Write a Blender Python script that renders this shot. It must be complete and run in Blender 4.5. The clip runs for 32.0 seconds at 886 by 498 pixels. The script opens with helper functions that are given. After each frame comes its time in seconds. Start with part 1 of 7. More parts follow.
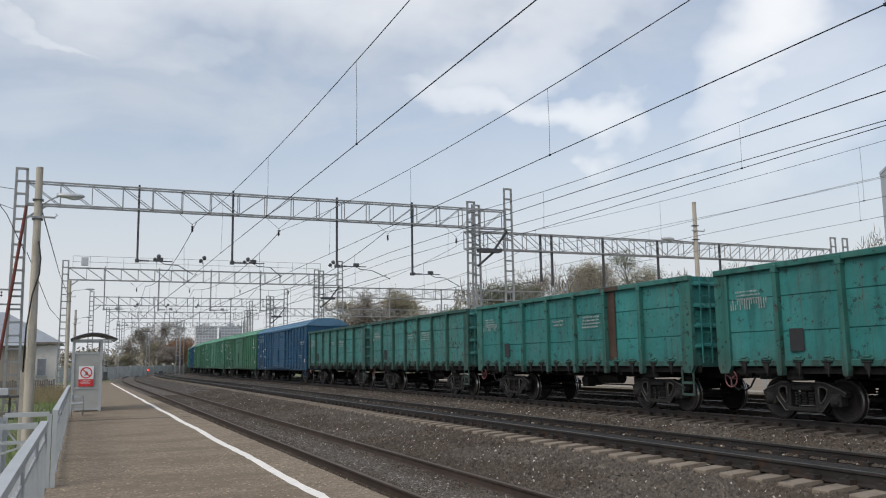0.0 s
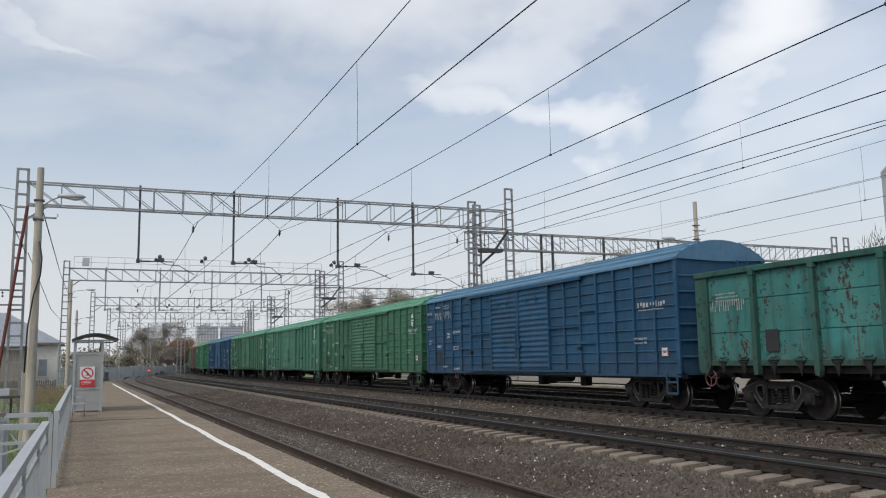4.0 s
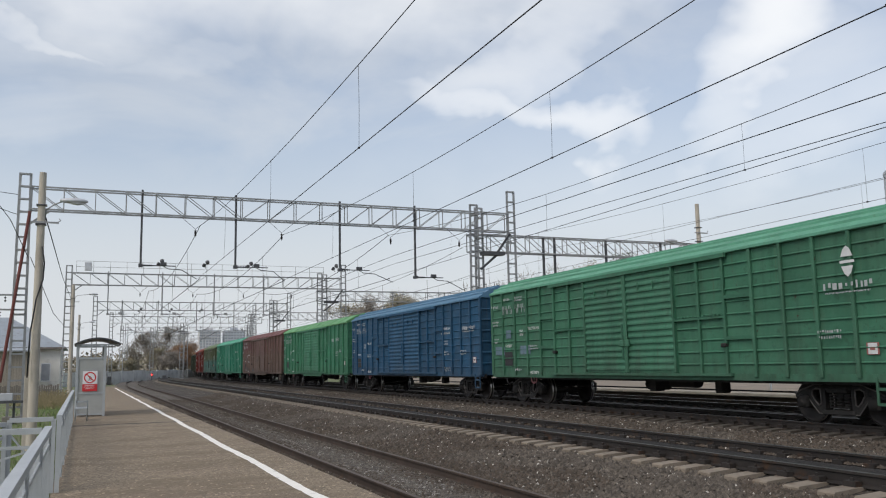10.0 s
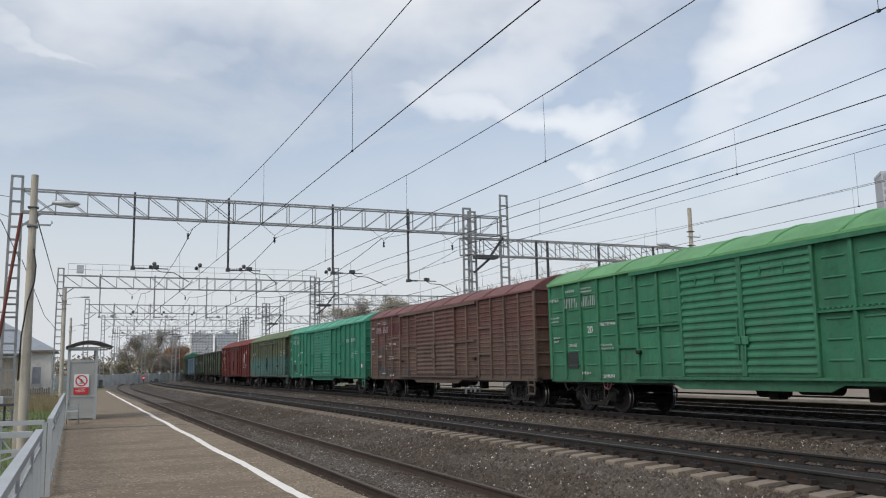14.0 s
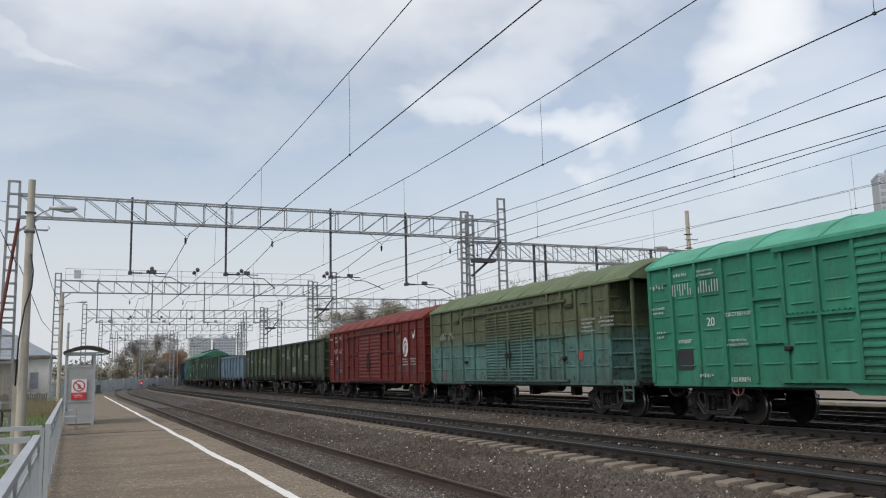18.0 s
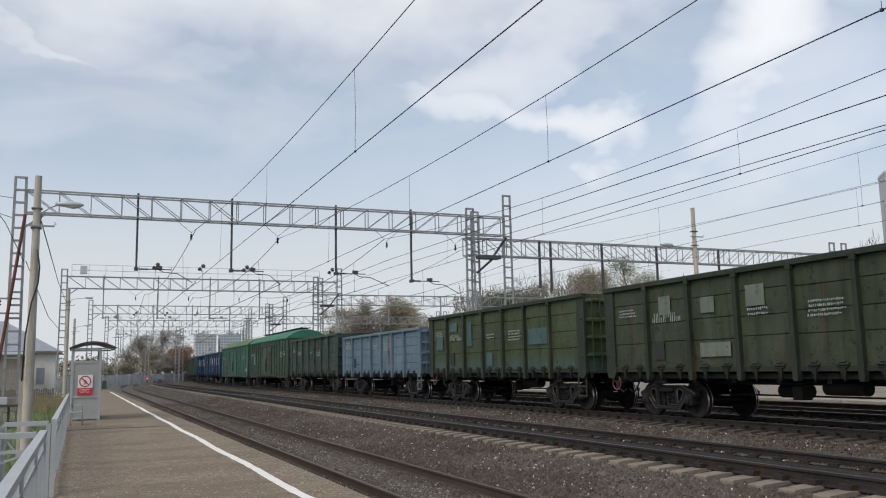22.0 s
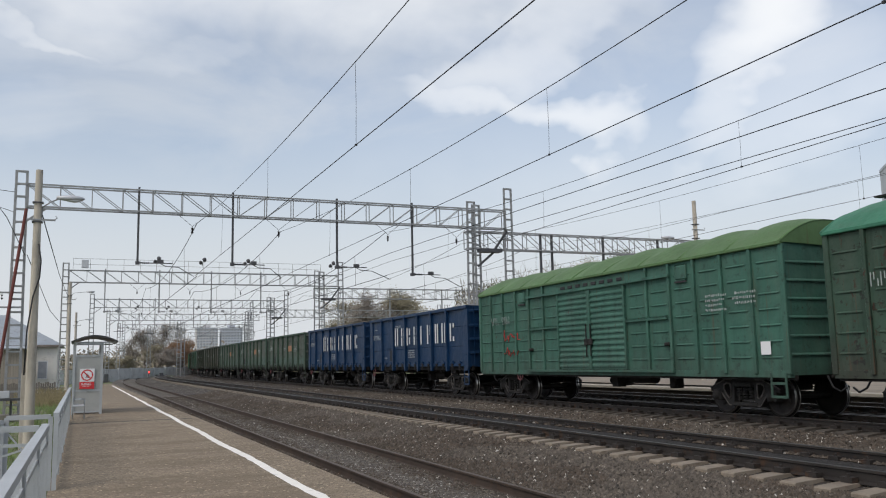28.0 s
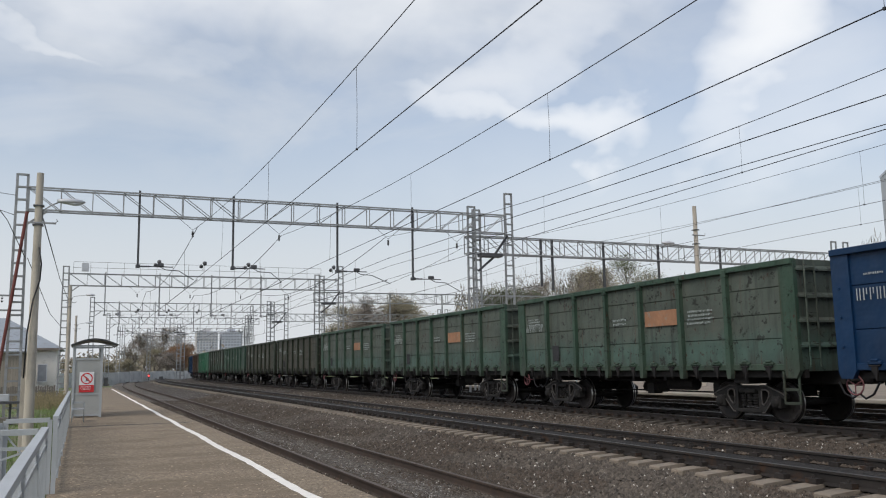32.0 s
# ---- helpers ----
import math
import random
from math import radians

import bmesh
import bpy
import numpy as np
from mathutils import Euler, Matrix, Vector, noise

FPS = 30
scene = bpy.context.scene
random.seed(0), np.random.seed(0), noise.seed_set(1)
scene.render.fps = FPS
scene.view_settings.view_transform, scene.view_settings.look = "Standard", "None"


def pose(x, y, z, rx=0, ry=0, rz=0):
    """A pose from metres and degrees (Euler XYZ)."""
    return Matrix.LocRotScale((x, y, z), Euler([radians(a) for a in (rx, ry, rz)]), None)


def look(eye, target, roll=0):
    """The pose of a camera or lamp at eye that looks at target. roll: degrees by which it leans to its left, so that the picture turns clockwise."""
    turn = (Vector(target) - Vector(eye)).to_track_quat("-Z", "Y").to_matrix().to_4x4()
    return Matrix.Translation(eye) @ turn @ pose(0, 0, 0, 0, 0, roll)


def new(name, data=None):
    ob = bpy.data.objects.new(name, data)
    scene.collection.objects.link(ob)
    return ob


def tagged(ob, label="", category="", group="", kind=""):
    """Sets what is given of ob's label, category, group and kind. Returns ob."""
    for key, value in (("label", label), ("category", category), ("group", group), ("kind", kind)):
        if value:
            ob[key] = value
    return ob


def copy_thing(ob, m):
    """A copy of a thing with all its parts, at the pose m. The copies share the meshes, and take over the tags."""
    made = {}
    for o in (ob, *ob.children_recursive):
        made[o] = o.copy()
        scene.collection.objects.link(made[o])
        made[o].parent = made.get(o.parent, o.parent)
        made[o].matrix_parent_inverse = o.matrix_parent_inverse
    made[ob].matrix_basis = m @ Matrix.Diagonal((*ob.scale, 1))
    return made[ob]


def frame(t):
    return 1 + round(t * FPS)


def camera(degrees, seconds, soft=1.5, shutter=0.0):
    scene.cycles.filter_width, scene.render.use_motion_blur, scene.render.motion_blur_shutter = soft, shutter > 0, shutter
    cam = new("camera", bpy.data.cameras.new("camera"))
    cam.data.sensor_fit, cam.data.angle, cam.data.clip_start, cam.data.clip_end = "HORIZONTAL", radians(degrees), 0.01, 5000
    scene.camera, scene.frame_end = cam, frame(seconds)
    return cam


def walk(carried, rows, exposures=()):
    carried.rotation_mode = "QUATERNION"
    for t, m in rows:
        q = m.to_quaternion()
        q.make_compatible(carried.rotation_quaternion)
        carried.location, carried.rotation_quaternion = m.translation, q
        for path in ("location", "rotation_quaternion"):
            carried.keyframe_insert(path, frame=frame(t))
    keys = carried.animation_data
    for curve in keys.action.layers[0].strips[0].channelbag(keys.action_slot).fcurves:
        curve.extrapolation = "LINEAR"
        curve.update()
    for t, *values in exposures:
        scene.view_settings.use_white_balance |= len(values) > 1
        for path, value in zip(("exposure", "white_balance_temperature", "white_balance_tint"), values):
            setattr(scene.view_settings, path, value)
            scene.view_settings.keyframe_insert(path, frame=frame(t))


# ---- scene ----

# The camera stands on the platform, held by hand: one place, small turns.
EYE = Vector((0.0, 0.0, 1.462))


def aim(tilt, turn, lean):
    a, b = radians(tilt), radians(turn)
    way = Vector((math.sin(b) * math.cos(a), math.cos(b) * math.cos(a), math.sin(a)))
    return look(EYE, EYE + way, lean)


cam = camera(55.456, 32.0, soft=1.1)
walk(cam, [
    (0, aim(7.536, 23.273, -0.863)), (0.5, aim(7.340, 23.338, -0.848)), (1, aim(7.204, 23.317, -0.877)), (1.5, aim(7.102, 23.185, -0.883)), (2, aim(7.200,
    23.093, -0.791)), (2.5, aim(7.384, 23.127, -0.888)), (3, aim(7.457, 23.177, -1.008)), (3.5, aim(7.510, 23.209, -0.945)), (5.5, aim(7.573, 23.216,
    -0.913)), (6, aim(7.454, 23.180, -0.946)), (6.5, aim(7.386, 23.180, -0.998)), (7, aim(7.353, 23.206, -1.125)), (7.5, aim(7.322, 23.187, -1.197)), (8,
    aim(7.380, 23.122, -1.203)), (8.5, aim(7.559, 23.012, -1.242)), (9, aim(7.673, 22.968, -1.224)), (9.5, aim(7.681, 23.040, -1.211)), (10, aim(7.759,
    23.076, -1.120)), (10.5, aim(7.763, 23.118, -1.109)), (11, aim(7.700, 23.175, -1.114)), (11.5, aim(7.670, 23.196, -1.072)), (12, aim(7.811, 23.213,
    -0.996)), (12.5, aim(7.933, 23.351, -1.052)), (13, aim(7.984, 23.423, -1.070)), (13.5, aim(8.009, 23.498, -1.074)), (14, aim(7.980, 23.552, -1.063)),
    (14.5, aim(7.855, 23.619, -1.033)), (16.5, aim(7.946, 23.854, -1.361)), (17, aim(8.051, 23.790, -1.331)), (17.5, aim(8.158, 23.742, -1.329)), (18,
    aim(8.222, 23.710, -1.300)), (18.5, aim(8.269, 23.622, -1.265)), (19, aim(8.341, 23.563, -1.281)), (19.5, aim(8.370, 23.517, -1.167)), (20, aim(8.214,
    23.456, -1.201)), (20.5, aim(8.192, 23.386, -1.155)), (21, aim(8.222, 23.350, -1.171)), (21.5, aim(8.126, 23.351, -1.120)), (22, aim(8.005, 23.347,
    -1.134)), (22.5, aim(7.903, 23.349, -1.048)), (23, aim(7.650, 23.324, -1.050)), (23.5, aim(7.379, 23.325, -1.067)), (24, aim(7.348, 23.334, -1.009)),
    (24.5, aim(7.481, 23.297, -0.904)), (25, aim(7.457, 23.295, -0.962)), (25.5, aim(7.371, 23.254, -1.020)), (27.5, aim(7.460, 23.245, -1.113)), (28,
    aim(7.558, 23.264, -1.204)), (28.5, aim(7.636, 23.320, -1.152)), (29, aim(7.763, 23.296, -1.096)), (29.5, aim(7.791, 23.278, -1.053)), (30, aim(7.622,
    23.257, -0.966)), (30.5, aim(7.460, 23.308, -0.991)), (31, aim(7.546, 23.289, -1.065)), (31.5, aim(7.699, 23.281, -1.046)), (32, aim(7.868, 23.246,
    -0.996))])

# ---- light ----
world = bpy.data.worlds.new("sky")
scene.world = world
world.use_nodes = True
wt = world.node_tree
wt.nodes.clear()


def wn(kind, **values):
    n = wt.nodes.new(kind)
    for k, v in values.items():
        if k in n.inputs:
            n.inputs[k].default_value = v
    return n


def wl(a, b):
    wt.links.new(a, b)


SUN_TURN, SUN_HEIGHT = radians(243), radians(48)
sky = wt.nodes.new("ShaderNodeTexSky")
sky.sky_type, sky.sun_disc = "NISHITA", False
sky.sun_elevation, sky.sun_rotation = SUN_HEIGHT, SUN_TURN
sky.air_density, sky.dust_density, sky.ozone_density = 1.0, 2.0, 0.6
back_sky = wn("ShaderNodeBackground")
back_sky.inputs["Strength"].default_value = 0.15
wl(sky.outputs["Color"], back_sky.inputs["Color"])
where = wt.nodes.new("ShaderNodeTexCoord")


def wmath(op, a, b=None, clamp=False):
    n = wt.nodes.new("ShaderNodeMath")
    n.operation, n.use_clamp = op, clamp
    for i, v in enumerate((a, b)):
        if v is None:
            continue
        if isinstance(v, (int, float)):
            n.inputs[i].default_value = v
        else:
            wl(v, n.inputs[i])
    return n.outputs[0]


def wnoise(scale, detail, rough, squash):
    m = wt.nodes.new("ShaderNodeMapping")
    m.inputs["Scale"].default_value = squash
    wl(where.outputs["Generated"], m.inputs["Vector"])
    n = wn("ShaderNodeTexNoise")
    n.inputs["Scale"].default_value, n.inputs["Detail"].default_value = scale, detail
    n.inputs["Roughness"].default_value, n.inputs["Distortion"].default_value = rough, 0.6
    wl(m.outputs[0], n.inputs["Vector"])
    return n.outputs["Fac"]


def wramp(value, low, high):
    n = wt.nodes.new("ShaderNodeMapRange")
    n.interpolation_type = "SMOOTHSTEP"
    n.inputs["From Min"].default_value, n.inputs["From Max"].default_value = low, high
    wl(value, n.inputs["Value"])
    return n.outputs[0]


def warp(base, scale, amount, squash):
    """The direction of the sky, pushed about by noise, so that cloud edges fray."""
    m = wt.nodes.new("ShaderNodeMapping")
    m.inputs["Scale"].default_value = squash
    wl(where.outputs["Generated"], m.inputs["Vector"])
    n = wn("ShaderNodeTexNoise")
    n.inputs["Scale"].default_value, n.inputs["Detail"].default_value, n.inputs["Roughness"].default_value = scale, 4, 0.5
    wl(m.outputs[0], n.inputs["Vector"])
    c, k, add = (wt.nodes.new("ShaderNodeVectorMath") for _ in range(3))
    c.operation, k.operation, add.operation = "SUBTRACT", "SCALE", "ADD"
    wl(n.outputs["Color"], c.inputs[0])
    c.inputs[1].default_value = (0.5, 0.5, 0.5)
    wl(c.outputs[0], k.inputs[0])
    k.inputs["Scale"].default_value = amount
    wl(base, add.inputs[0]), wl(k.outputs[0], add.inputs[1])
    return add.outputs[0]


def cloud(tilt, turn, wide, high, weight=1.0, lean=0.0):
    """A frayed cloud bank about a direction of the sky: its weight in the middle, 0 outside."""
    a, b, c = radians(tilt), radians(turn), radians(lean)
    mid = Vector((math.sin(b) * math.cos(a), math.cos(b) * math.cos(a), math.sin(a)))
    flat = Vector((math.cos(b), -math.sin(b), 0))
    rise = flat.cross(mid)
    side, up = flat * math.cos(c) + rise * math.sin(c), rise * math.cos(c) - flat * math.sin(c)
    total = None
    for axis, size in ((side, wide), (up, high)):
        sub = wt.nodes.new("ShaderNodeVectorMath")
        sub.operation = "DOT_PRODUCT"
        wl(FRAYED, sub.inputs[0])
        sub.inputs[1].default_value = axis
        shift = wmath("SUBTRACT", sub.outputs["Value"], axis.dot(mid))
        q = wmath("POWER", wmath("DIVIDE", wmath("ABSOLUTE", shift), math.tan(radians(size))), 2)
        total = q if total is None else wmath("ADD", total, q)
    front = wt.nodes.new("ShaderNodeVectorMath")
    front.operation = "DOT_PRODUCT"
    wl(where.outputs["Generated"], front.inputs[0])
    front.inputs[1].default_value = mid
    near = wmath("GREATER_THAN", front.outputs["Value"], 0)
    return wmath("MULTIPLY", wmath("MULTIPLY", wramp(total, 4.6, -0.8), near), weight)


FRAYED = warp(warp(where.outputs["Generated"], 5.0, 0.24, (1, 1, 1.6)), 16.0, 0.05, (1, 1, 1.3))
veil = wramp(wnoise(2.6, 7, 0.55, (1, 1, 2.4)), 0.30, 0.72)
split = wt.nodes.new("ShaderNodeSeparateXYZ")
wl(where.outputs["Generated"], split.inputs[0])
low = wramp(split.outputs["Z"], 0.42, 0.03)          # the veil thickens to the horizon
cover = wmath("MAXIMUM", wmath("ADD", wmath("MULTIPLY", veil, 0.50), 0.18), wmath("MULTIPLY", low, 0.97))
bright = None
for spec in ((19.2, 45.4, 3.4, 2.4, 1.0, 20), (15.8, 42.6, 2.4, 1.5, 0.6, 40), (17.0, 49.0, 5.0, 3.2, 0.5, 30), (17.7, 27.8, 4.2, 0.9, 0.7, -8),
             (16.4, 32.0, 3.0, 1.1, 0.8, -18), (20.4, 29.0, 4.4, 1.6, 0.6, 25), (20.0, -2.8, 2.2, 0.34, 0.45, -3), (19.7, 6.2, 2.4, 0.6, 0.16, 6), (15.2, -4.4, 2.6, 1.0, 0.14, 0),
             (18.0, 38.0, 15.0, 5.0, 0.2, 0), (33.0, 25.0, 26.0, 6.0, 0.9, 0)):
    c = cloud(*spec)
    bright = c if bright is None else wmath("MAXIMUM", bright, c)
back_veil, back_white = wn("ShaderNodeBackground"), wn("ShaderNodeBackground")
back_veil.inputs["Color"].default_value, back_veil.inputs["Strength"].default_value = (0.67, 0.70, 0.735, 1), 1.035
back_white.inputs["Color"].default_value, back_white.inputs["Strength"].default_value = (0.93, 0.935, 0.94, 1), 1.12
mix_a, mix_b = wt.nodes.new("ShaderNodeMixShader"), wt.nodes.new("ShaderNodeMixShader")
wl(cover, mix_a.inputs[0]), wl(back_sky.outputs[0], mix_a.inputs[1]), wl(back_veil.outputs[0], mix_a.inputs[2])
wl(wmath("MULTIPLY", bright, 0.86), mix_b.inputs[0]), wl(mix_a.outputs[0], mix_b.inputs[1]), wl(back_white.outputs[0], mix_b.inputs[2])
world_out = wt.nodes.new("ShaderNodeOutputWorld")
wl(mix_b.outputs[0], world_out.inputs["Surface"])

sun_data = bpy.data.lights.new("sun", "SUN")
sun_data.energy, sun_data.angle, sun_data.color = 1.3, radians(32), (1.0, 0.95, 0.88)
sun = new("sun", sun_data)
sun.matrix_basis = look((0, 0, 60), Vector((0, 0, 60)) - Vector((math.sin(SUN_TURN) * math.cos(SUN_HEIGHT), math.cos(SUN_TURN) * math.cos(SUN_HEIGHT), math.sin(SUN_HEIGHT))))
scene.view_settings.exposure = 0.0

# ---- materials ----


def tree_of(name):
    m = bpy.data.materials.new(name)
    m.use_nodes = True
    nt = m.node_tree
    return m, nt, nt.nodes["Principled BSDF"]


def rgb(c, k=1.0):
    return (min(1, c[0] * k), min(1, c[1] * k), min(1, c[2] * k), 1)


def noise_node(nt, scale, detail=4, stretch=None, rough=0.55, shift=True):
    tc = nt.nodes.new("ShaderNodeTexCoord")
    mp = nt.nodes.new("ShaderNodeMapping")
    mp.inputs["Scale"].default_value = stretch or (1, 1, 1)
    nt.links.new(tc.outputs["Object"], mp.inputs["Vector"])
    if shift:
        oi = nt.nodes.new("ShaderNodeObjectInfo")
        mu = nt.nodes.new("ShaderNodeVectorMath")
        mu.operation = "SCALE"
        mu.inputs[0].default_value = (37, 23, 11)
        nt.links.new(oi.outputs["Random"], mu.inputs["Scale"])
        nt.links.new(mu.outputs[0], mp.inputs["Location"])
    n = nt.nodes.new("ShaderNodeTexNoise")
    n.inputs["Scale"].default_value, n.inputs["Detail"].default_value, n.inputs["Roughness"].default_value = scale, detail, rough
    nt.links.new(mp.outputs[0], n.inputs["Vector"])
    return n.outputs["Fac"]


def ramp_node(nt, value, low, high):
    n = nt.nodes.new("ShaderNodeMapRange")
    n.inputs["From Min"].default_value, n.inputs["From Max"].default_value = low, high
    nt.links.new(value, n.inputs["Value"])
    return n.outputs[0]


def mul_node(nt, a, b):
    n = nt.nodes.new("ShaderNodeMath")
    n.operation = "MULTIPLY"
    for i, v in enumerate((a, b)):
        if isinstance(v, (int, float)):
            n.inputs[i].default_value = v
        else:
            nt.links.new(v, n.inputs[i])
    return n.outputs[0]


def blend_node(nt, fac, a, b):
    n = nt.nodes.new("ShaderNodeMix")
    n.data_type = "RGBA"
    for sock, v in ((n.inputs["Factor"], fac), (n.inputs[6], a), (n.inputs[7], b)):
        if isinstance(v, (int, float, tuple)):
            sock.default_value = v
        else:
            nt.links.new(v, sock)
    return n.outputs[2]


def bump_node(nt, bs, height, strength, distance):
    n = nt.nodes.new("ShaderNodeBump")
    n.inputs["Strength"].default_value, n.inputs["Distance"].default_value = strength, distance
    nt.links.new(height, n.inputs["Height"])
    nt.links.new(n.outputs[0], bs.inputs["Normal"])


def surface(name, base, rough=0.7, metal=0.0, vary=0.18, scale=2.0, fine=40.0, stain=None, stain_at=(0.55, 0.7), bump=0.3, dist=0.004, island=0.0, stretch=None, grain=0.45):
    """A plain surface: two scales of variation, an optional stain and fine relief."""
    m, nt, bs = tree_of(name)
    big, small = noise_node(nt, scale, 5, stretch), noise_node(nt, fine, 3, stretch)
    col = blend_node(nt, ramp_node(nt, big, 0.3, 0.7), rgb(base, 1 - vary), rgb(base, 1 + vary))
    col = blend_node(nt, mul_node(nt, ramp_node(nt, small, 0.35, 0.75), grain), col, rgb(base, 1 - 1.6 * vary))
    if stain:
        sp = noise_node(nt, scale * 2.3, 7, stretch, 0.65)
        col = blend_node(nt, ramp_node(nt, sp, *stain_at), col, rgb(stain))
    if island:
        ge = nt.nodes.new("ShaderNodeNewGeometry")
        col = blend_node(nt, mul_node(nt, ge.outputs["Random Per Island"], island), col, rgb(base, 0.35))
    nt.links.new(col, bs.inputs["Base Color"])
    bs.inputs["Roughness"].default_value, bs.inputs["Metallic"].default_value = rough, metal
    if bump:
        bump_node(nt, bs, small, bump, dist)
    return m


def paint(name, base, second=None, line=0.0, rust=0.5, grime=0.5, rough=0.55, fade=0.2, dark=(0.05, 0.04, 0.032), gloss=0.3):
    """Weathered wagon paint: fading, run-down rust, grime thrown up from the track; second: another coat below the height line."""
    m, nt, bs = tree_of(name)
    big, small = noise_node(nt, 0.9, 5), noise_node(nt, 22.0, 4)
    runs = noise_node(nt, 2.2, 5, (1.6, 1.6, 0.16), 0.6)
    chips = noise_node(nt, 5.5, 8, (1, 1, 0.7), 0.72)
    col = blend_node(nt, ramp_node(nt, big, 0.3, 0.72), rgb(base, 1 - fade), rgb(base, 1 + fade))
    oi = nt.nodes.new("ShaderNodeObjectInfo")
    col = blend_node(nt, mul_node(nt, oi.outputs["Random"], 0.28), col, rgb(base, 0.6))
    dust = noise_node(nt, 1.7, 7, (1, 1, 0.45), 0.62)
    col = blend_node(nt, mul_node(nt, ramp_node(nt, dust, 0.45, 0.75), 0.06 + 0.25 * grime), col, (0.15, 0.138, 0.115, 1))
    tc = nt.nodes.new("ShaderNodeTexCoord")
    sp = nt.nodes.new("ShaderNodeSeparateXYZ")
    nt.links.new(tc.outputs["Object"], sp.inputs[0])
    if second:
        ad = nt.nodes.new("ShaderNodeMath")
        ad.operation = "MULTIPLY_ADD"
        nt.links.new(chips, ad.inputs[0])
        ad.inputs[1].default_value = 1.1
        nt.links.new(sp.outputs["Z"], ad.inputs[2])
        low_coat = blend_node(nt, ramp_node(nt, big, 0.35, 0.7), rgb(second, 0.82), rgb(second, 1.2))
        col = blend_node(nt, ramp_node(nt, ad.outputs[0], line + 0.85, line + 0.35), col, low_coat)
    col = blend_node(nt, mul_node(nt, ramp_node(nt, runs, 0.50, 0.70), min(0.95, 0.85 * grime + 0.1)), col, rgb(base, 0.42))
    ad = nt.nodes.new("ShaderNodeMath")
    ad.operation = "MULTIPLY_ADD"
    nt.links.new(runs, ad.inputs[0])
    ad.inputs[1].default_value = -1.5
    nt.links.new(sp.outputs["Z"], ad.inputs[2])
    col = blend_node(nt, mul_node(nt, ramp_node(nt, ad.outputs[0], 0.95, 0.15), 0.75 * grime), col, rgb(dark))
    scuff = noise_node(nt, 5.2, 9, (0.8, 0.8, 0.9), 0.72)
    col = blend_node(nt, mul_node(nt, ramp_node(nt, scuff, 0.58, 0.605), max(0.0, 1.25 * grime - 0.2)), col, (0.018, 0.017, 0.015, 1))
    streak = noise_node(nt, 3.0, 6, (2.6, 2.6, 0.12), 0.62)
    col = blend_node(nt, mul_node(nt, ramp_node(nt, streak, 0.60, 0.72), 0.85 * rust), col, (0.10, 0.05, 0.026, 1))
    lo = 0.70 - 0.10 * rust
    patchy = nt.nodes.new("ShaderNodeMath")
    patchy.operation = "MULTIPLY_ADD"
    nt.links.new(noise_node(nt, 0.55, 3), patchy.inputs[0])
    patchy.inputs[1].default_value = 0.22
    nt.links.new(chips, patchy.inputs[2])
    col = blend_node(nt, ramp_node(nt, patchy.outputs[0], lo + 0.11, lo + 0.145), col, (0.052, 0.028, 0.019, 1))
    nt.links.new(col, bs.inputs["Base Color"])
    ro = nt.nodes.new("ShaderNodeMapRange")
    ro.inputs["To Min"].default_value, ro.inputs["To Max"].default_value = rough - 0.1, rough + 0.25
    nt.links.new(small, ro.inputs["Value"])
    nt.links.new(ro.outputs[0], bs.inputs["Roughness"])
    bs.inputs["Specular IOR Level"].default_value = gloss
    bump_node(nt, bs, noise_node(nt, 1.5, 3), 0.75, 0.06)
    return m


def asphalt(name, base):
    """Old rolled asphalt: worn bare grit, tracks and damp stains."""
    m, nt, bs = tree_of(name)
    tc = nt.nodes.new("ShaderNodeTexCoord")
    vo = nt.nodes.new("ShaderNodeTexVoronoi")
    vo.inputs["Scale"].default_value = 34
    nt.links.new(tc.outputs["Object"], vo.inputs["Vector"])
    sep = nt.nodes.new("ShaderNodeSeparateColor")
    nt.links.new(vo.outputs["Color"], sep.inputs[0])
    col = blend_node(nt, sep.outputs[0], rgb(base, 0.6), rgb(base, 1.3))
    col = blend_node(nt, mul_node(nt, ramp_node(nt, noise_node(nt, 0.9, 8, (0.5, 1, 1), 0.68), 0.47, 0.62), 0.7), col, rgb((base[0] * 0.62, base[1] * 0.58, base[2] * 0.54)))
    col = blend_node(nt, mul_node(nt, ramp_node(nt, noise_node(nt, 9, 6, None, 0.7), 0.5, 0.7), 0.5), col, rgb(base, 0.6))
    col = blend_node(nt, ramp_node(nt, sep.outputs[1], 0.975, 0.985), col, rgb(base, 2.0))
    col = blend_node(nt, mul_node(nt, ramp_node(nt, sep.outputs[2], 0.90, 0.92), 0.7), col, rgb(base, 0.35))
    nt.links.new(col, bs.inputs["Base Color"])
    bs.inputs["Roughness"].default_value = 0.93
    bump_node(nt, bs, vo.outputs["Distance"], 0.6, -0.01)
    return m


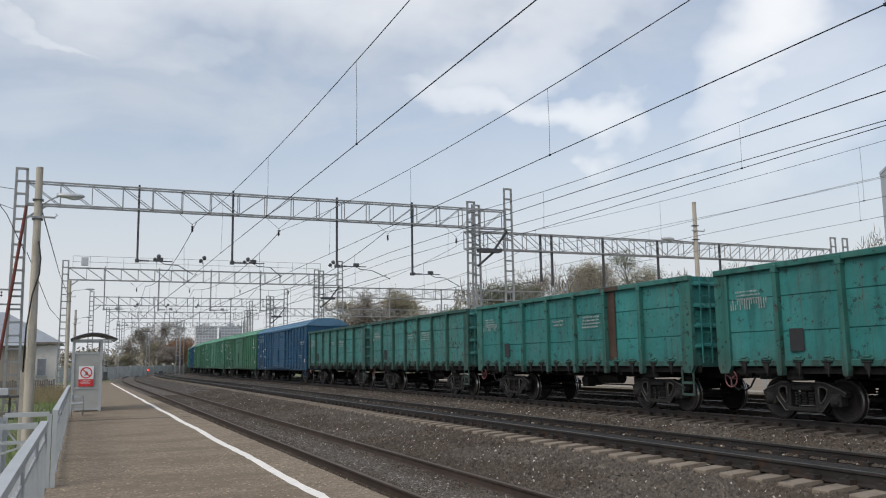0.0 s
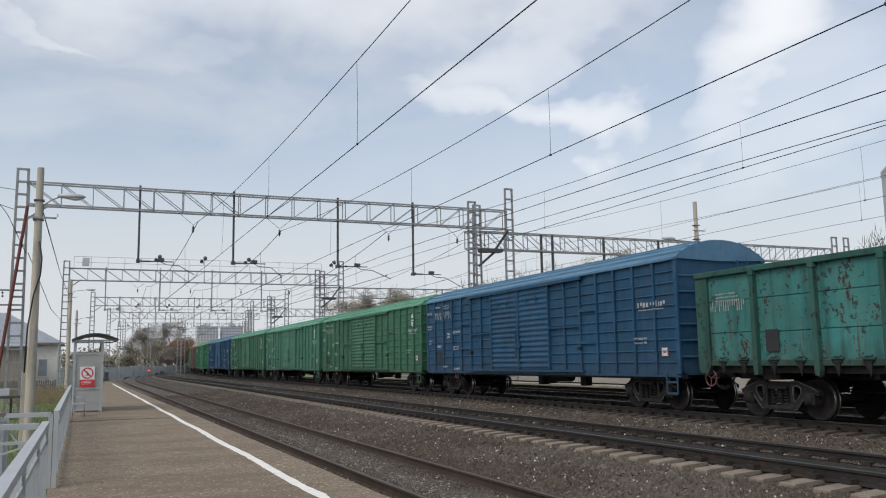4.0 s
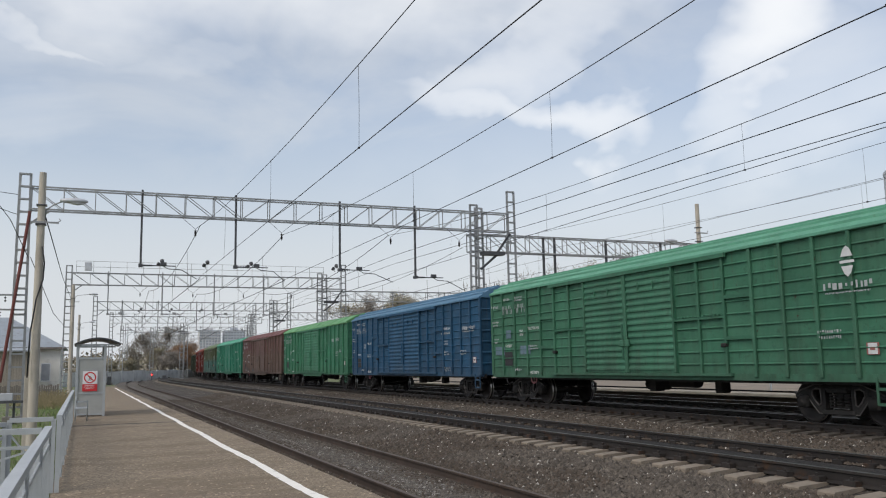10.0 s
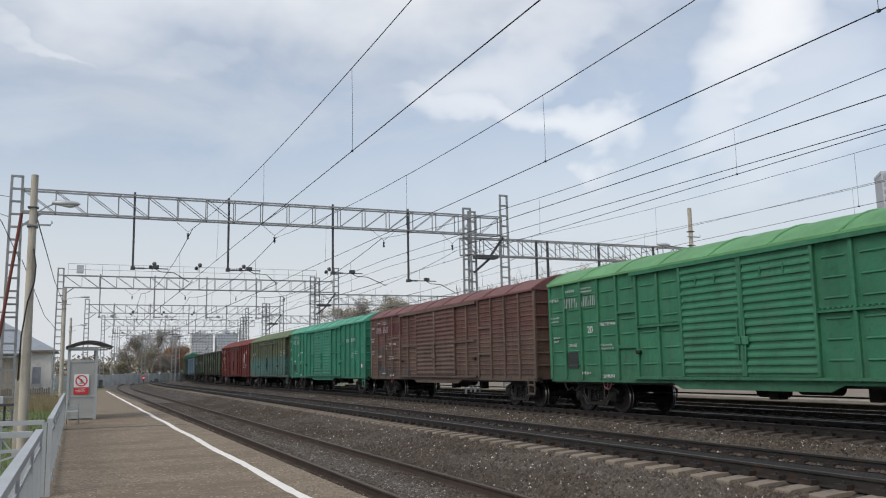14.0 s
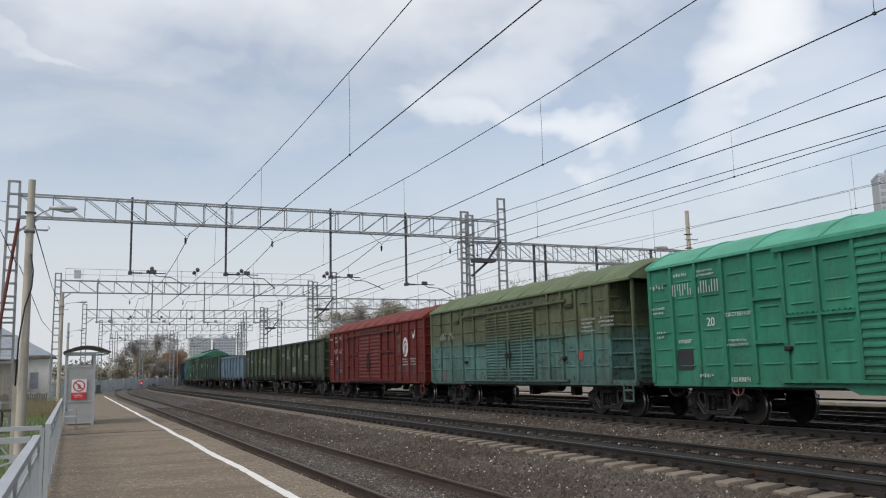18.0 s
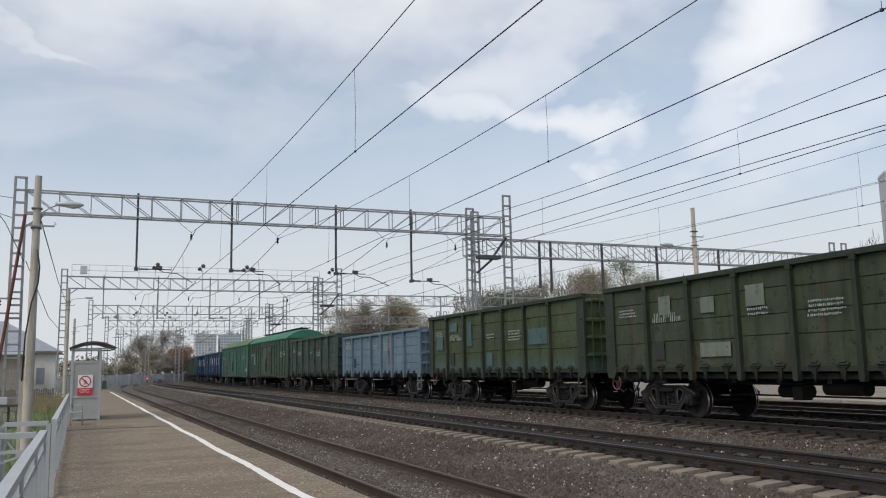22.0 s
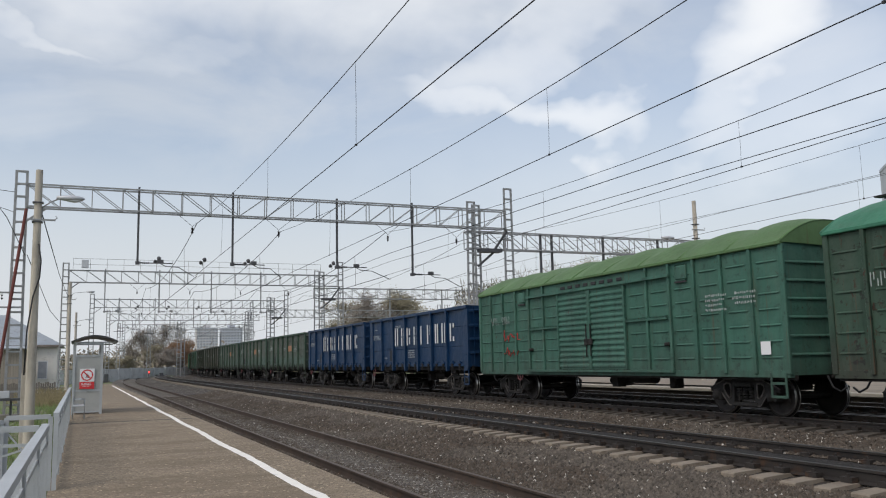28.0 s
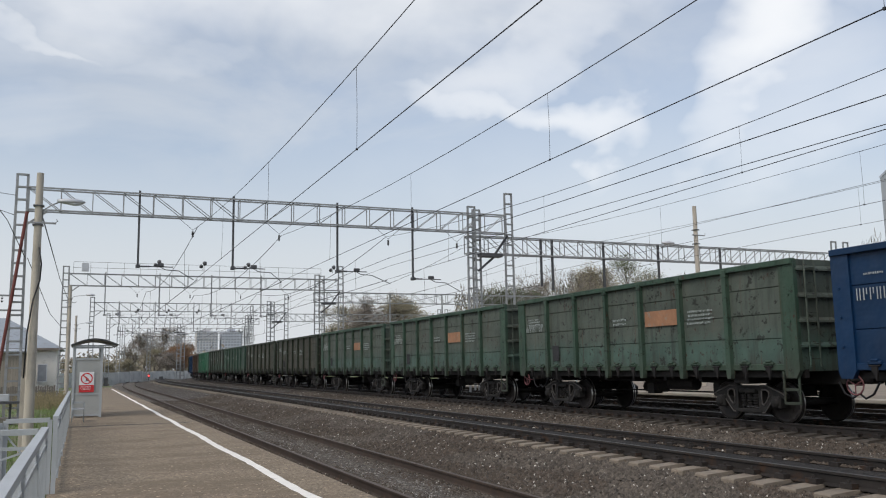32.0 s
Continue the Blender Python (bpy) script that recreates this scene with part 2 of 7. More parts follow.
M_asphalt = asphalt("platform asphalt", (0.256, 0.200, 0.137))
M_joint = surface("asphalt joint", (0.06, 0.055, 0.05), 0.95)
M_edge = surface("concrete edge", (0.27, 0.24, 0.20), 0.9, scale=1.3, stain=(0.15, 0.12, 0.09))
M_white = surface("white road paint", (0.88, 0.84, 0.77), 0.75, vary=0.06, scale=3, fine=30, stain=(0.42, 0.40, 0.37), stain_at=(0.60, 0.74))
def crushed(name, base, other, scale, pale=0.935):
    """Crushed stone: one tone and height a stone, dark joints between."""
    m, nt, bs = tree_of(name)
    tc = nt.nodes.new("ShaderNodeTexCoord")
    vo, ed = nt.nodes.new("ShaderNodeTexVoronoi"), nt.nodes.new("ShaderNodeTexVoronoi")
    ed.feature = "DISTANCE_TO_EDGE"
    for n in (vo, ed):
        n.inputs["Scale"].default_value = scale
        nt.links.new(tc.outputs["Object"], n.inputs["Vector"])
    sep = nt.nodes.new("ShaderNodeSeparateColor")
    nt.links.new(vo.outputs["Color"], sep.inputs[0])
    tone = blend_node(nt, sep.outputs[0], rgb(base, 0.35), rgb(base, 1.8))
    tone = blend_node(nt, ramp_node(nt, noise_node(nt, 0.45, 6), 0.42, 0.66), tone, blend_node(nt, sep.outputs[1], rgb(other, 0.5), rgb(other, 1.5)))
    tone = blend_node(nt, ramp_node(nt, sep.outputs[2], pale, pale + 0.01), tone, rgb((0.42, 0.39, 0.35)))
    tone = blend_node(nt, ramp_node(nt, ed.outputs["Distance"], 0.10, 0.0), tone, rgb(base, 0.22))
    nt.links.new(tone, bs.inputs["Base Color"])
    bs.inputs["Roughness"].default_value = 0.95
    bump_node(nt, bs, vo.outputs["Distance"], 1.0, -0.03)
    return m


M_stone = surface("crushed stone", (0.148, 0.123, 0.098), 0.9, vary=0.3, scale=3, fine=30, bump=0.2, island=1.0)
M_pale_stone = surface("pale stone", (0.52, 0.485, 0.43), 0.9, vary=0.2, scale=3, island=0.4)
M_ballast = crushed("ballast", (0.056, 0.045, 0.035), (0.062, 0.044, 0.030), 17)
# oily stone, darkened further to hold the train's shadow in its colour
M_oily_shadow = crushed("oily ballast with painted shadow", (0.040, 0.035, 0.030), (0.032, 0.027, 0.023), 17, 1.1)
# near-black stone: oil plus the shade of the rails, put into the colour
M_rail_shade = crushed("oily ballast with painted rail shade", (0.026, 0.022, 0.019), (0.022, 0.019, 0.017), 17, 1.1)
M_old_ballast = crushed("old ballast", (0.125, 0.108, 0.088), (0.105, 0.085, 0.065), 21)
M_rail = surface("rail steel sides", (0.036, 0.030, 0.026), 0.7, 0.3, vary=0.25, scale=1.5, fine=30, stain=(0.075, 0.04, 0.022))
M_rail_rusty = surface("rusty rail sides", (0.062, 0.043, 0.032), 0.85, 0.1, vary=0.3, scale=1.5, fine=30, stain=(0.085, 0.05, 0.03))
M_railtop = surface("rail head", (0.20, 0.19, 0.18), 0.38, 0.85, vary=0.15, scale=2.0)
M_raildark = surface("dark rail head", (0.085, 0.078, 0.072), 0.5, 0.6, vary=0.2, scale=2.0)
M_railworn = surface("rusty rail head", (0.10, 0.073, 0.055), 0.6, 0.4, vary=0.25, scale=2.0)
M_sleeper = surface("concrete sleeper", (0.235, 0.194, 0.148), 0.92, vary=0.2, scale=2.2, fine=25, stain=(0.15, 0.11, 0.078))
# darker sleeper tone for the train track and the one beyond
M_sleeper_dark = surface("dark concrete sleeper", (0.078, 0.066, 0.054), 0.92, vary=0.25, scale=2.2, fine=25, stain=(0.05, 0.04, 0.034))
M_tie = surface("old timber sleeper", (0.075, 0.06, 0.05), 0.9, vary=0.3, scale=2)
M_grass = surface("grass ground", (0.145, 0.185, 0.07), 0.95, vary=0.35, scale=0.5, fine=9, stain=(0.13, 0.105, 0.07), stain_at=(0.48, 0.62), bump=0.8, dist=0.05)
M_blade = surface("grass blades", (0.20, 0.28, 0.09), 0.8, vary=0.3, scale=1.5, island=0.5)
M_dry = surface("dry weeds", (0.34, 0.28, 0.16), 0.9, vary=0.3, scale=2, island=0.5)
M_galv = surface("galvanised lattice", (0.34, 0.345, 0.345), 0.55, 0.35, vary=0.15, scale=1.5, stain=(0.20, 0.19, 0.18), stain_at=(0.52, 0.8))
M_darksteel = surface("dark steel", (0.10, 0.10, 0.105), 0.55, 0.5, vary=0.2, scale=2)
M_wire = surface("wire", (0.05, 0.05, 0.055), 0.6, 0.4, bump=0)
M_insul = surface("insulator glass", (0.05, 0.045, 0.05), 0.25, bump=0)
M_pole = surface("concrete pole", (0.50, 0.45, 0.375), 0.9, vary=0.12, scale=1.4, fine=30, stain=(0.27, 0.24, 0.20), stain_at=(0.5, 0.8), stretch=(1, 1, 0.3))
M_lampgrey = surface("lamp housing", (0.55, 0.56, 0.58), 0.45, 0.3, vary=0.08)
M_glass_lamp = surface("lamp glass", (0.62, 0.64, 0.66), 0.2, bump=0)
M_railing = surface("grey railing paint", (0.42, 0.44, 0.45), 0.55, vary=0.08, scale=2.5, stain=(0.27, 0.28, 0.28), stain_at=(0.58, 0.8))
M_shelter = surface("grey shelter paint", (0.40, 0.42, 0.43), 0.5, vary=0.08, scale=2.0)
M_roofdark = surface("dark shelter roof", (0.055, 0.06, 0.065), 0.5, vary=0.15)
M_signwhite = surface("sign white", (0.80, 0.80, 0.80), 0.5, vary=0.03, bump=0)
M_signred = surface("sign red", (0.60, 0.03, 0.035), 0.5, vary=0.05, bump=0)
M_signink = surface("sign dark", (0.10, 0.09, 0.09), 0.5, bump=0)
M_redpipe = surface("red oxide pipe", (0.17, 0.045, 0.035), 0.6, vary=0.2)
M_cable = surface("black cable", (0.02, 0.02, 0.022), 0.6, bump=0)
M_wallwhite = surface("white rendered wall", (0.88, 0.85, 0.78), 0.9, vary=0.06, scale=0.7, stain=(0.55, 0.52, 0.47), stain_at=(0.55, 0.75))
M_sheetroof = surface("sheet metal roof", (0.34, 0.37, 0.40), 0.5, 0.3, vary=0.1, scale=0.8, stain=(0.24, 0.23, 0.22))
M_wood = surface("grey weathered boards", (0.20, 0.175, 0.15), 0.9, vary=0.3, scale=1.5, stretch=(1, 1, 0.2))
M_shed = surface("pale weathered boards", (0.35, 0.305, 0.25), 0.9, vary=0.2, scale=1.5, stretch=(1, 1, 0.2))
M_fence = surface("concrete fence panel", (0.64, 0.635, 0.61), 0.9, vary=0.1, scale=0.4, stain=(0.28, 0.28, 0.27), stain_at=(0.5, 0.8))
M_bark = surface("bark", (0.11, 0.09, 0.075), 0.95, vary=0.25, scale=3)
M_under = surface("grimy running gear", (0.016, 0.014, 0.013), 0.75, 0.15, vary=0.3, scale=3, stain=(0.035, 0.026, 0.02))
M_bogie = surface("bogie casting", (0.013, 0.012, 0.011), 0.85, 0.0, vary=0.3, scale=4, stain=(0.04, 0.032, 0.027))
M_sill = surface("grimy rusted sill", (0.055, 0.042, 0.034), 0.85, 0.1, vary=0.35, scale=2.5, stain=(0.09, 0.05, 0.03), stain_at=(0.5, 0.65))
# casting edges, paler than the frame so that they stand out
M_castedge = surface("pale casting edges", (0.11, 0.10, 0.093), 0.6, 0.4, vary=0.25, scale=4)
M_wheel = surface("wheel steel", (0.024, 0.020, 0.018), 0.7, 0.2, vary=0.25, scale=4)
M_tread = surface("polished tread", (0.45, 0.44, 0.42), 0.28, 0.95, vary=0.1)
M_letter = surface("white stencil paint", (0.62, 0.63, 0.62), 0.7, vary=0.12, scale=6, bump=0)
M_letter_mid = surface("stencil paint", (0.40, 0.42, 0.42), 0.7, vary=0.15, scale=8, bump=0)
M_letter_old = surface("worn stencil paint", (0.34, 0.38, 0.36), 0.75, vary=0.2, scale=8, bump=0)
M_redlabel = surface("red label", (0.42, 0.05, 0.04), 0.7, bump=0)
M_dullplate = surface("faded red plate", (0.28, 0.10, 0.085), 0.7, bump=0)
M_orange = surface("faded orange board", (0.34, 0.17, 0.09), 0.7, vary=0.2, scale=3, stain=(0.25, 0.22, 0.17))
M_patch = surface("dark chalk panel", (0.028, 0.028, 0.03), 0.8)
M_pinkwheel = surface("faded red handwheel", (0.20, 0.075, 0.08), 0.6)
# Far flat blocks and their panes: haze painted in as paler colour.
M_panel_a = surface("haze-paled flat block", (0.62, 0.60, 0.60), 0.9, vary=0.08, scale=0.1)
M_panel_b = surface("hazed blue-grey flat block", (0.52, 0.54, 0.60), 0.9, vary=0.08, scale=0.1)
M_panel_c = surface("tower render", (0.48, 0.49, 0.52), 0.9, vary=0.08, scale=0.1)
M_panel_d = surface("cream house wall", (0.62, 0.57, 0.48), 0.9, vary=0.1, scale=0.1)
M_pane = surface("haze-paled window panes", (0.34, 0.36, 0.40), 0.15, bump=0)
M_slab = surface("pale platform slab", (0.25, 0.205, 0.155), 0.9, vary=0.15, scale=0.8, stain=(0.19, 0.165, 0.135))
M_kerbstone = surface("worn platform edge", (0.38, 0.345, 0.29), 0.85, vary=0.15, scale=1.2)
M_footing = surface("brown stone footing", (0.10, 0.075, 0.055), 0.95, vary=0.35, scale=1.5, stain=(0.05, 0.04, 0.032))


def glow(name, colour, strength):
    m, nt, bs = tree_of(name)
    bs.inputs["Base Color"].default_value = rgb(colour)
    bs.inputs["Emission Color"].default_value, bs.inputs["Emission Strength"].default_value = rgb(colour), strength
    return m


M_redlight = glow("red signal light", (1.0, 0.06, 0.05), 2.5)


def leaf(name, base):
    m = surface(name, base, 0.8, vary=0.3, scale=0.35, fine=3, bump=0, island=0.4)
    return m


# Distant autumn foliage: air haze is put into the colours as a paler tone.
M_leaf_olive = leaf("haze-paled olive leaves", (0.29, 0.255, 0.165))
M_leaf_green = leaf("dark green leaves", (0.12, 0.135, 0.075))
M_leaf_rust = leaf("haze-paled orange leaves", (0.32, 0.18, 0.095))
M_woods = leaf("autumn scrub", (0.29, 0.25, 0.19))
M_thicket = leaf("thicket twigs", (0.19, 0.165, 0.125))
M_twig = leaf("bare twigs", (0.275, 0.24, 0.20))

# ---- shapes ----


class Shape:
    """Collects vertices and faces of one mesh."""

    def __init__(self):
        self.v, self.f, self.s = [], [], []

    def add(self, verts, faces, smooth=False, m=None):
        n = len(self.v)
        self.v += [tuple(m @ Vector(p)) for p in verts] if m else [tuple(p) for p in verts]
        self.f += [tuple(i + n for i in q) for q in faces]
        self.s += [smooth] * len(faces)
        return self

    def box(self, x0, x1, y0, y1, z0, z1, c=0.0, m=None):
        if c <= 0:
            v = [(x, y, z) for x in (x0, x1) for y in (y0, y1) for z in (z0, z1)]
            return self.add(v, [(0, 1, 3, 2), (4, 6, 7, 5), (0, 4, 5, 1), (2, 3, 7, 6), (0, 2, 6, 4), (1, 5, 7, 3)], m=m)
        v, idx = [], {}
        for i, x in enumerate((x0, x1)):
            for j, y in enumerate((y0, y1)):
                for k, z in enumerate((z0, z1)):
                    sx, sy, sz = c * (1 - 2 * i), c * (1 - 2 * j), c * (1 - 2 * k)
                    for a, p in enumerate(((x, y + sy, z + sz), (x + sx, y, z + sz), (x + sx, y + sy, z))):
                        idx[i, j, k, a] = len(v)
                        v.append(p)
        g = lambda i, j, k, a: idx[i, j, k, a]
        f = []
        for e in (0, 1):
            f.append((g(e, 0, 0, 0), g(e, 1, 0, 0), g(e, 1, 1, 0), g(e, 0, 1, 0)))
            f.append((g(0, e, 0, 1), g(1, e, 0, 1), g(1, e, 1, 1), g(0, e, 1, 1)))
            f.append((g(0, 0, e, 2), g(1, 0, e, 2), g(1, 1, e, 2), g(0, 1, e, 2)))
            for h in (0, 1):
                f.append((g(0, e, h, 1), g(1, e, h, 1), g(1, e, h, 2), g(0, e, h, 2)))
                f.append((g(e, 0, h, 0), g(e, 1, h, 0), g(e, 1, h, 2), g(e, 0, h, 2)))
                f.append((g(e, h, 0, 0), g(e, h, 1, 0), g(e, h, 1, 1), g(e, h, 0, 1)))
        f += [(g(i, j, k, 0), g(i, j, k, 1), g(i, j, k, 2)) for i in (0, 1) for j in (0, 1) for k in (0, 1)]
        return self.add(v, f, m=m)

    def tube(self, a, b, r, n=6, r2=None, cap=True, smooth=True):
        a, b = Vector(a), Vector(b)
        q = (b - a).to_track_quat("Z", "Y").to_matrix()
        r2 = r if r2 is None else r2
        v = [a + q @ Vector((r * math.cos(2 * math.pi * i / n), r * math.sin(2 * math.pi * i / n), 0)) for i in range(n)]
        v += [b + q @ Vector((r2 * math.cos(2 * math.pi * i / n), r2 * math.sin(2 * math.pi * i / n), 0)) for i in range(n)]
        self.add(v, [(i, (i + 1) % n, n + (i + 1) % n, n + i) for i in range(n)], smooth)
        if cap:
            self.add(v, [tuple(range(n))[::-1], tuple(range(n, 2 * n))])
        return self

    def path(self, pts, r, n=5):
        """A bent round bar through the points, in one piece."""
        pts = [Vector(p) for p in pts]
        v = []
        for k, p in enumerate(pts):
            d = (pts[min(k + 1, len(pts) - 1)] - pts[max(k - 1, 0)]).normalized()
            side = d.cross(Vector((0, 0, 1)) if abs(d.z) < 0.95 else Vector((0, 1, 0))).normalized()
            up = side.cross(d)
            v += [p + (side * math.cos(2 * math.pi * i / n) + up * math.sin(2 * math.pi * i / n)) * r for i in range(n)]
        m = len(pts)
        return self.add(v, [(k * n + i, k * n + (i + 1) % n, (k + 1) * n + (i + 1) % n, (k + 1) * n + i) for k in range(m - 1) for i in range(n)] + [tuple(range(n)), tuple(range((m - 1) * n, m * n))], True)

    def bar(self, a, b, w, h=None):
        """A square bar from a to b."""
        a, b = Vector(a), Vector(b)
        h = h or w
        q = (b - a).to_track_quat("X", "Z").to_matrix().to_4x4()
        return self.box(0, (b - a).length, -w / 2, w / 2, -h / 2, h / 2, m=Matrix.Translation(a) @ q)

    def prism(self, poly, y0, y1, m=None):
        """A polygon in the x-z plane drawn out along y."""
        n = len(poly)
        v = [(x, y0, z) for x, z in poly] + [(x, y1, z) for x, z in poly]
        return self.add(v, [tuple(range(n)), tuple(range(n, 2 * n))[::-1]] + [(i, n + i, n + (i + 1) % n, (i + 1) % n) for i in range(n)], m=m)

    def turned(self, prof, n=20, m=None, smooth=True):
        """A profile of (radius, y) turned about the y axis."""
        v = [(r * math.cos(2 * math.pi * i / n), y, r * math.sin(2 * math.pi * i / n)) for r, y in prof for i in range(n)]
        f = [(j * n + i, j * n + (i + 1) % n, (j + 1) * n + (i + 1) % n, (j + 1) * n + i) for j in range(len(prof) - 1) for i in range(n)]
        return self.add(v, f, smooth, m)

    def mesh(self, name, material):
        me = bpy.data.meshes.new(name)
        me.from_pydata(self.v, [], self.f)
        me.polygons.foreach_set("use_smooth", self.s)
        if material:
            me.materials.append(material)
        me.update()
        return me


def part(name, shape, material, parent=None, label="", at=None):
    me = shape.mesh(name, material)
    bm = bmesh.new()
    bm.from_mesh(me)
    if len(bm.faces) < 60000:
        bmesh.ops.recalc_face_normals(bm, faces=bm.faces)
        bm.to_mesh(me)
    bm.free()
    ob = new(name, me)
    if parent:
        ob.parent = parent
    if at:
        ob.matrix_basis = at
    if label:
        tagged(ob, label)
    return ob


def thing(name, label, category, group="", at=None, kind=""):
    ob = new(name)
    ob.empty_display_size = 0.2
    if at:
        ob.matrix_basis = at
    return tagged(ob, label, category, group, kind)


def share(name, me, parent, at):
    ob = new(name, me)
    ob.parent = parent
    ob.matrix_basis = at
    return ob


# ---- the line of the tracks ----
# Straight past the platform, then a long curve to the right. s runs away from the camera, off to the right of the train's track.
KNOTS = (-60, 30, 70, 110, 150, 200, 300)
BENDS = (0.000386, 0.000151, -0.000394, 0.0016, 0.001456, 0.001456, 0.001456)
STEP = 0.5
LINE_S = np.arange(-60, 640 + STEP, STEP)
bend = np.interp(LINE_S, KNOTS, BENDS)
turn = np.concatenate(([0], np.cumsum((bend[1:] + bend[:-1]) / 2 * STEP)))
half_turn = (turn[1:] + turn[:-1]) / 2
turn_zero = np.interp(0, LINE_S, turn)
LINE_T = turn - turn_zero
LINE_X = np.concatenate(([0], np.cumsum(np.sin(half_turn - turn_zero) * STEP)))
LINE_Y = np.concatenate(([0], np.cumsum(np.cos(half_turn - turn_zero) * STEP)))
LINE_X = LINE_X - np.interp(0, LINE_S, LINE_X) + 15.964
LINE_Y = LINE_Y - np.interp(0, LINE_S, LINE_Y)
FAR_OFF, TRAIN_OFF, MID_OFF, NEAR_OFF = 4.35, 0.0, -6.358, -10.773
FAR_Z, TRAIN_Z, MID_Z, NEAR_Z = 0.0, 0.0, 0.05, -0.392
PLATFORM_Z = -0.192


def along(s, off=0.0, z=0.0):
    x, y, t = np.interp(s, LINE_S, LINE_X), np.interp(s, LINE_S, LINE_Y), np.interp(s, LINE_S, LINE_T)
    return Vector((x + off * math.cos(t), y - off * math.sin(t), z))


def heading(s):
    return float(np.interp(s, LINE_S, LINE_T))


def sweep(shape, prof, s_list, off, z, closed=True, smooth=False):
    """A cross-section of (sideways, up) drawn along a track."""
    n = len(prof)
    v = [tuple(along(s, off + a, z + b)) for s in s_list for a, b in prof]
    m = n if closed else n - 1
    f = [(j * n + i, (j + 1) * n + i, (j + 1) * n + (i + 1) % n, j * n + (i + 1) % n) for j in range(len(s_list) - 1) for i in range(m)]
    return shape.add(v, f, smooth)


def steps(a, b, near=2.0, far=6.0):
    out, s = [], a
    while s < b:
        out.append(s)
        s += near if s < 150 else far
    return out + [b]


# ---- ground ----
S = Shape()
xs = [-900, -300, -120, -60, -30, -14, -6, -3, -0.6, 2.6, 3.4, 30, 40, 60, 110, 200, 420, 900, 1600]
ys = [-400, -120, -40, -10, 5, 15, 25, 35, 50, 70, 95, 130, 180, 260, 400, 700, 1200, 2200]
vs = [(x, y, -0.95 + (0.06 * noise.noise((x * 0.13, y * 0.11, 0)) if abs(x) < 200 else 0)) for y in ys for x in xs]
S.add(vs, [(j * len(xs) + i, j * len(xs) + i + 1, (j + 1) * len(xs) + i + 1, (j + 1) * len(xs) + i) for j in range(len(ys) - 1) for i in range(len(xs) - 1)], True)
ground = tagged(part("ground", S, M_grass), "rough grassy ground beside the railway line", "ground", kind="structure")

# ballast beds: one broad bed under the main tracks, a lower one under the platform track
bed = tagged(part("ballast_bed", sweep(Shape(), [(-9.96, -0.9), (-9.95, -0.555), (-9.3, -0.49), (-8.6, -0.39), (-8.1, -0.28), (-7.78, -0.238), (-7.55, -0.200), (-7.25, -0.160), (-7.05, -0.112)], steps(-30, 420), 0, 0, closed=False), M_ballast), "brown crushed-stone ballast bed", "ballast", kind="structure")
between = tagged(part("ballast_between_tracks", sweep(Shape(), [(-5.65, -0.112), (-5.4, -0.14), (-5.05, -0.17), (-4.55, -0.25), (-1.9, -0.275), (-1.45, -0.25), (-0.95, -0.205)], steps(-30, 420), 0, 0, closed=False), M_ballast), "brown crushed-stone ballast between the main tracks", "ballast", kind="structure")
# strip between the rails, coloured dark for the shade they throw
mid_bed = tagged(part("middle_track_bed", sweep(Shape(), [(-7.05, -0.112), (-5.65, -0.112)], steps(-30, 420), 0, 0, closed=False), M_rail_shade), "oily ballast between the rails with the rails' shade painted in", "ballast", kind="structure")
# the shadow under and behind the train is painted into this bed
shadow_bed = tagged(part("oily_ballast_bed", sweep(Shape(), [(-0.95, -0.205), (0.95, -0.205), (1.7, -0.22), (2.6, -0.27), (3.2, -0.19), (5.5, -0.19), (6.5, -0.22), (7.6, -0.5), (7.9, -0.95)], steps(-30, 420), 0, 0, closed=False), M_oily_shadow), "oily ballast under and beyond the train, the train's shadow painted in", "ballast", kind="structure")
low_bed = tagged(part("platform_track_bed", sweep(Shape(), [(-13.0, -0.60), (-11.6, -0.56), (-10.8, -0.53), (-9.952, -0.553)], steps(-30, 420), 0, 0, closed=False), M_old_ballast), "grey fine ballast of the platform track", "ballast", kind="structure")

# ---- rails and sleepers ----
RAIL = [(-0.075, -0.18), (0.075, -0.18), (0.075, -0.168), (0.012, -0.145), (0.010, -0.045), (0.036, -0.034), (0.036, -0.004), (-0.036, -0.004), (-0.036, -0.034), (-0.010, -0.045), (-0.012, -0.145), (-0.075, -0.168)]
HEAD = [(-0.035, -0.0045), (0.035, -0.0045), (0.033, 0.0), (-0.033, 0.0)]
FIX = Shape().box(-0.09, 0.09, -0.16, -0.045, -0.165, -0.10).box(-0.09, 0.09, 0.045, 0.16, -0.165, -0.10).tube((0, -0.11, -0.12), (0, -0.11, -0.06), 0.022, 6).tube((0, 0.11, -0.12), (0, 0.11, -0.06), 0.022, 6)
SLEEPER_POLY = [(-1.35, -0.38), (1.35, -0.38), (1.35, -0.21), (1.33, -0.192), (0.95, -0.170), (0.55, -0.165), (0.35, -0.20), (-0.35, -0.20), (-0.55, -0.165), (-0.95, -0.170), (-1.33, -0.192), (-1.35, -0.21)]


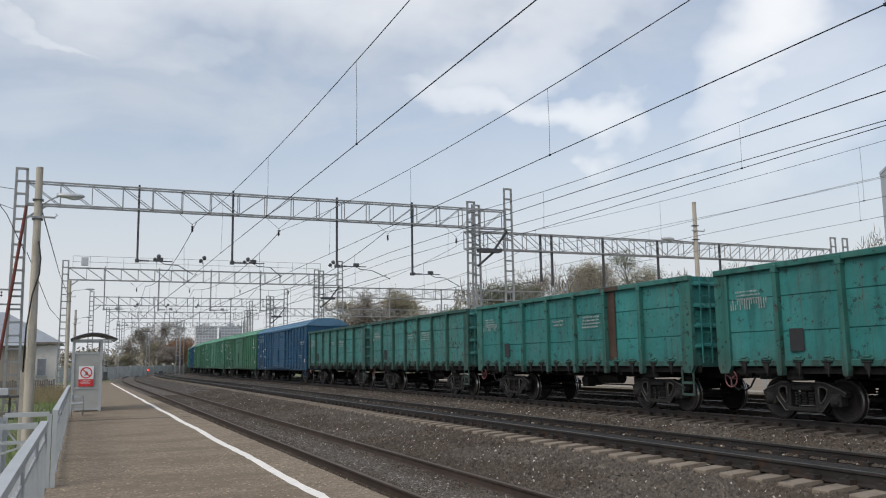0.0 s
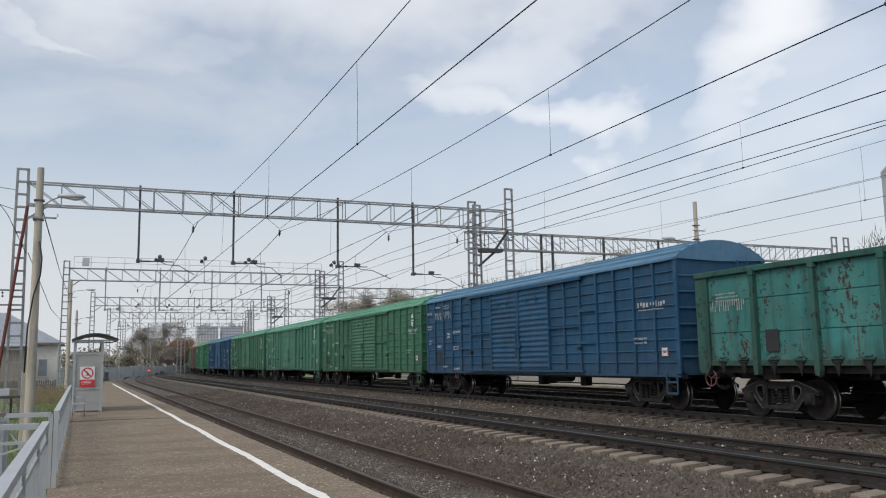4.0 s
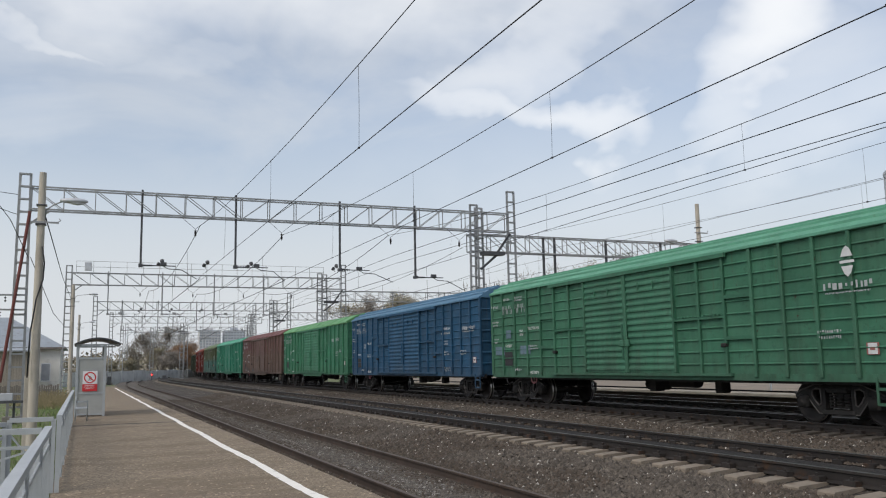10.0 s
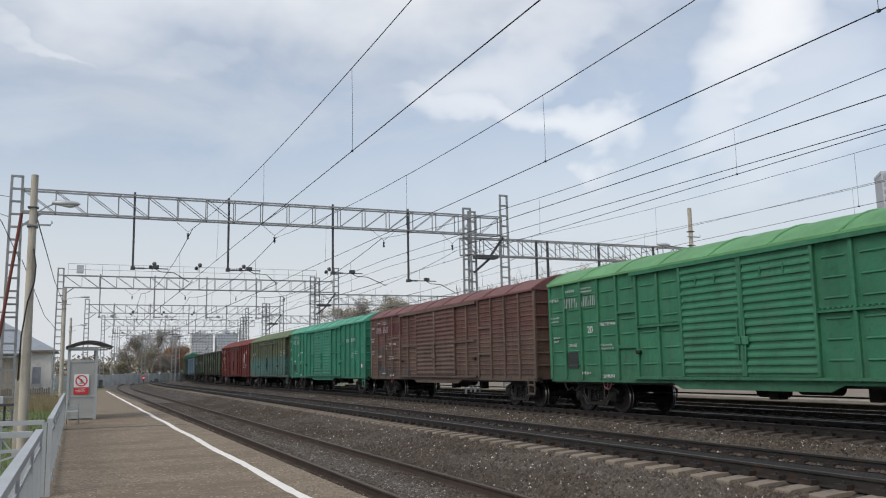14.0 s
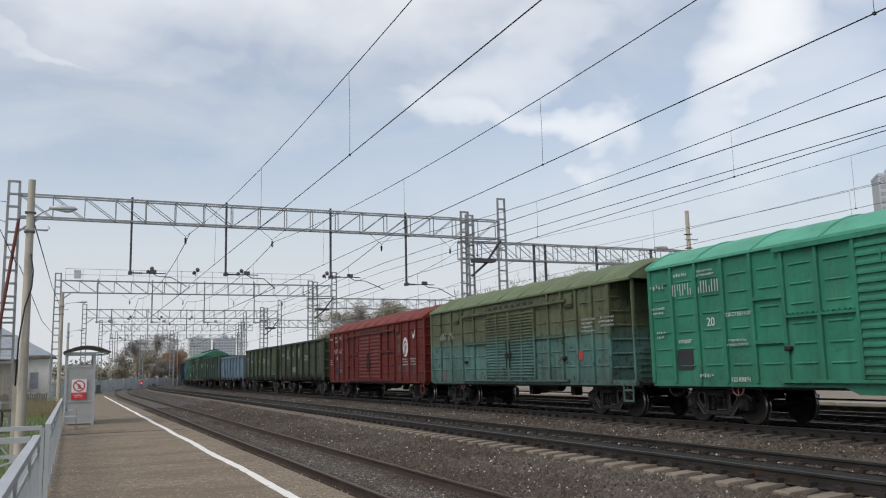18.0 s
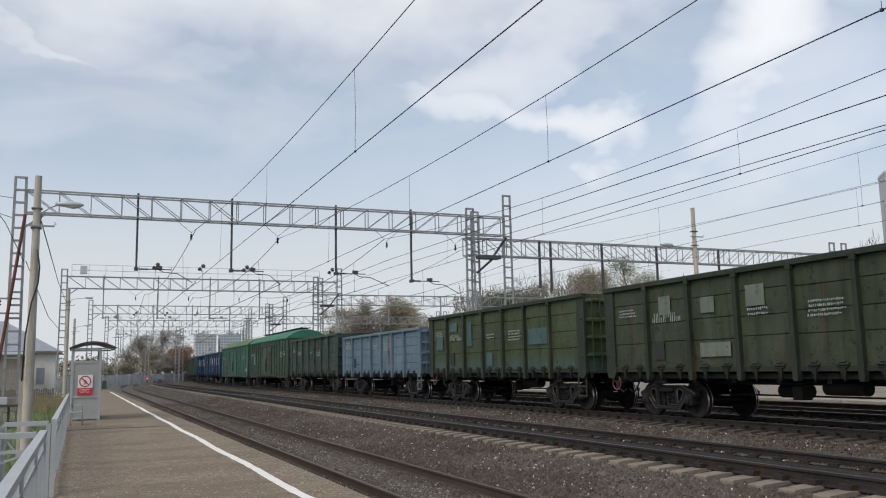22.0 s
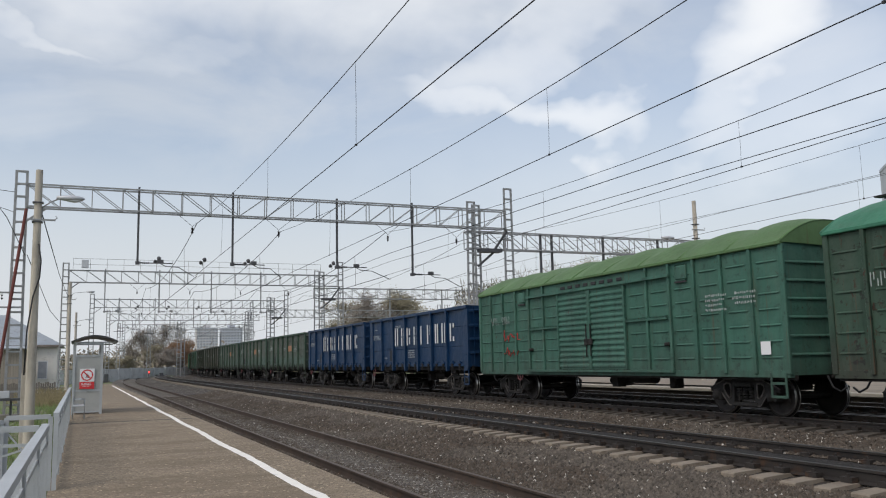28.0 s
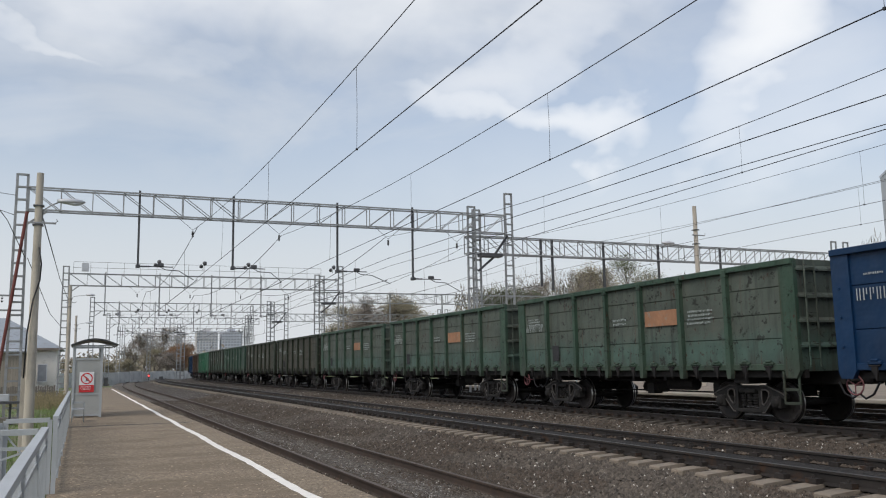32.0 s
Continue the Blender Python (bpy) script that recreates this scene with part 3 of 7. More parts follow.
def railway(name, label, off, z, concrete, head, s0, s1, near0, near1, pitch=0.5435, tie=None, web=None):
    track = thing(name, label, "track", kind="structure")
    for side in (-0.795, 0.795):
        rail = part("rail", sweep(Shape(), RAIL, steps(s0, s1), off + side, z), web or M_rail, track, "dark rusted steel rail")
        part("rail_head", sweep(Shape(), HEAD, steps(s0, s1), off + side, z), head, rail, "worn bright running surface")
    if not concrete:
        return track
    mat_s = tie or M_sleeper
    one = Shape()
    if concrete:
        one.prism([(y, zz) for y, zz in SLEEPER_POLY], -0.13, 0.13, m=Matrix.Rotation(radians(90), 4, "Z"))
    else:
        one.box(-0.12, 0.12, -1.35, 1.35, -0.36, -0.175, 0.015)
    one_me = one.mesh("sleeper", mat_s)
    fix = Shape()
    for side in (-0.795, 0.795):
        fix.add([(a, b + side, c) for a, b, c in FIX.v], FIX.f)
    fix_me = fix.mesh("fastening", M_rail)
    rest, rest_fix = Shape(), Shape()
    s = s0 + 0.2
    while s < s1:
        p, t = along(s, off, z), heading(s)
        m = Matrix.Translation(p) @ Matrix.Rotation(radians(90) - t, 4, "Z")
        if near0 < s < near1:
            ob = share("sleeper", one_me, track, m)
            if concrete:
                share("fastening", fix_me, ob, Matrix())
        elif s < 130:
            rest.add(one.v, one.f, m=m)
            if concrete:
                rest_fix.add(fix.v, fix.f, m=m)
        s += pitch
    tagged(part("far_sleepers", rest, mat_s, track), kind="stuff")
    if concrete:
        tagged(part("far_fastenings", rest_fix, M_rail, track), kind="stuff")
    return track


near_track = railway("platform_track", "rusty platform track half sunk in fine grey ballast", NEAR_OFF, NEAR_Z, False, M_railworn, -25, 400, 0, 0, web=M_rail_rusty)
mid_track = railway("middle_track", "main track on pale concrete sleepers", MID_OFF, MID_Z, True, M_raildark, -25, 400, 5, 75)
train_track = railway("train_track", "main track on concrete sleepers under the freight train", TRAIN_OFF, TRAIN_Z, True, M_raildark, -25, 560, 5, 75, tie=M_sleeper_dark)
far_track = railway("far_track", "track beyond the freight train", FAR_OFF, FAR_Z, True, M_railtop, -25, 200, 10, 30, tie=M_sleeper_dark)

# ---- platform ----
platform = thing("platform", "low asphalt station platform with a white safety line", "platform", kind="structure")
plat_y = (-12.0, 28.35, 95.0)
for a, b in zip(plat_y, plat_y[1:]):
    ea, eb = 3.55, 3.55 if b < 50 else 3.15
    v = [(-0.35, a, -1.0), (ea, a, -1.0), (eb, b, -1.0), (-0.35, b, -1.0), (-0.35, a, PLATFORM_Z), (ea, a, PLATFORM_Z), (eb, b, PLATFORM_Z), (-0.35, b, PLATFORM_Z)]
    part("slab", Shape().add(v, [(0, 1, 2, 3), (4, 5, 6, 7), (0, 1, 5, 4), (1, 2, 6, 5), (2, 3, 7, 6), (3, 0, 4, 7)]), M_asphalt, platform, "grey-brown worn asphalt")
crack = Shape()
rows_c = [(x, 28.33 + 0.05 * noise.noise((x * 1.3, 2, 0)), 0.15 + 0.06 * noise.noise((x * 3.1, 8, 0))) for x in np.arange(-0.33, 3.5, 0.16)]
crack.add([(x, y + d * w, PLATFORM_Z + 0.004) for x, y, w in rows_c for d in (-1, 1)], [(2 * i, 2 * i + 1, 2 * i + 3, 2 * i + 2) for i in range(len(rows_c) - 1)])
part("joint_filler", crack, M_joint, platform, "dark cracked joint between two slabs")
ln = Shape()
rows_l = [(y, 2.83 + 0.02 * math.sin(y * 0.9) + 0.018 * noise.noise((y * 2.0, 0, 0)), 0.076 + 0.026 * noise.noise((y * 1.7, 5, 0))) for y in np.arange(-5, 86, 0.35)]
v = [(x + d * w, y, PLATFORM_Z + 0.005) for y, x, w in rows_l for d in (-1, 1)]
ln.add(v, [(2 * i, 2 * i + 1, 2 * i + 3, 2 * i + 2) for i in range(len(rows_l) - 1)])
part("safety_line", ln, M_white, platform, "hand-painted white safety line")

# ---- portals of the overhead line ----


def lattice_mast(shape, x, y, z0, z1, wide=0.62, deep=0.12, step=0.62, taper=0.75):
    """Two channel legs tied by batten plates."""
    for d in (-1, 1):
        shape.bar((x + d * wide / 2, y, z0), (x + d * wide / 2 * taper, y, z1), 0.062, deep)
    n = max(3, int((z1 - z0) / step))
    for i in range(n + 1):
        z = z0 + 0.15 + (z1 - z0 - 0.2) * i / n
        w = wide / 2 * (1 + (taper - 1) * (z - z0) / (z1 - z0))
        for d in (-1, 1):
            shape.box(x - w, x + w, y + d * deep / 2 - 0.012, y + d * deep / 2 + 0.012, z - 0.045, z + 0.045)
    return shape


def truss(shape, x0, x1, y, z0, z1, bay=1.45, deep=0.55, turn_at=None, t=0.048):
    """A lattice beam: four chords, posts and one diagonal a bay, front and back."""
    n = max(2, round((x1 - x0) / bay))
    w = (x1 - x0) / n
    for d in (-deep / 2, deep / 2):
        shape.bar((x0, y + d, z0), (x1, y + d, z0), t * 1.5)
        shape.bar((x0, y + d, z1), (x1, y + d, z1), t * 1.5)
        for i in range(n + 1):
            shape.bar((x0 + i * w, y + d, z0), (x0 + i * w, y + d, z1), t * 0.9)
        for i in range(n):
            mid = (x0 + (i + 0.5) * w) > (turn_at if turn_at is not None else (x0 + x1) / 2)
            a, b = (z0, z1) if mid else (z1, z0)
            shape.bar((x0 + i * w, y + d, a), (x0 + (i + 1) * w, y + d, b), t * 0.75)
    for i in range(n + 1):
        for z in (z0, z1):
            shape.bar((x0 + i * w, y - deep / 2, z), (x0 + i * w, y + deep / 2, z), t * 0.7)
    return shape


def insulator(shape, top, bottom, r=0.07, n=4):
    a, b = Vector(top), Vector(bottom)
    shape.tube(a, b, 0.012, 5)
    for i in range(n):
        p = a.lerp(b, 0.30 + 0.5 * i / max(1, n - 1))
        d = (b - a).normalized() * 0.03
        shape.tube(p - d, p + d, r, 8, r * 0.45)
    return shape


def hanger(portal, x, y, top, foot, reach):
    # beyond 60 m a paler steel stands in for air haze
    steel = M_darksteel if y < 60 else M_galv
    """A drop post below the beam with its registration arm."""
    post = part("drop_post", Shape().bar((x, y, top + 0.2), (x, y, foot), 0.10).box(x - 0.10, x + 0.10, y - 0.14, y + 0.14, foot - 0.06, foot + 0.1), steel, portal, "steel drop post")
    arm = Shape().tube((x, y - 0.05, foot + 0.02), (x + 0.5, y - 0.05, foot + 0.02), 0.03, 6)
    arm.tube((x + 0.5, y - 0.05, foot + 0.02), (x + 1.7, y - 0.05, foot + 0.02), 0.028, 6)
    arm.box(x + 0.95, x + 1.25, y - 0.13, y + 0.03, foot + 0.04, foot + 0.2)
    arm.path([(x + 1.1, y - 0.05, foot), (x + 1.35, y - 0.05, foot - 0.13), (x + 2.0, y - 0.05, foot - 0.17), (x + reach, y - 0.05, foot - 0.62)], 0.022, 6)
    part("registration_arm", arm, steel, post)
    ins = Shape()
    for i in range(5):
        ins.tube((x + 0.14 + i * 0.09, y - 0.05, foot + 0.02), (x + 0.19 + i * 0.09, y - 0.05, foot + 0.02), 0.065, 8, 0.035)
    part("rod_insulator", ins, M_insul, post)


def suspension(portal, x, y, z, drop=1.0):
    s = Shape()
    s.path([(x - 0.75, y, z), (x, y, z - 0.62), (x + 0.75, y, z)], 0.012, 4)
    insulator(s, (x, y, z - 0.6), (x, y, z - drop), 0.075, 4)
    part("suspension_insulator", s, M_insul, portal)


def floodlight(portal, x, y, z):
    s = Shape()
    for dx, r in ((-0.16, 0.17), (0.18, 0.2)):
        s.turned([(0.05, -0.12), (r * 0.8, -0.08), (r, 0.18), (0, 0.18)], 10, m=Matrix.Translation((x + dx, y, z + 0.15 + dx * 0.6)) @ Matrix.Rotation(radians(-25 + 60 * (dx > 0)), 4, "X"))
    s.tube((x, y, z - 0.3), (x, y, z + 0.1), 0.03, 5)
    part("floodlight", s, M_darksteel, portal, "dark cluster of floodlights")


SPANS = {}


def portal(y, left, right, hangs, catwalk=False, second=None, mast_left=True, base=-0.95, label="grey steel lattice portal carrying the overhead wires"):
    p = thing("catenary_portal", label, "gantry", "overhead line portals")
    z0, z1 = 9.3, 10.4
    if mast_left:
        part("mast", lattice_mast(Shape(), left, y, base, 11.1), M_galv, p)
        part("mast_footing", Shape().box(left - 0.5, left + 0.5, y - 0.45, y + 0.45, base - 0.2, base + 0.35, 0.03), M_edge, p, "concrete footing")
    part("beam", truss(Shape(), left + 0.3, right + 2.2, y, z0, z1, turn_at=left + 0.46 * (right - left)), M_galv, p)
    part("knee_brace", Shape().bar((left + 0.2, y, 8.55), (left + 1.1, y, 9.25), 0.09), M_galv, p)
    part("mast", lattice_mast(Shape(), right, y, base, 10.9, wide=0.6), M_galv, p)
    part("mast", lattice_mast(Shape(), right + 0.75, y + 0.9, base, 10.9, wide=0.6), M_galv, p)
    for x, reach, foot in hangs:
        hanger(p, x, y, z1, foot, reach)
        suspension(p, x + reach - 0.1, y, z0, 1.05)
    if catwalk:
        s = Shape()
        n = int((right - left) / 1.45)
        for i in range(n + 1):
            x = left + 0.6 + i * 1.45
            s.bar((x, y - 0.25, z1), (x, y - 0.25, z1 + 1.08), 0.03)
        for h in (0.55, 1.08):
            s.bar((left + 0.6, y - 0.25, z1 + h), (left + 0.6 + n * 1.45, y - 0.25, z1 + h), 0.03)
        part("catwalk_railing", s, M_galv, p, "thin grey catwalk railing")
        for i, fx in enumerate(catwalk):
            floodlight(p, fx, y - 0.35, z1 + 0.95)
        part("equipment_box", Shape().box(left + 1.3, left + 1.9, y - 0.55, y - 0.2, z1 + 0.2, z1 + 0.95, 0.02), M_lampgrey, p, "pale grey equipment box")
    if second:
        x2, hangs2 = second
        part("mast", lattice_mast(Shape(), right + 2.5, y, base, 11.85, wide=0.62), M_galv, p)
        part("lower_beam", truss(Shape(), right - 0.2, x2, y + 0.35, 8.08, 9.12, bay=1.35), M_galv, p)
        part("mast", lattice_mast(Shape(), x2 + 0.3, y, base, 10.0), M_galv, p)
        part("mast", lattice_mast(Shape(), x2 + 1.5, y, base, 10.0), M_galv, p)
        part("knee_brace", Shape().bar((right + 0.4, y, 7.0), (right + 1.5, y, 7.9), 0.12).bar((right + 1.5, y, 8.0), (right + 2.4, y, 9.2), 0.12).box(right + 0.5, right + 1.9, y - 0.3, y + 0.3, 7.85, 8.05), M_darksteel, p)
        for x, foot in hangs2:
            # far posts get the paler steel in place of haze
            part("drop_post", Shape().bar((x, y + 0.35, 9.2), (x, y + 0.35, foot), 0.12), M_darksteel if y < 60 else M_galv, p)
    return p


portal(45.0, -2.9, 21.2, [(2.5, 2.75, 6.68), (7.22, 2.55, 6.72), (12.93, 3.1, 6.72), (17.42, 2.9, 6.4)], second=(50.2, [(26.1, 6.2), (26.9, 6.0), (30.7, 5.8), (35.0, 5.6), (40.2, 5.6)]))
portal(84.0, -1.47, 22.0, [(6.7, 2.9, 6.6), (16.3, 2.9, 6.6), (1.9, 2.9, 6.6), (11.5, 2.9, 6.6)], catwalk=(6.4, 10.6, 14.8, 23.5), second=(50.0, [(30, 6.0), (36, 6.0)]))
portal(119.0, 1.2, 24.2, [(4.5, 2.9, 6.6), (9.0, 2.9, 6.6), (14.0, 2.9, 6.6), (19, 2.9, 6.6)], second=(50.0, [(32, 6.0)]))
portal(152.0, 4.1, 27.0, [(9, 2.9, 6.6), (14.0, 2.9, 6.6), (19, 2.9, 6.6)], catwalk=(8.5, 13.5, 18.5))
portal(190.0, 8.2, 33.0, [(14, 2.9, 6.6), (19.0, 2.9, 6.6)])
portal(236.0, 16.0, 42.0, [(24, 2.9, 6.6), (30.0, 2.9, 6.6)])

# ---- the freight train ----
# A wagon's own space: x towards the head of the train, y away from the platform, z up from the rails.
WHEELS, TRAIN = [], []
PROF_WHEEL = [(0.0, -0.07), (0.10, -0.07), (0.12, -0.03), (0.39, -0.02), (0.40, -0.062), (0.462, -0.064)]
PROF_BACK = [(0.505, 0.064), (0.40, 0.062), (0.39, 0.03), (0.12, 0.03), (0.0, 0.07)]
PROF_TREAD = [(0.462, -0.064), (0.4745, -0.05), (0.4785, 0.03), (0.505, 0.042), (0.505, 0.064)]
ME = {}


def wheel_meshes():
    disc, tread = Shape(), Shape()
    disc.turned(PROF_WHEEL + PROF_BACK, 28)
    tread.turned(PROF_TREAD, 28)
    for k in range(4):
        a = k * math.pi / 2 + 0.4
        disc.tube((0.26 * math.cos(a), -0.04, 0.26 * math.sin(a)), (0.26 * math.cos(a), -0.01, 0.26 * math.sin(a)), 0.05, 8)
    axle = Shape().tube((0, -1.05, 0), (0, 1.05, 0), 0.075, 12)
    return disc.mesh("wheel", M_wheel), tread.mesh("tyre", M_tread), axle.mesh("axle", M_under)


def bogie_meshes():
    """Three-piece freight bogie: cast side frame with two windows, spring nest, axle boxes."""
    fr = Shape()
    y0, y1 = -0.07, 0.07
    fr.box(-0.40, 0.40, y0, y1, 0.74, 0.86, 0.02).box(-0.44, 0.44, y0 - 0.03, y1 + 0.03, 0.21, 0.31, 0.02)
    rim = Shape()
    outer = [(0.34, 0.86), (0.62, 0.87), (0.84, 0.79), (0.84, 0.62), (0.70, 0.42), (0.52, 0.22), (0.36, 0.22), (0.34, 0.5)]
    hole = [(0.46, 0.75), (0.58, 0.765), (0.68, 0.72), (0.69, 0.62), (0.61, 0.50), (0.52, 0.40), (0.46, 0.44), (0.45, 0.6)]
    for d in (-1, 1):
        v = [(d * x, y, z) for y in (y0, y1) for loop in (outer, hole) for x, z in loop]
        k = len(outer)
        f = []
        for i in range(k):
            j = (i + 1) % k
            f += [(i, j, k + j, k + i), (2 * k + i, 3 * k + i, 3 * k + j, 2 * k + j), (i, 2 * k + i, 2 * k + j, j), (k + i, k + j, 3 * k + j, 3 * k + i)]
        fr.add(v, f)
        fr.prism([(d * x, z) for x, z in ((0.80, 0.80), (1.02, 0.74), (1.18, 0.66), (1.18, 0.56), (0.82, 0.60))], y0, y1)
    rim.path([(x, y0 - 0.006, z) for x, z in hole + hole[:1]], 0.02, 5)
    rim.path([(x, y0 - 0.004, z) for x, z in ((1.18, 0.64), (1.02, 0.72), (0.84, 0.78), (0.62, 0.86), (0.40, 0.86))], 0.018, 5)
    rim.path([(x, y0 - 0.004, z) for x, z in ((0.83, 0.60), (0.70, 0.42), (0.53, 0.23), (0.30, 0.225))], 0.014, 5)
    box_ = Shape()
    box_.box(-0.15, 0.15, -0.13, 0.13, 0.34, 0.62, 0.03).turned([(0, -0.17), (0.11, -0.165), (0.12, -0.13)], 12, Matrix.Translation((0, 0, 0.4785)))
    spring = Shape()
    for x in (-0.2, 0.0, 0.2):
        for k in range(5):
            z = 0.36 + k * 0.062
            spring.tube((x, 0, z), (x, 0, z + 0.035), 0.075, 9)
    spring.box(-0.28, 0.28, -0.12, 0.12, 0.68, 0.78, 0.02)
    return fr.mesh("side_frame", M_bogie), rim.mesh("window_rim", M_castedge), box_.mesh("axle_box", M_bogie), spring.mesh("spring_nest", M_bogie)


def ensure_meshes():
    disc, tread, axle = wheel_meshes()
    fr, rim, box_, spring = bogie_meshes()
    for me in (disc, tread, axle, fr, rim, box_, spring):
        bm = bmesh.new()
        bm.from_mesh(me)
        bmesh.ops.recalc_face_normals(bm, faces=bm.faces)
        bm.to_mesh(me)
        bm.free()
    ME.update(wheel=disc, tyre=tread, axle=axle, side_frame=fr, window_rim=rim, axle_box=box_, spring_nest=spring)
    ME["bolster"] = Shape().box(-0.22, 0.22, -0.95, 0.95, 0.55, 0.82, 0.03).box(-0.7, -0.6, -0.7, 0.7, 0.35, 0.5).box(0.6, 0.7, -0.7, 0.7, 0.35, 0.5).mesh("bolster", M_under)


ensure_meshes()


def bogie(parent, x):
    b = share("bogie", ME["bolster"], parent, Matrix.Translation((x, 0, 0)))
    for y in (-1.02, 1.02):
        m = Matrix.Translation((0, y, 0)) @ Matrix.Rotation(0 if y < 0 else math.pi, 4, "Z")
        for n in ("side_frame", "spring_nest"):
            share(n, ME[n], b, m)
        share("window_rim", ME["window_rim"], b, m)
        share("window_rim", ME["window_rim"], b, m @ Matrix.Diagonal((-1, 1, 1, 1)))
        for dx in (-0.925, 0.925):
            share("axle_box", ME["axle_box"], b, m @ Matrix.Translation((dx, 0, 0)))
    for dx in (-0.925, 0.925):
        for n, y in (("axle", 0), ("wheel", -0.79), ("wheel", 0.79), ("tyre", -0.79), ("tyre", 0.79)):
            w = new(n, ME[n])
            w.parent = b
            w.matrix_parent_inverse = Matrix.Translation((dx, y, 0.4785)) @ Matrix.Diagonal((1, -1 if y > 0 else 1, 1, 1))


def coupler(parent, x):
    d = 1 if x > 0 else -1
    s = Shape().box(min(x - d * 0.3, x + d * 0.42), max(x - d * 0.3, x + d * 0.42), -0.11, 0.11, 0.95, 1.17, 0.02)
    s.box(min(x + d * 0.36, x + d * 0.54), max(x + d * 0.36, x + d * 0.54), -0.24, 0.2, 0.90, 1.24, 0.04)
    part("coupler", s, M_under, parent, "dark automatic coupler")
    h = Shape().path([(x, -0.42, 0.95), (x + d * 0.15, -0.44, 0.70), (x + d * 0.36, -0.44, 0.60), (x + d * 0.52, -0.42, 0.70)], 0.025, 5)
    part("brake_hose", h, M_cable, parent)


def underframe(parent, half, base, z_side):
    s = Shape().box(-half - 0.02, half + 0.02, -0.28, 0.28, 0.88, 1.26, 0.02)
    s.box(-half, half, -1.38, -1.28, z_side - 0.16, z_side + 0.02).box(-half, half, 1.28, 1.38, z_side - 0.16, z_side + 0.02)
    for x in (-base / 2, base / 2):
        s.box(x - 0.25, x + 0.25, -1.3, 1.3, 0.90, 1.2, 0.03)
    n = 5
    for i in range(n):
        x = -base / 2 + base * (i + 1) / (n + 1)
        s.box(x - 0.06, x + 0.06, -1.3, 1.3, 0.96, z_side)
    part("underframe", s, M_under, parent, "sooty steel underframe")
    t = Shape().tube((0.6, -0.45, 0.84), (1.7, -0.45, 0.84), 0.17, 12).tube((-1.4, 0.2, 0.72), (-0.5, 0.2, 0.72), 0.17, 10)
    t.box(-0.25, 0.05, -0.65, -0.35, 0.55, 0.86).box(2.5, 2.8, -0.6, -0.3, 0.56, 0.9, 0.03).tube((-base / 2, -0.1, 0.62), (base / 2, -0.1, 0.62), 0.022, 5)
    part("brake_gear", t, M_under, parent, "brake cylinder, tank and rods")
    for x in (half, -half):
        coupler(parent, x)


def steps_at(parent, x, y, z, material):
    s = Shape()
    for d in (-0.22, 0.22):
        s.bar((x + d, y, z), (x + d, y, 0.48), 0.03, 0.05)
    for zz in (0.50, 0.80):
        s.bar((x - 0.22, y, zz), (x + 0.22, y, zz), 0.03, 0.06)
    part("foot_step", s, material, parent)


def ladder(parent, x, y0, y1, z0, z1, material, rungs=6):
    s = Shape()
    for y in (y0, y1):
        s.bar((x, y, z0), (x, y, z1), 0.03, 0.025)
    for i in range(rungs):
        z = z0 + (z1 - z0) * (i + 0.5) / rungs
        s.bar((x, y0, z), (x, y1, z), 0.025)
    part("ladder", s, material, parent)


def handwheel(parent, x, y):
    s = Shape()
    n = 14
    ring = [(x + 0.2 * math.cos(2 * math.pi * i / n), y, 0.92 + 0.2 * math.sin(2 * math.pi * i / n)) for i in range(n + 1)]
    s.path(ring, 0.018, 5)
    for k in range(3):
        a = 2 * math.pi * k / 3 + 0.5
        s.tube((x, y, 0.92), (x + 0.2 * math.cos(a), y, 0.92 + 0.2 * math.sin(a)), 0.014, 5)
    s.tube((x, y, 0.92), (x, y + 0.25, 0.92), 0.02, 6)
    part("brake_handwheel", s, M_pinkwheel, parent, "faded red brake handwheel")


def line_of_marks(s, x, z, count, w, h, y, gap=0.3):
    """A row of plain blocks the size of stencilled signs."""
    r = random.Random(int(x * 100) + count)
    for i in range(count):
        a = x + i * w * (1 + gap)
        for k in (0.08, 0.66):
            lo, hi = r.choice(((0, 1), (0, 1), (0, 0.52), (0.48, 1)))
            s.box(a + w * k, a + w * (k + 0.2), y - 0.003, y, z + h * lo, z + h * hi)
    return s


def fine_print(s, x, z, w, rows, h, y, seed):
    r = random.Random(seed)
    for k in range(rows):
        a = x + r.uniform(0, 0.12) * w
        while a < x + w * r.uniform(0.8, 1.0):
            b = r.uniform(0.25, 0.7) * h
            lift = r.choice((0, 0, 0.3)) * h
            s.box(a, a + b, y - 0.003, y, z - k * h * 1.7 + lift, z - k * h * 1.7 + h * r.uniform(0.7, 1.0))
            a += b + r.uniform(0.25, 0.6) * h
    return s


def marks_part(name, shape, material, parent, label):
    return tagged(part(name, shape, material, parent, label), kind="stuff")


GOND_POSTS = (-4.43, -2.65, -0.9, 0.82, 2.54, 4.3)


def ribbed(a, b, y, side, z0, z1, levels, h=0.03, depth=0.024, back=0.03, inset=0.0):
    """One sheet pressed into horizontal ribs at the given heights."""
    prof = [(y - side * back, z0), (y, z0)]
    for z in levels:
        prof += [(y, z - h), (y + side * depth, z - h * 0.9), (y + side * depth * 0.9, z - h * 0.1), (y, z + h)]
    prof += [(y, z1), (y - side * back, z1)]
    n = len(prof)
    v = [(x, p, q) for x in (a, b) for p, q in prof]
    return Shape().add(v, [(i, (i + 1) % n, n + (i + 1) % n, n + i) for i in range(n)] + [tuple(range(n)), tuple(range(n, 2 * n))])


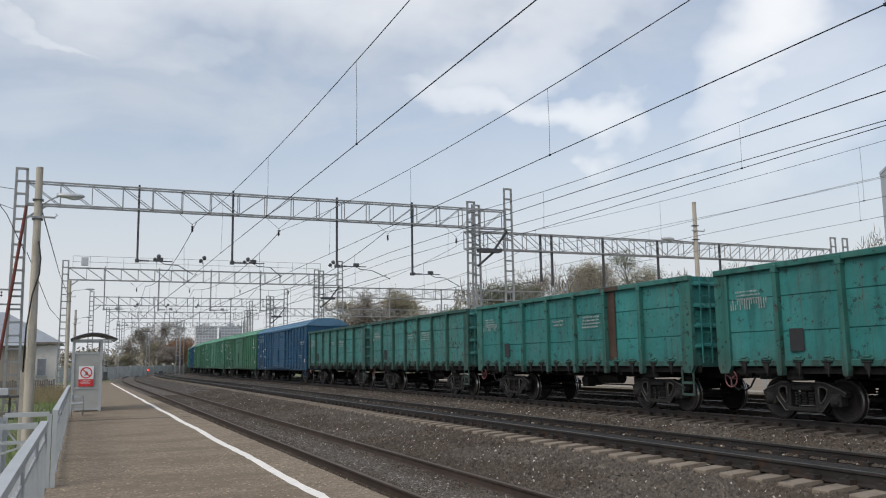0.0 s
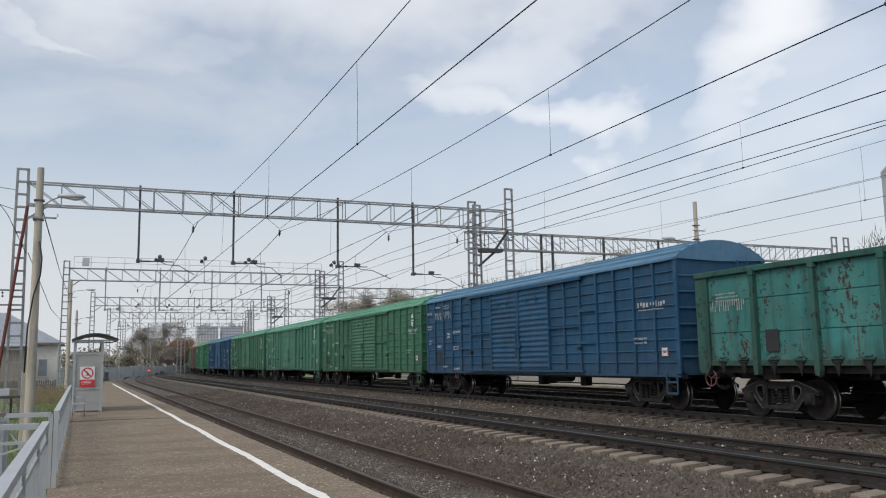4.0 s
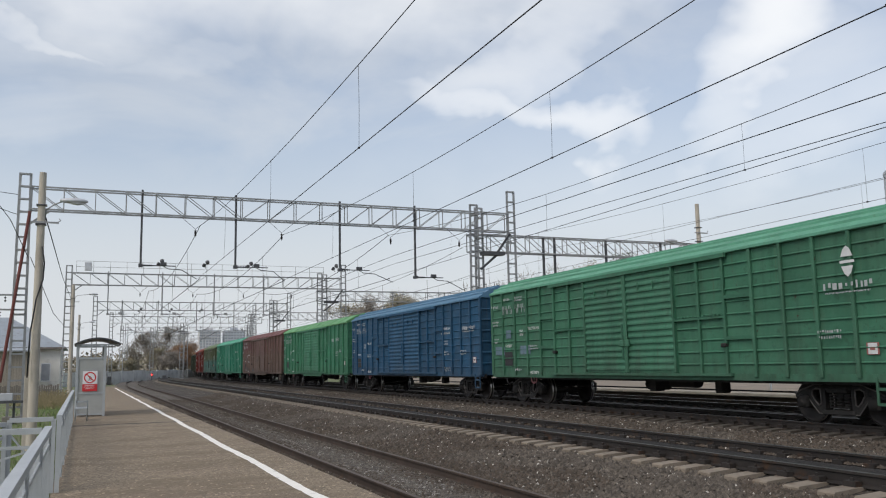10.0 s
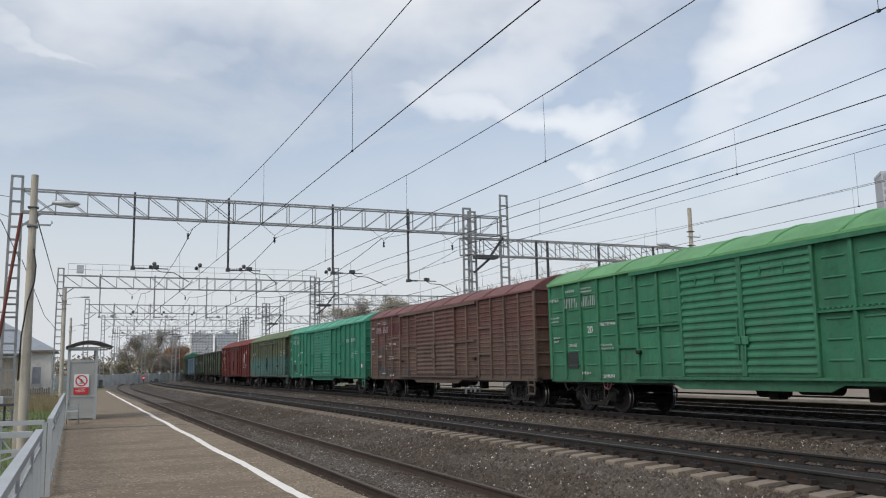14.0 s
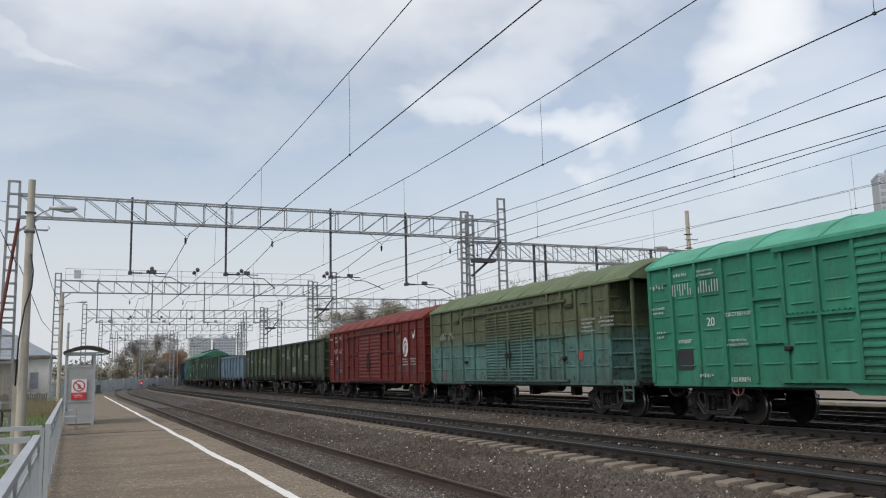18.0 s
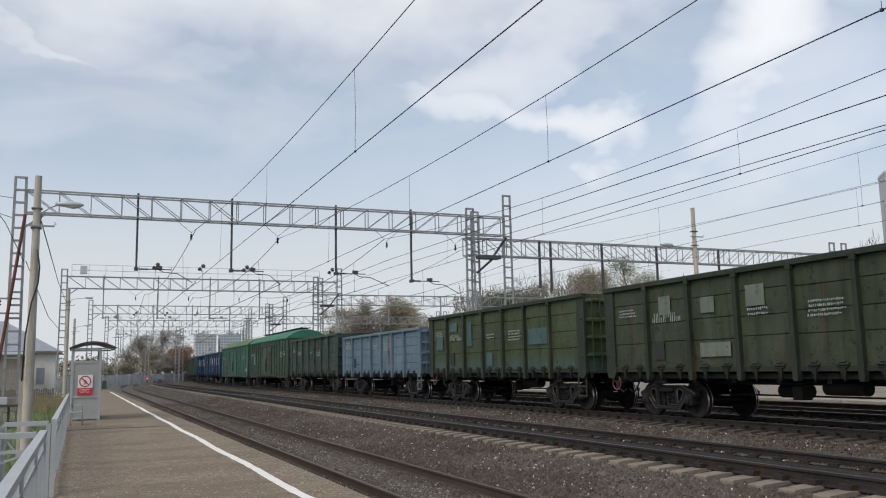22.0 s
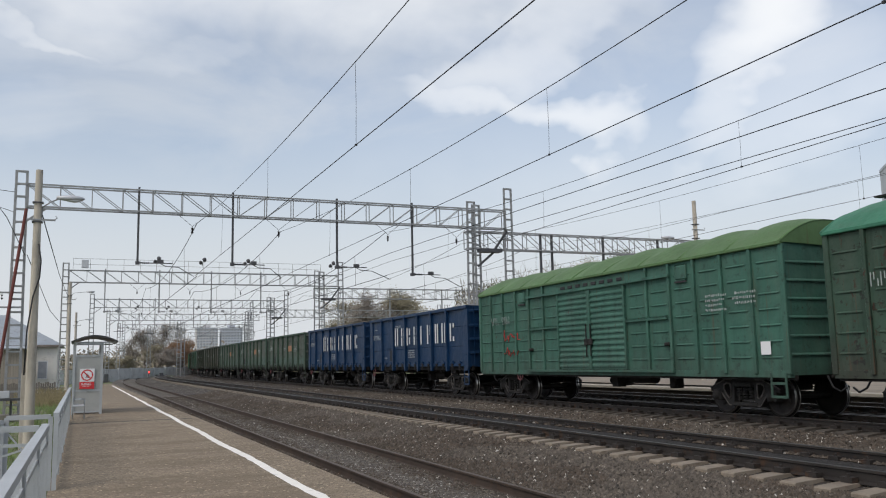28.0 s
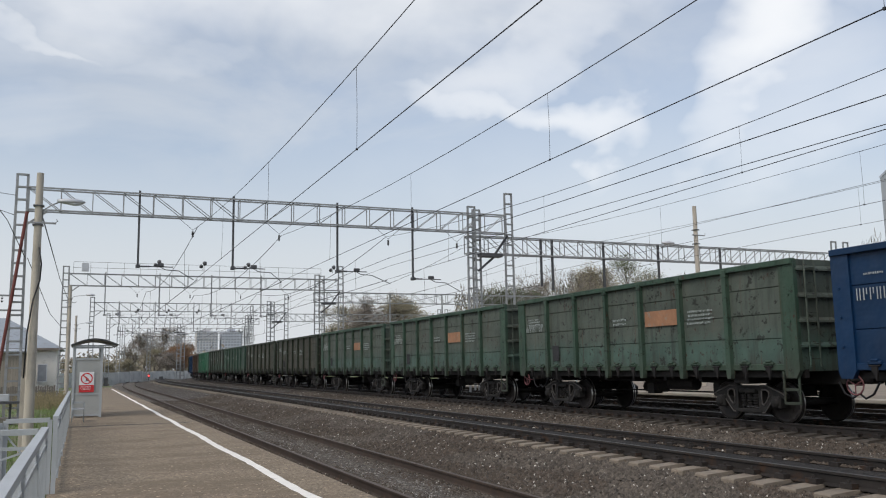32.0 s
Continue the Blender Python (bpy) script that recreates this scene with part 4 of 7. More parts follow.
def short_ribs(a, b, y, side, z0, z1, levels, inset=0.11, deep=0.026):
    """A flat sheet with pressed ribs that stop short of the posts by the inset."""
    xs = (a, a + inset, a + inset + 0.04, b - inset - 0.04, b - inset, b)
    rows = [(z0, 0)]
    for z in levels:
        rows += [(z - 0.028, 0), (z - 0.02, 1), (z - 0.008, 1), (z + 0.02, 0)]
    rows.append((z1, 0))
    v = [(x, y + side * deep * (k and 1 < i < 4), z) for z, k in rows for i, x in enumerate(xs)]
    n = len(v)
    f = [(r * 6 + i, r * 6 + i + 1, r * 6 + i + 7, r * 6 + i + 6) for r in range(len(rows) - 1) for i in range(5)]
    v += [(a, y - side * 0.03, z0), (b, y - side * 0.03, z0), (b, y - side * 0.03, z1), (a, y - side * 0.03, z1)]
    f += [(n, n + 1, n + 2, n + 3), tuple(range(6)) + (n + 1, n), tuple(range(n - 6, n)) + (n + 2, n + 3), tuple(range(0, n, 6)) + (n + 3, n), tuple(range(5, n, 6)) + (n + 2, n + 1)]
    return Shape().add(v, f)


def word(w, text, x, z, size, y, material):
    """Stencilled writing on a side."""
    tx = bpy.data.curves.new("stencil_word", "FONT")
    tx.body, tx.size, tx.extrude = text, size, 0.002
    tx.materials.append(material)
    to = new("stencil_word", tx)
    to.parent = w
    to.matrix_basis = pose(x, y - 0.002, z, 90, 0, 0)


HOOK = {}


def hook_mesh(side):
    if side not in HOOK:
        s = Shape().prism([(-0.08, 1.32), (0.06, 1.32), (0.05, 1.2), (0.035, 1.08), (0.01, 1.0), (-0.015, 1.12), (-0.05, 1.18), (-0.09, 1.21)], min(side * 1.52, side * 1.56), max(side * 1.52, side * 1.56))
        HOOK[side] = s.tube((-0.14, side * 1.55, 1.31), (0.12, side * 1.55, 1.31), 0.018, 5).mesh("hatch_hook", M_under)
    return HOOK[side]


def ribbed_end(x, d, half, z0, z1, levels, h=0.06, depth=0.075):
    s = ribbed(-half, half, 0, 1, z0, z1, levels, h, depth)
    s.v = [(x + d * p, a, z) for a, p, z in s.v]
    return s


def gondola(label, skin, height, marks="plain", trim=None, ends=None, seams=(0.31, 0.66)):
    """Open wagon with pressed panels between posts, top chord, hatch hooks and end ladders."""
    w = thing("gondola_wagon", label, "freight wagon", "wagons of the train")
    trim, ends = trim or skin, ends or skin
    half, z0, z1 = 6.45, 1.32, height
    cuts = (-half + 0.42,) + GOND_POSTS + (half - 0.42,)
    bent = random.Random(int(height * 100))
    for side in (-1, 1):
        y = side * 1.50
        for a, b in zip(cuts, cuts[1:]):
            s = ribbed(a, b, y, side, z0, z1 - 0.1, [z0 + (z1 - z0) * k + bent.uniform(-0.03, 0.03) for k in seams], 0.013, -0.024, 0.04)
            part("panel", s, skin, w)
        for x in GOND_POSTS:
            s = Shape()
            s.prism([(x - 0.06, z1 - 0.06), (x + 0.06, z1 - 0.06), (x + 0.075, 1.14), (x + 0.055, 1.02), (x - 0.055, 1.02), (x - 0.075, 1.14)], min(y - side * 0.02, y + side * 0.12), max(y - side * 0.02, y + side * 0.12))
            s.box(x - 0.08, x + 0.08, min(y, y + side * 0.135), max(y, y + side * 0.135), z1 - 0.24, z1 - 0.05, 0.01)
            part("post", s, trim, w)
        for d in (-1, 1):
            x = d * (half - 0.21)
            s = Shape().prism([(x - 0.22, z1 - 0.05), (x + 0.22, z1 - 0.05), (x + 0.22, 1.22), (x + 0.12, 1.05), (x - 0.16, 1.05), (x - 0.22, 1.2)], min(y - side * 0.05, y + side * 0.06), max(y - side * 0.05, y + side * 0.06))
            for zz in (1.7, 2.3, 2.9):
                s.tube((x + d * 0.05, y + side * 0.06, zz), (x + d * 0.05, y + side * 0.09, zz), 0.03, 6)
            part("corner_post", s, trim, w)
        part("top_chord", Shape().box(-half, half, min(y - side * 0.06, y + side * 0.11), max(y - side * 0.06, y + side * 0.11), z1 - 0.14, z1, 0.015), trim, w)
        sill = Shape().box(-half, half, min(y - side * 0.12, y + side * 0.03), max(y - side * 0.12, y + side * 0.03), 1.22, 1.36, 0.012)
        for a, b in zip(cuts, cuts[1:]):
            for k in (0.28, 0.72):
                x = a + (b - a) * k
                sill.box(x - 0.17, x + 0.15, min(y, y + side * 0.075), max(y, y + side * 0.075), 1.33 + bent.uniform(-0.01, 0.02), 1.41, 0.018)
                sill.tube((x - 0.07, y + side * 0.06, 1.42), (x + 0.09, y + side * 0.06, 1.42), 0.03, 6)
        part("bottom_sill", sill, trim, w, "grimy bottom sill with hatch hinges")
        for a, b in zip(cuts, cuts[1:]):
            for k in (0.28, 0.72):
                share("hatch_hook", hook_mesh(side), w, Matrix.Translation((a + (b - a) * k, 0, 0)))
        part("floor_plate", Shape().box(cuts[0] + 0.06, cuts[-1] - 0.06, min(side * 0.002, side * 1.38), max(side * 0.002, side * 1.38), 1.18, 1.24), M_under, w)
    for d in (-1, 1):
        x = d * (half - 0.04)
        s = ribbed_end(x, d, 1.48, 1.2, z1 - 0.02, [1.25 + (z1 - 1.3) * k for k in (0.22, 0.45, 0.68, 0.93)])
        part("end_wall", s, ends, w)
        ladder(w, x + d * 0.11, d * 0.62, d * 0.95, 1.3, z1 - 0.05, ends, 7)
        ladder(w, x + d * 0.11, -d * 1.28, -d * 0.98, 1.3, z1 - 0.05, ends, 7)
    underframe(w, half, 8.65, 1.22)
    steps_at(w, half - 0.3, -1.50, 1.2, trim)
    steps_at(w, -half + 0.3, 1.50, 1.2, trim)
    handwheel(w, -half + 0.25, -1.42)
    for x in (-4.325, 4.325):
        bogie(w, x)
    y = -1.535
    s, f = Shape(), Shape()
    if marks == "blue":
        for x, strokes in ((-2.25, ((-0.2, 0, 1), (0.12, 0, 1))), (-1.32, ((-0.2, 0, 0.47), (-0.2, 0.53, 1), (0.13, 0, 0.47), (0.13, 0.53, 1))), (-0.55, ((-0.2, 0, 1), (0.12, 0.06, 0.44), (0.12, 0.56, 0.94))), (0.41, ((-0.2, 0, 0.47), (-0.2, 0.53, 1), (0.13, 0, 0.47), (0.13, 0.53, 1))),
                           (1.15, ((-0.04, 0, 1),)), (2.14, ((-0.2, 0, 1), (0.12, 0.46, 0.96))), (3.05, ((-0.16, 0, 1), (0.08, 0, 1))), (3.86, ((-0.2, 0, 1), (0.12, 0, 1))), (4.78, ((-0.2, 0.06, 0.94), (0.12, 0.72, 0.94), (0.12, 0.06, 0.28)))):
            zb, high = 2.24, 0.86
            mark = Shape()
            for dx, lo, hi in strokes:
                mark.box(x + dx - 0.015, x + dx + 0.125, y - 0.004, y, zb + high * lo, zb + high * hi)
            part("lettering_block", mark, M_letter, w, "large white stencilled block")
        line_of_marks(f, -5.9, 2.62, 8, 0.125, 0.24, y, 0.28)
        fine_print(f, -5.7, 3.12, 0.6, 1, 0.05, y, 4)
        fine_print(f, -0.6, 1.95, 1.0, 4, 0.06, y, 5)
        fine_print(f, -2.5, 3.2, 0.9, 2, 0.05, y, 6)
        fine_print(f, -4.1, 1.62, 0.5, 1, 0.08, y, 7)
        marks_part("stencil_marking", f, M_letter_mid, w, "white stencilled number and small print as bars")
        part("chalk_panel", Shape().box(-3.25, -2.8, y - 0.004, y, 1.5, 2.05), M_patch, w, "dark inspection panel")
    else:
        line_of_marks(f, -4.2, 2.55, 8, 0.12, 0.26, y, 0.28) if marks == "mid" else line_of_marks(f, -5.95, 2.55, 8, 0.12, 0.26, y, 0.28)
        fine_print(f, -5.8, 2.95, 0.9, 3, 0.05, y, 11)
        fine_print(f, 2.75 if marks == "orange" else 1.2, 2.7, 1.1, 4, 0.06, y, 12)
        fine_print(f, -0.6, 2.65, 0.7, 2, 0.07, y, 13)
        marks_part("stencil_marking", f, M_letter_old, w, "worn white stencilled number and small print as bars")
        part("chalk_panel", Shape().box(-4.15, -3.75, y - 0.004, y, 1.55, 2.05), M_patch, w, "dark inspection panel")
        if marks == "orange":
            part("company_board", Shape().box(1.0, 2.38, y - 0.014, y, 2.42, 2.84), M_orange, w, "faded orange company board")
    return w


def boxcar(label, skin, roof, length, eave=4.06, peak=4.62, bays=7, ribs=6, hood=False, marks=(), trim=None, door_skin=None, ends=None, puffed=False, door=2.22, porch=0.0, slats=15, inset=0.16, deep=0.028):
    """Covered wagon: sheeted sides between posts, two ribbed sliding doors, arched roof."""
    w = thing("covered_wagon", label, "freight wagon", "wagons of the train")
    trim, door_skin, ends = trim or skin, door_skin or skin, ends or skin
    half, z0, z1 = length / 2, 1.03, eave
    reach = {-1: half, 1: half - porch}
    for side in (-1, 1):
        y = side * 1.50
        for d in (-1, 1):
            cuts_r = [door + (reach[d] - door) * i / bays for i in range(bays + 1)]
            for i, (a, b) in enumerate(zip(cuts_r, cuts_r[1:])):
                a, b = (a, b) if d > 0 else (-b, -a)
                s = short_ribs(a, b, y, side, z0, z1, [z0 + k * (z1 - z0) / (ribs + 1) for k in range(1, ribs + 1)], inset, deep)
                part("side_sheet", s, skin, w)
                if i == 2 and side < 0 and not hood:
                    for zz in (1.95, 2.95):
                        part("hatch_bar", Shape().box(a + 0.02, b - 0.02, min(y, y + side * 0.07), max(y, y + side * 0.07), zz - 0.045, zz + 0.045), trim, w)
            if hood and side < 0:
                x = d * (cuts_r[2] + cuts_r[3]) / 2
                hat = part("hatch", Shape().box(x - 0.24, x + 0.24, y - 0.06, y, z1 - 0.52, z1 - 0.10, 0.05), skin, w, "small ventilation hatch")
                part("hatch_gap", Shape().box(x - 0.24, x + 0.24, y - 0.058, y - 0.03, z1 - 0.58, z1 - 0.535), M_patch, hat)
            for x in cuts_r[1:-1]:
                part("post", Shape().box(d * x - 0.045, d * x + 0.045, min(y, y + side * 0.075), max(y, y + side * 0.075), z0 - 0.02, z1 - 0.02, 0.012), trim, w)
            x = d * (reach[d] - 0.03)
            part("corner_post", Shape().box(x - 0.07, x + 0.07, min(y - side * 0.05, y + side * 0.05), max(y - side * 0.05, y + side * 0.05), z0 - 0.03, z1, 0.02), trim, w)
        for a, b in ((-door, -0.01), (0.01, door)):
            nr, top = slats, z1 - (0.42 if hood else 0.12)
            hr = (top - z0 - 0.18) / nr
            s = ribbed(a, b, y + side * 0.05, side, z0 + 0.08, top, [z0 + 0.12 + hr * (k + 0.5) for k in range(nr)], 0.3 * hr, 0.055 if slats > 18 else 0.035, 0.05)
            leaf_ = part("door", s, door_skin, w, "ribbed sliding door leaf")
            for x in (a + 0.03, b - 0.03) + (((a + b) / 2,) if slats > 18 else ()):
                part("door_stile", Shape().box(x - 0.04, x + 0.04, min(y + side * 0.05, y + side * 0.105), max(y + side * 0.05, y + side * 0.105), z0 + 0.08, top, 0.01), trim, leaf_)
            if not hood:
                for x in (a + 0.3 * (b - a), a + 0.62 * (b - a)):
                    part("slat_divider", Shape().box(x - 0.02, x + 0.02, min(y + side * 0.05, y + side * 0.095), max(y + side * 0.05, y + side * 0.095), top - 2.9 * hr, top - 1.7 * hr), trim, leaf_)
            x = -0.12 if b < 1 else 0.12
            g = Shape().box(x - 0.1, x + 0.1, min(y + side * 0.10, y + side * 0.16), max(y + side * 0.10, y + side * 0.16), 1.85, 2.05, 0.02).tube((x, y + side * 0.13, 1.5), (x, y + side * 0.13, 2.5), 0.02, 6)
            part("door_lock", g, M_bogie if hood else trim, leaf_)
        if hood:
            part("door_header", Shape().box(-door, door, min(y, y - side * 0.03), max(y, y - side * 0.03), z1 - 0.6, z1), skin, w)
            for k in range(8):
                x = -door + 0.3 + k * (2 * door - 0.6) / 7
                part("vent_slot", Shape().box(x - 0.13, x + 0.13, min(y, y + side * 0.03), max(y, y + side * 0.03), z1 - 0.26, z1 - 0.16, 0.012), M_patch, w, "dark vent slot above the doors")
        for d in (-1, 1):
            for zz in (1.78, 2.28):
                xx = d * (door + 0.95)
                g = Shape().box(xx - 0.95, xx + 0.95, min(y, y + side * 0.085), max(y, y + side * 0.085), zz + 0.2 - 0.03, zz + 0.2 + 0.03) if zz > 2 else Shape().box(xx + d * 0.92 - 0.09, xx + d * 0.92 + 0.09, min(y, y + side * 0.12), max(y, y + side * 0.12), zz - 0.05, zz + 0.05, 0.02)
                if zz > 2:
                    for k in range(14):
                        q = xx - 0.9 + k * 1.8 / 13
                        g.box(q - 0.03, q + 0.03, min(y, y + side * 0.1), max(y, y + side * 0.1), zz + 0.235, zz + 0.27)
                part("door_stop" if zz < 2 else "guide_bar", g, trim if zz > 2 else M_under, w)
        part("door_rail", Shape().box(-door - 2.1, door + 2.1, min(y + side * 0.06, y + side * 0.13), max(y + side * 0.06, y + side * 0.13), z1 - (0.38 if hood else 0.13), z1 - (0.30 if hood else 0.03)).box(-door - 2.1, door + 2.1, min(y + side * 0.03, y + side * 0.12), max(y + side * 0.03, y + side * 0.12), z0 + 0.0, z0 + 0.07), trim, w)
        if puffed:
            part("door_skirt", Shape().prism([(-door - 0.5, z0 - 0.1), (door + 0.5, z0 - 0.1), (door + 0.15, z0 - 0.24), (-door - 0.15, z0 - 0.24)], min(y - side * 0.06, y + side * 0.012), max(y - side * 0.06, y + side * 0.012)), trim, w)
        part("side_sill", Shape().box(-half, half, min(y - side * 0.1, y + side * 0.015), max(y - side * 0.1, y + side * 0.015), z0 - 0.1, z0 + 0.06), trim, w)
        part("cornice", Shape().box(-half - 0.03, half + 0.03, min(y - side * 0.05, y + side * 0.09), max(y - side * 0.05, y + side * 0.09), z1 - 0.03, z1 + 0.06, 0.015), roof, w)
    # roof: an arch with cross ribs or long battens
    n, arch = 14, []
    for i in range(n + 1):
        u = -1 + 2 * i / n
        arch.append((u * 1.59, z1 + 0.02 + (peak - z1 - 0.02) * (1 - abs(u) ** 2.3)))
    s = Shape()
    xs_r = np.linspace(-half - 0.05, half + 0.05, 57 if hood or puffed else 2)
    vs_r = []
    for x in xs_r:
        puff = (0.16 if hood else 0.03 if puffed else 0.0) * abs(math.sin(math.pi * (x + half) / (2 * half) * 9)) ** 0.6
        vs_r += [(x, yy, zz + puff * (zz - z1 + 0.05) / (peak - z1)) for yy, zz in arch]
    k = n + 1
    s.add(vs_r, [(j * k + i, j * k + i + 1, (j + 1) * k + i + 1, (j + 1) * k + i) for j in range(len(xs_r) - 1) for i in range(n)], True)
    for d in (-1, 1):
        x = d * (half + 0.05)
        s.add([(x, yy, zz) for yy, zz in arch] + [(x, 0, z1 - 0.03)], [(i, i + 1, n + 1) for i in range(n)])
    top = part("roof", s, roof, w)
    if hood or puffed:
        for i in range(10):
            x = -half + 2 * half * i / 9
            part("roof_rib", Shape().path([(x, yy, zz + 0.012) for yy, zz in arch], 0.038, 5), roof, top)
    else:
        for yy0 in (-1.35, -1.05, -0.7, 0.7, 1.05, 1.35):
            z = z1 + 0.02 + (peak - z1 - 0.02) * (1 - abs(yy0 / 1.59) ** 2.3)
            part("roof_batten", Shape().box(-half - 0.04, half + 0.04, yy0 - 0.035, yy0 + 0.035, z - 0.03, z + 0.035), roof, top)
    for d in (-1, 1):
        x = d * reach[d]
        s = ribbed_end(x, d, 1.47, z0 - 0.05, z1 + 0.02, [z0 + (z1 - z0) * k / 7 for k in range(1, 7)], 0.03, 0.035)
        part("end_wall", s, ends, w)
        ladder(w, x + d * 0.12, d * 0.5, d * 0.85, 1.1, z1, ends, 8)
    if porch:
        part("porch_floor", Shape().box(reach[1], half, -1.4, 1.4, 0.94, 1.0), M_under, w)
        for yy in (-1.42, 1.42):
            part("porch_post", Shape().box(half - 0.12, half - 0.04, yy - 0.04, yy + 0.04, 1.0, z1), trim, w)
        part("porch_panel", Shape().box(half - 0.12, half - 0.06, -1.36, 1.36, 1.0, 2.0, 0.01), ends, w, "half-height end panel of the brakeman's porch")
        for k in range(5):
            part("porch_rib", Shape().box(half - 0.06, half - 0.035, -1.3, 1.3, 1.15 + 0.17 * k, 1.2 + 0.17 * k), ends, w)
    base = length - 3.9
    underframe(w, half, base, 1.03)
    steps_at(w, half - 0.35, -1.52, z0, trim)
    handwheel(w, -half + 3.1, -1.45)
    for x in (-base / 2, base / 2):
        bogie(w, x)
    y = -1.578
    f = Shape()
    if "number" in marks:
        line_of_marks(f, -half + 0.55 + 0.5, 3.25, 4, 0.16, 0.31, y, 0.25)
        line_of_marks(f, -half + 0.55 + 1.5, 3.25, 4, 0.16, 0.31, y, 0.25)
        fine_print(f, -half + 0.12, 3.5, 0.62, 1, 0.13, y, 31)
        fine_print(f, -half + 0.15, 2.95, 0.55, 2, 0.07, y, 32)
        fine_print(f, -half + 0.3, 2.3, 0.4, 2, 0.07, y, 33)
        fine_print(f, -half + 2.0, 3.78, 0.7, 2, 0.06, y, 34)
        fine_print(f, -half + 1.1, 3.75, 0.6, 1, 0.09, y, 35)
        fine_print(f, -half + 2.95, 2.0, 0.8, 2, 0.06, y, 37)
        fine_print(f, -half + 1.9, 1.16, 0.5, 1, 0.09, y, 38)
        part("chalk_panel", Shape().box(-half + 1.05, -half + 1.65, y + 0.055, y + 0.06, 1.35, 1.85), M_patch, w, "dark inspection panel")
        word(w, "20", -half + 2.22, 2.42, 0.30, y + 0.07, M_letter)
        word(w, "СОБСТВЕННИК", -half + 2.86, 2.60, 0.13, y + 0.05, M_letter)
        word(w, "ПРОБЕГ", -half + 1.15, 2.02, 0.13, y + 0.05, M_letter)
        word(w, "120 КМ/Ч", -half + 3.0, 1.05, 0.15, y + 0.02, M_letter)
    if "logo" in marks:
        s = Shape().prism([(half - 1.15, 3.5), (half - 0.85, 3.5), (half - 0.92, 3.66), (half - 1.0, 3.72), (half - 1.08, 3.66)], y - 0.004, y)
        s.prism([(half - 1.15, 3.3), (half - 1.08, 3.14), (half - 1.0, 3.08), (half - 0.92, 3.14), (half - 0.85, 3.3)], y - 0.004, y)
        s.box(half - 1.18, half - 0.82, y - 0.004, y, 3.36, 3.42)
        part("emblem", s, M_letter, w, "pale round company emblem")
        fine_print(f, half - 1.72, 2.84, 1.45, 1, 0.16, y, 41)
        fine_print(f, half - 1.72, 2.75, 1.4, 1, 0.04, y, 42)
        part("red_plate", Shape().box(half - 0.75, half - 0.45, y + 0.055, y + 0.062, 1.48, 1.72), M_dullplate, w, "small red and white plate")
        part("red_plate_inner", Shape().box(half - 0.71, half - 0.49, y + 0.05, y + 0.058, 1.49, 1.71), M_letter, w)
        part("red_plate_bar", Shape().box(half - 0.66, half - 0.54, y + 0.044, y + 0.0485, 1.57, 1.63), M_dullplate, w)
        fine_print(f, half - 1.9, 1.95, 0.7, 2, 0.07, y, 43)
    if "name" in marks:
        fine_print(f, half - 3.4, 3.0, 0.5, 1, 0.22, y, 51)
        fine_print(f, half - 2.55, 3.0, 0.95, 1, 0.22, y, 52)
        fine_print(f, half - 2.5, 2.3, 0.55, 3, 0.06, y, 53)
        fine_print(f, half - 1.75, 2.4, 0.55, 2, 0.06, y, 54)
        part("red_plate", Shape().box(half - 0.75, half - 0.5, y + 0.055, y + 0.062, 1.5, 1.75), M_dullplate, w, "small red and white plate")
        part("red_plate_inner", Shape().box(half - 0.72, half - 0.53, y + 0.048, y + 0.0545, 1.53, 1.72), M_letter, w)
    if "old" in marks:
        line_of_marks(f, -half + 1.1, 2.75, 4, 0.13, 0.28, y, 0.25)
        line_of_marks(f, -half + 2.0, 2.75, 4, 0.13, 0.28, y, 0.25)
        fine_print(f, half - 2.6, 2.9, 0.8, 4, 0.07, y, 61)
        fine_print(f, half - 1.6, 2.9, 0.8, 3, 0.07, y, 62)
        if porch:
            part("red_label", Shape().box(half - 2.9, half - 2.65, y + 0.05, y + 0.06, 1.7, 1.98).box(-half + 1.3, -half + 1.42, y + 0.05, y + 0.06, 1.2, 1.4), M_redlabel, w, "red paint labels")
    if "emblem" in marks:
        cx = half - 2.3
        disc = [(cx + 0.34 * math.cos(2 * math.pi * i / 24), 2.62 + 0.46 * math.sin(2 * math.pi * i / 24)) for i in range(24)]
        s = Shape().prism(disc, y - 0.003, y + 0.002)
        part("emblem", s, M_letter, w, "white oval company emblem")
        hookline = Shape()
        for k in range(3):
            hookline.path([(cx - 0.17 + 0.1 * k, y - 0.003, 2.22 + 0.03 * k), (cx - 0.08 + 0.1 * k, y - 0.003, 2.5), (cx + 0.06 + 0.09 * k, y - 0.003, 2.76 - 0.05 * k)], 0.016, 4)
        hookline.path([(cx - 0.17, y - 0.003, 2.60), (cx - 0.15, y - 0.003, 2.8), (cx, y - 0.003, 2.9), (cx + 0.15, y - 0.003, 2.8)], 0.03, 4)
        part("emblem_lines", hookline, P_red, w, "dark red lines on the emblem")
        s = Shape().prism([(half - 1.42, 3.32), (half - 1.28, 3.1), (half - 1.24, 3.24), (half - 1.18, 3.14), (half - 1.02, 3.42), (half - 1.08, 3.1), (half - 1.2, 2.98), (half - 1.3, 3.0)], y - 0.004, y)
        part("small_emblem", s, M_letter, w, "small white bird-like mark")
        fine_print(f, half - 2.75, 2.02, 0.85, 3, 0.075, y, 71)
        fine_print(f, half - 1.75, 2.02, 0.85, 3, 0.075, y, 72)
        line_of_marks(f, -half + 1.15, 2.6, 4, 0.15, 0.3, y, 0.25), line_of_marks(f, -half + 2.12, 2.6, 4, 0.15, 0.3, y, 0.25)
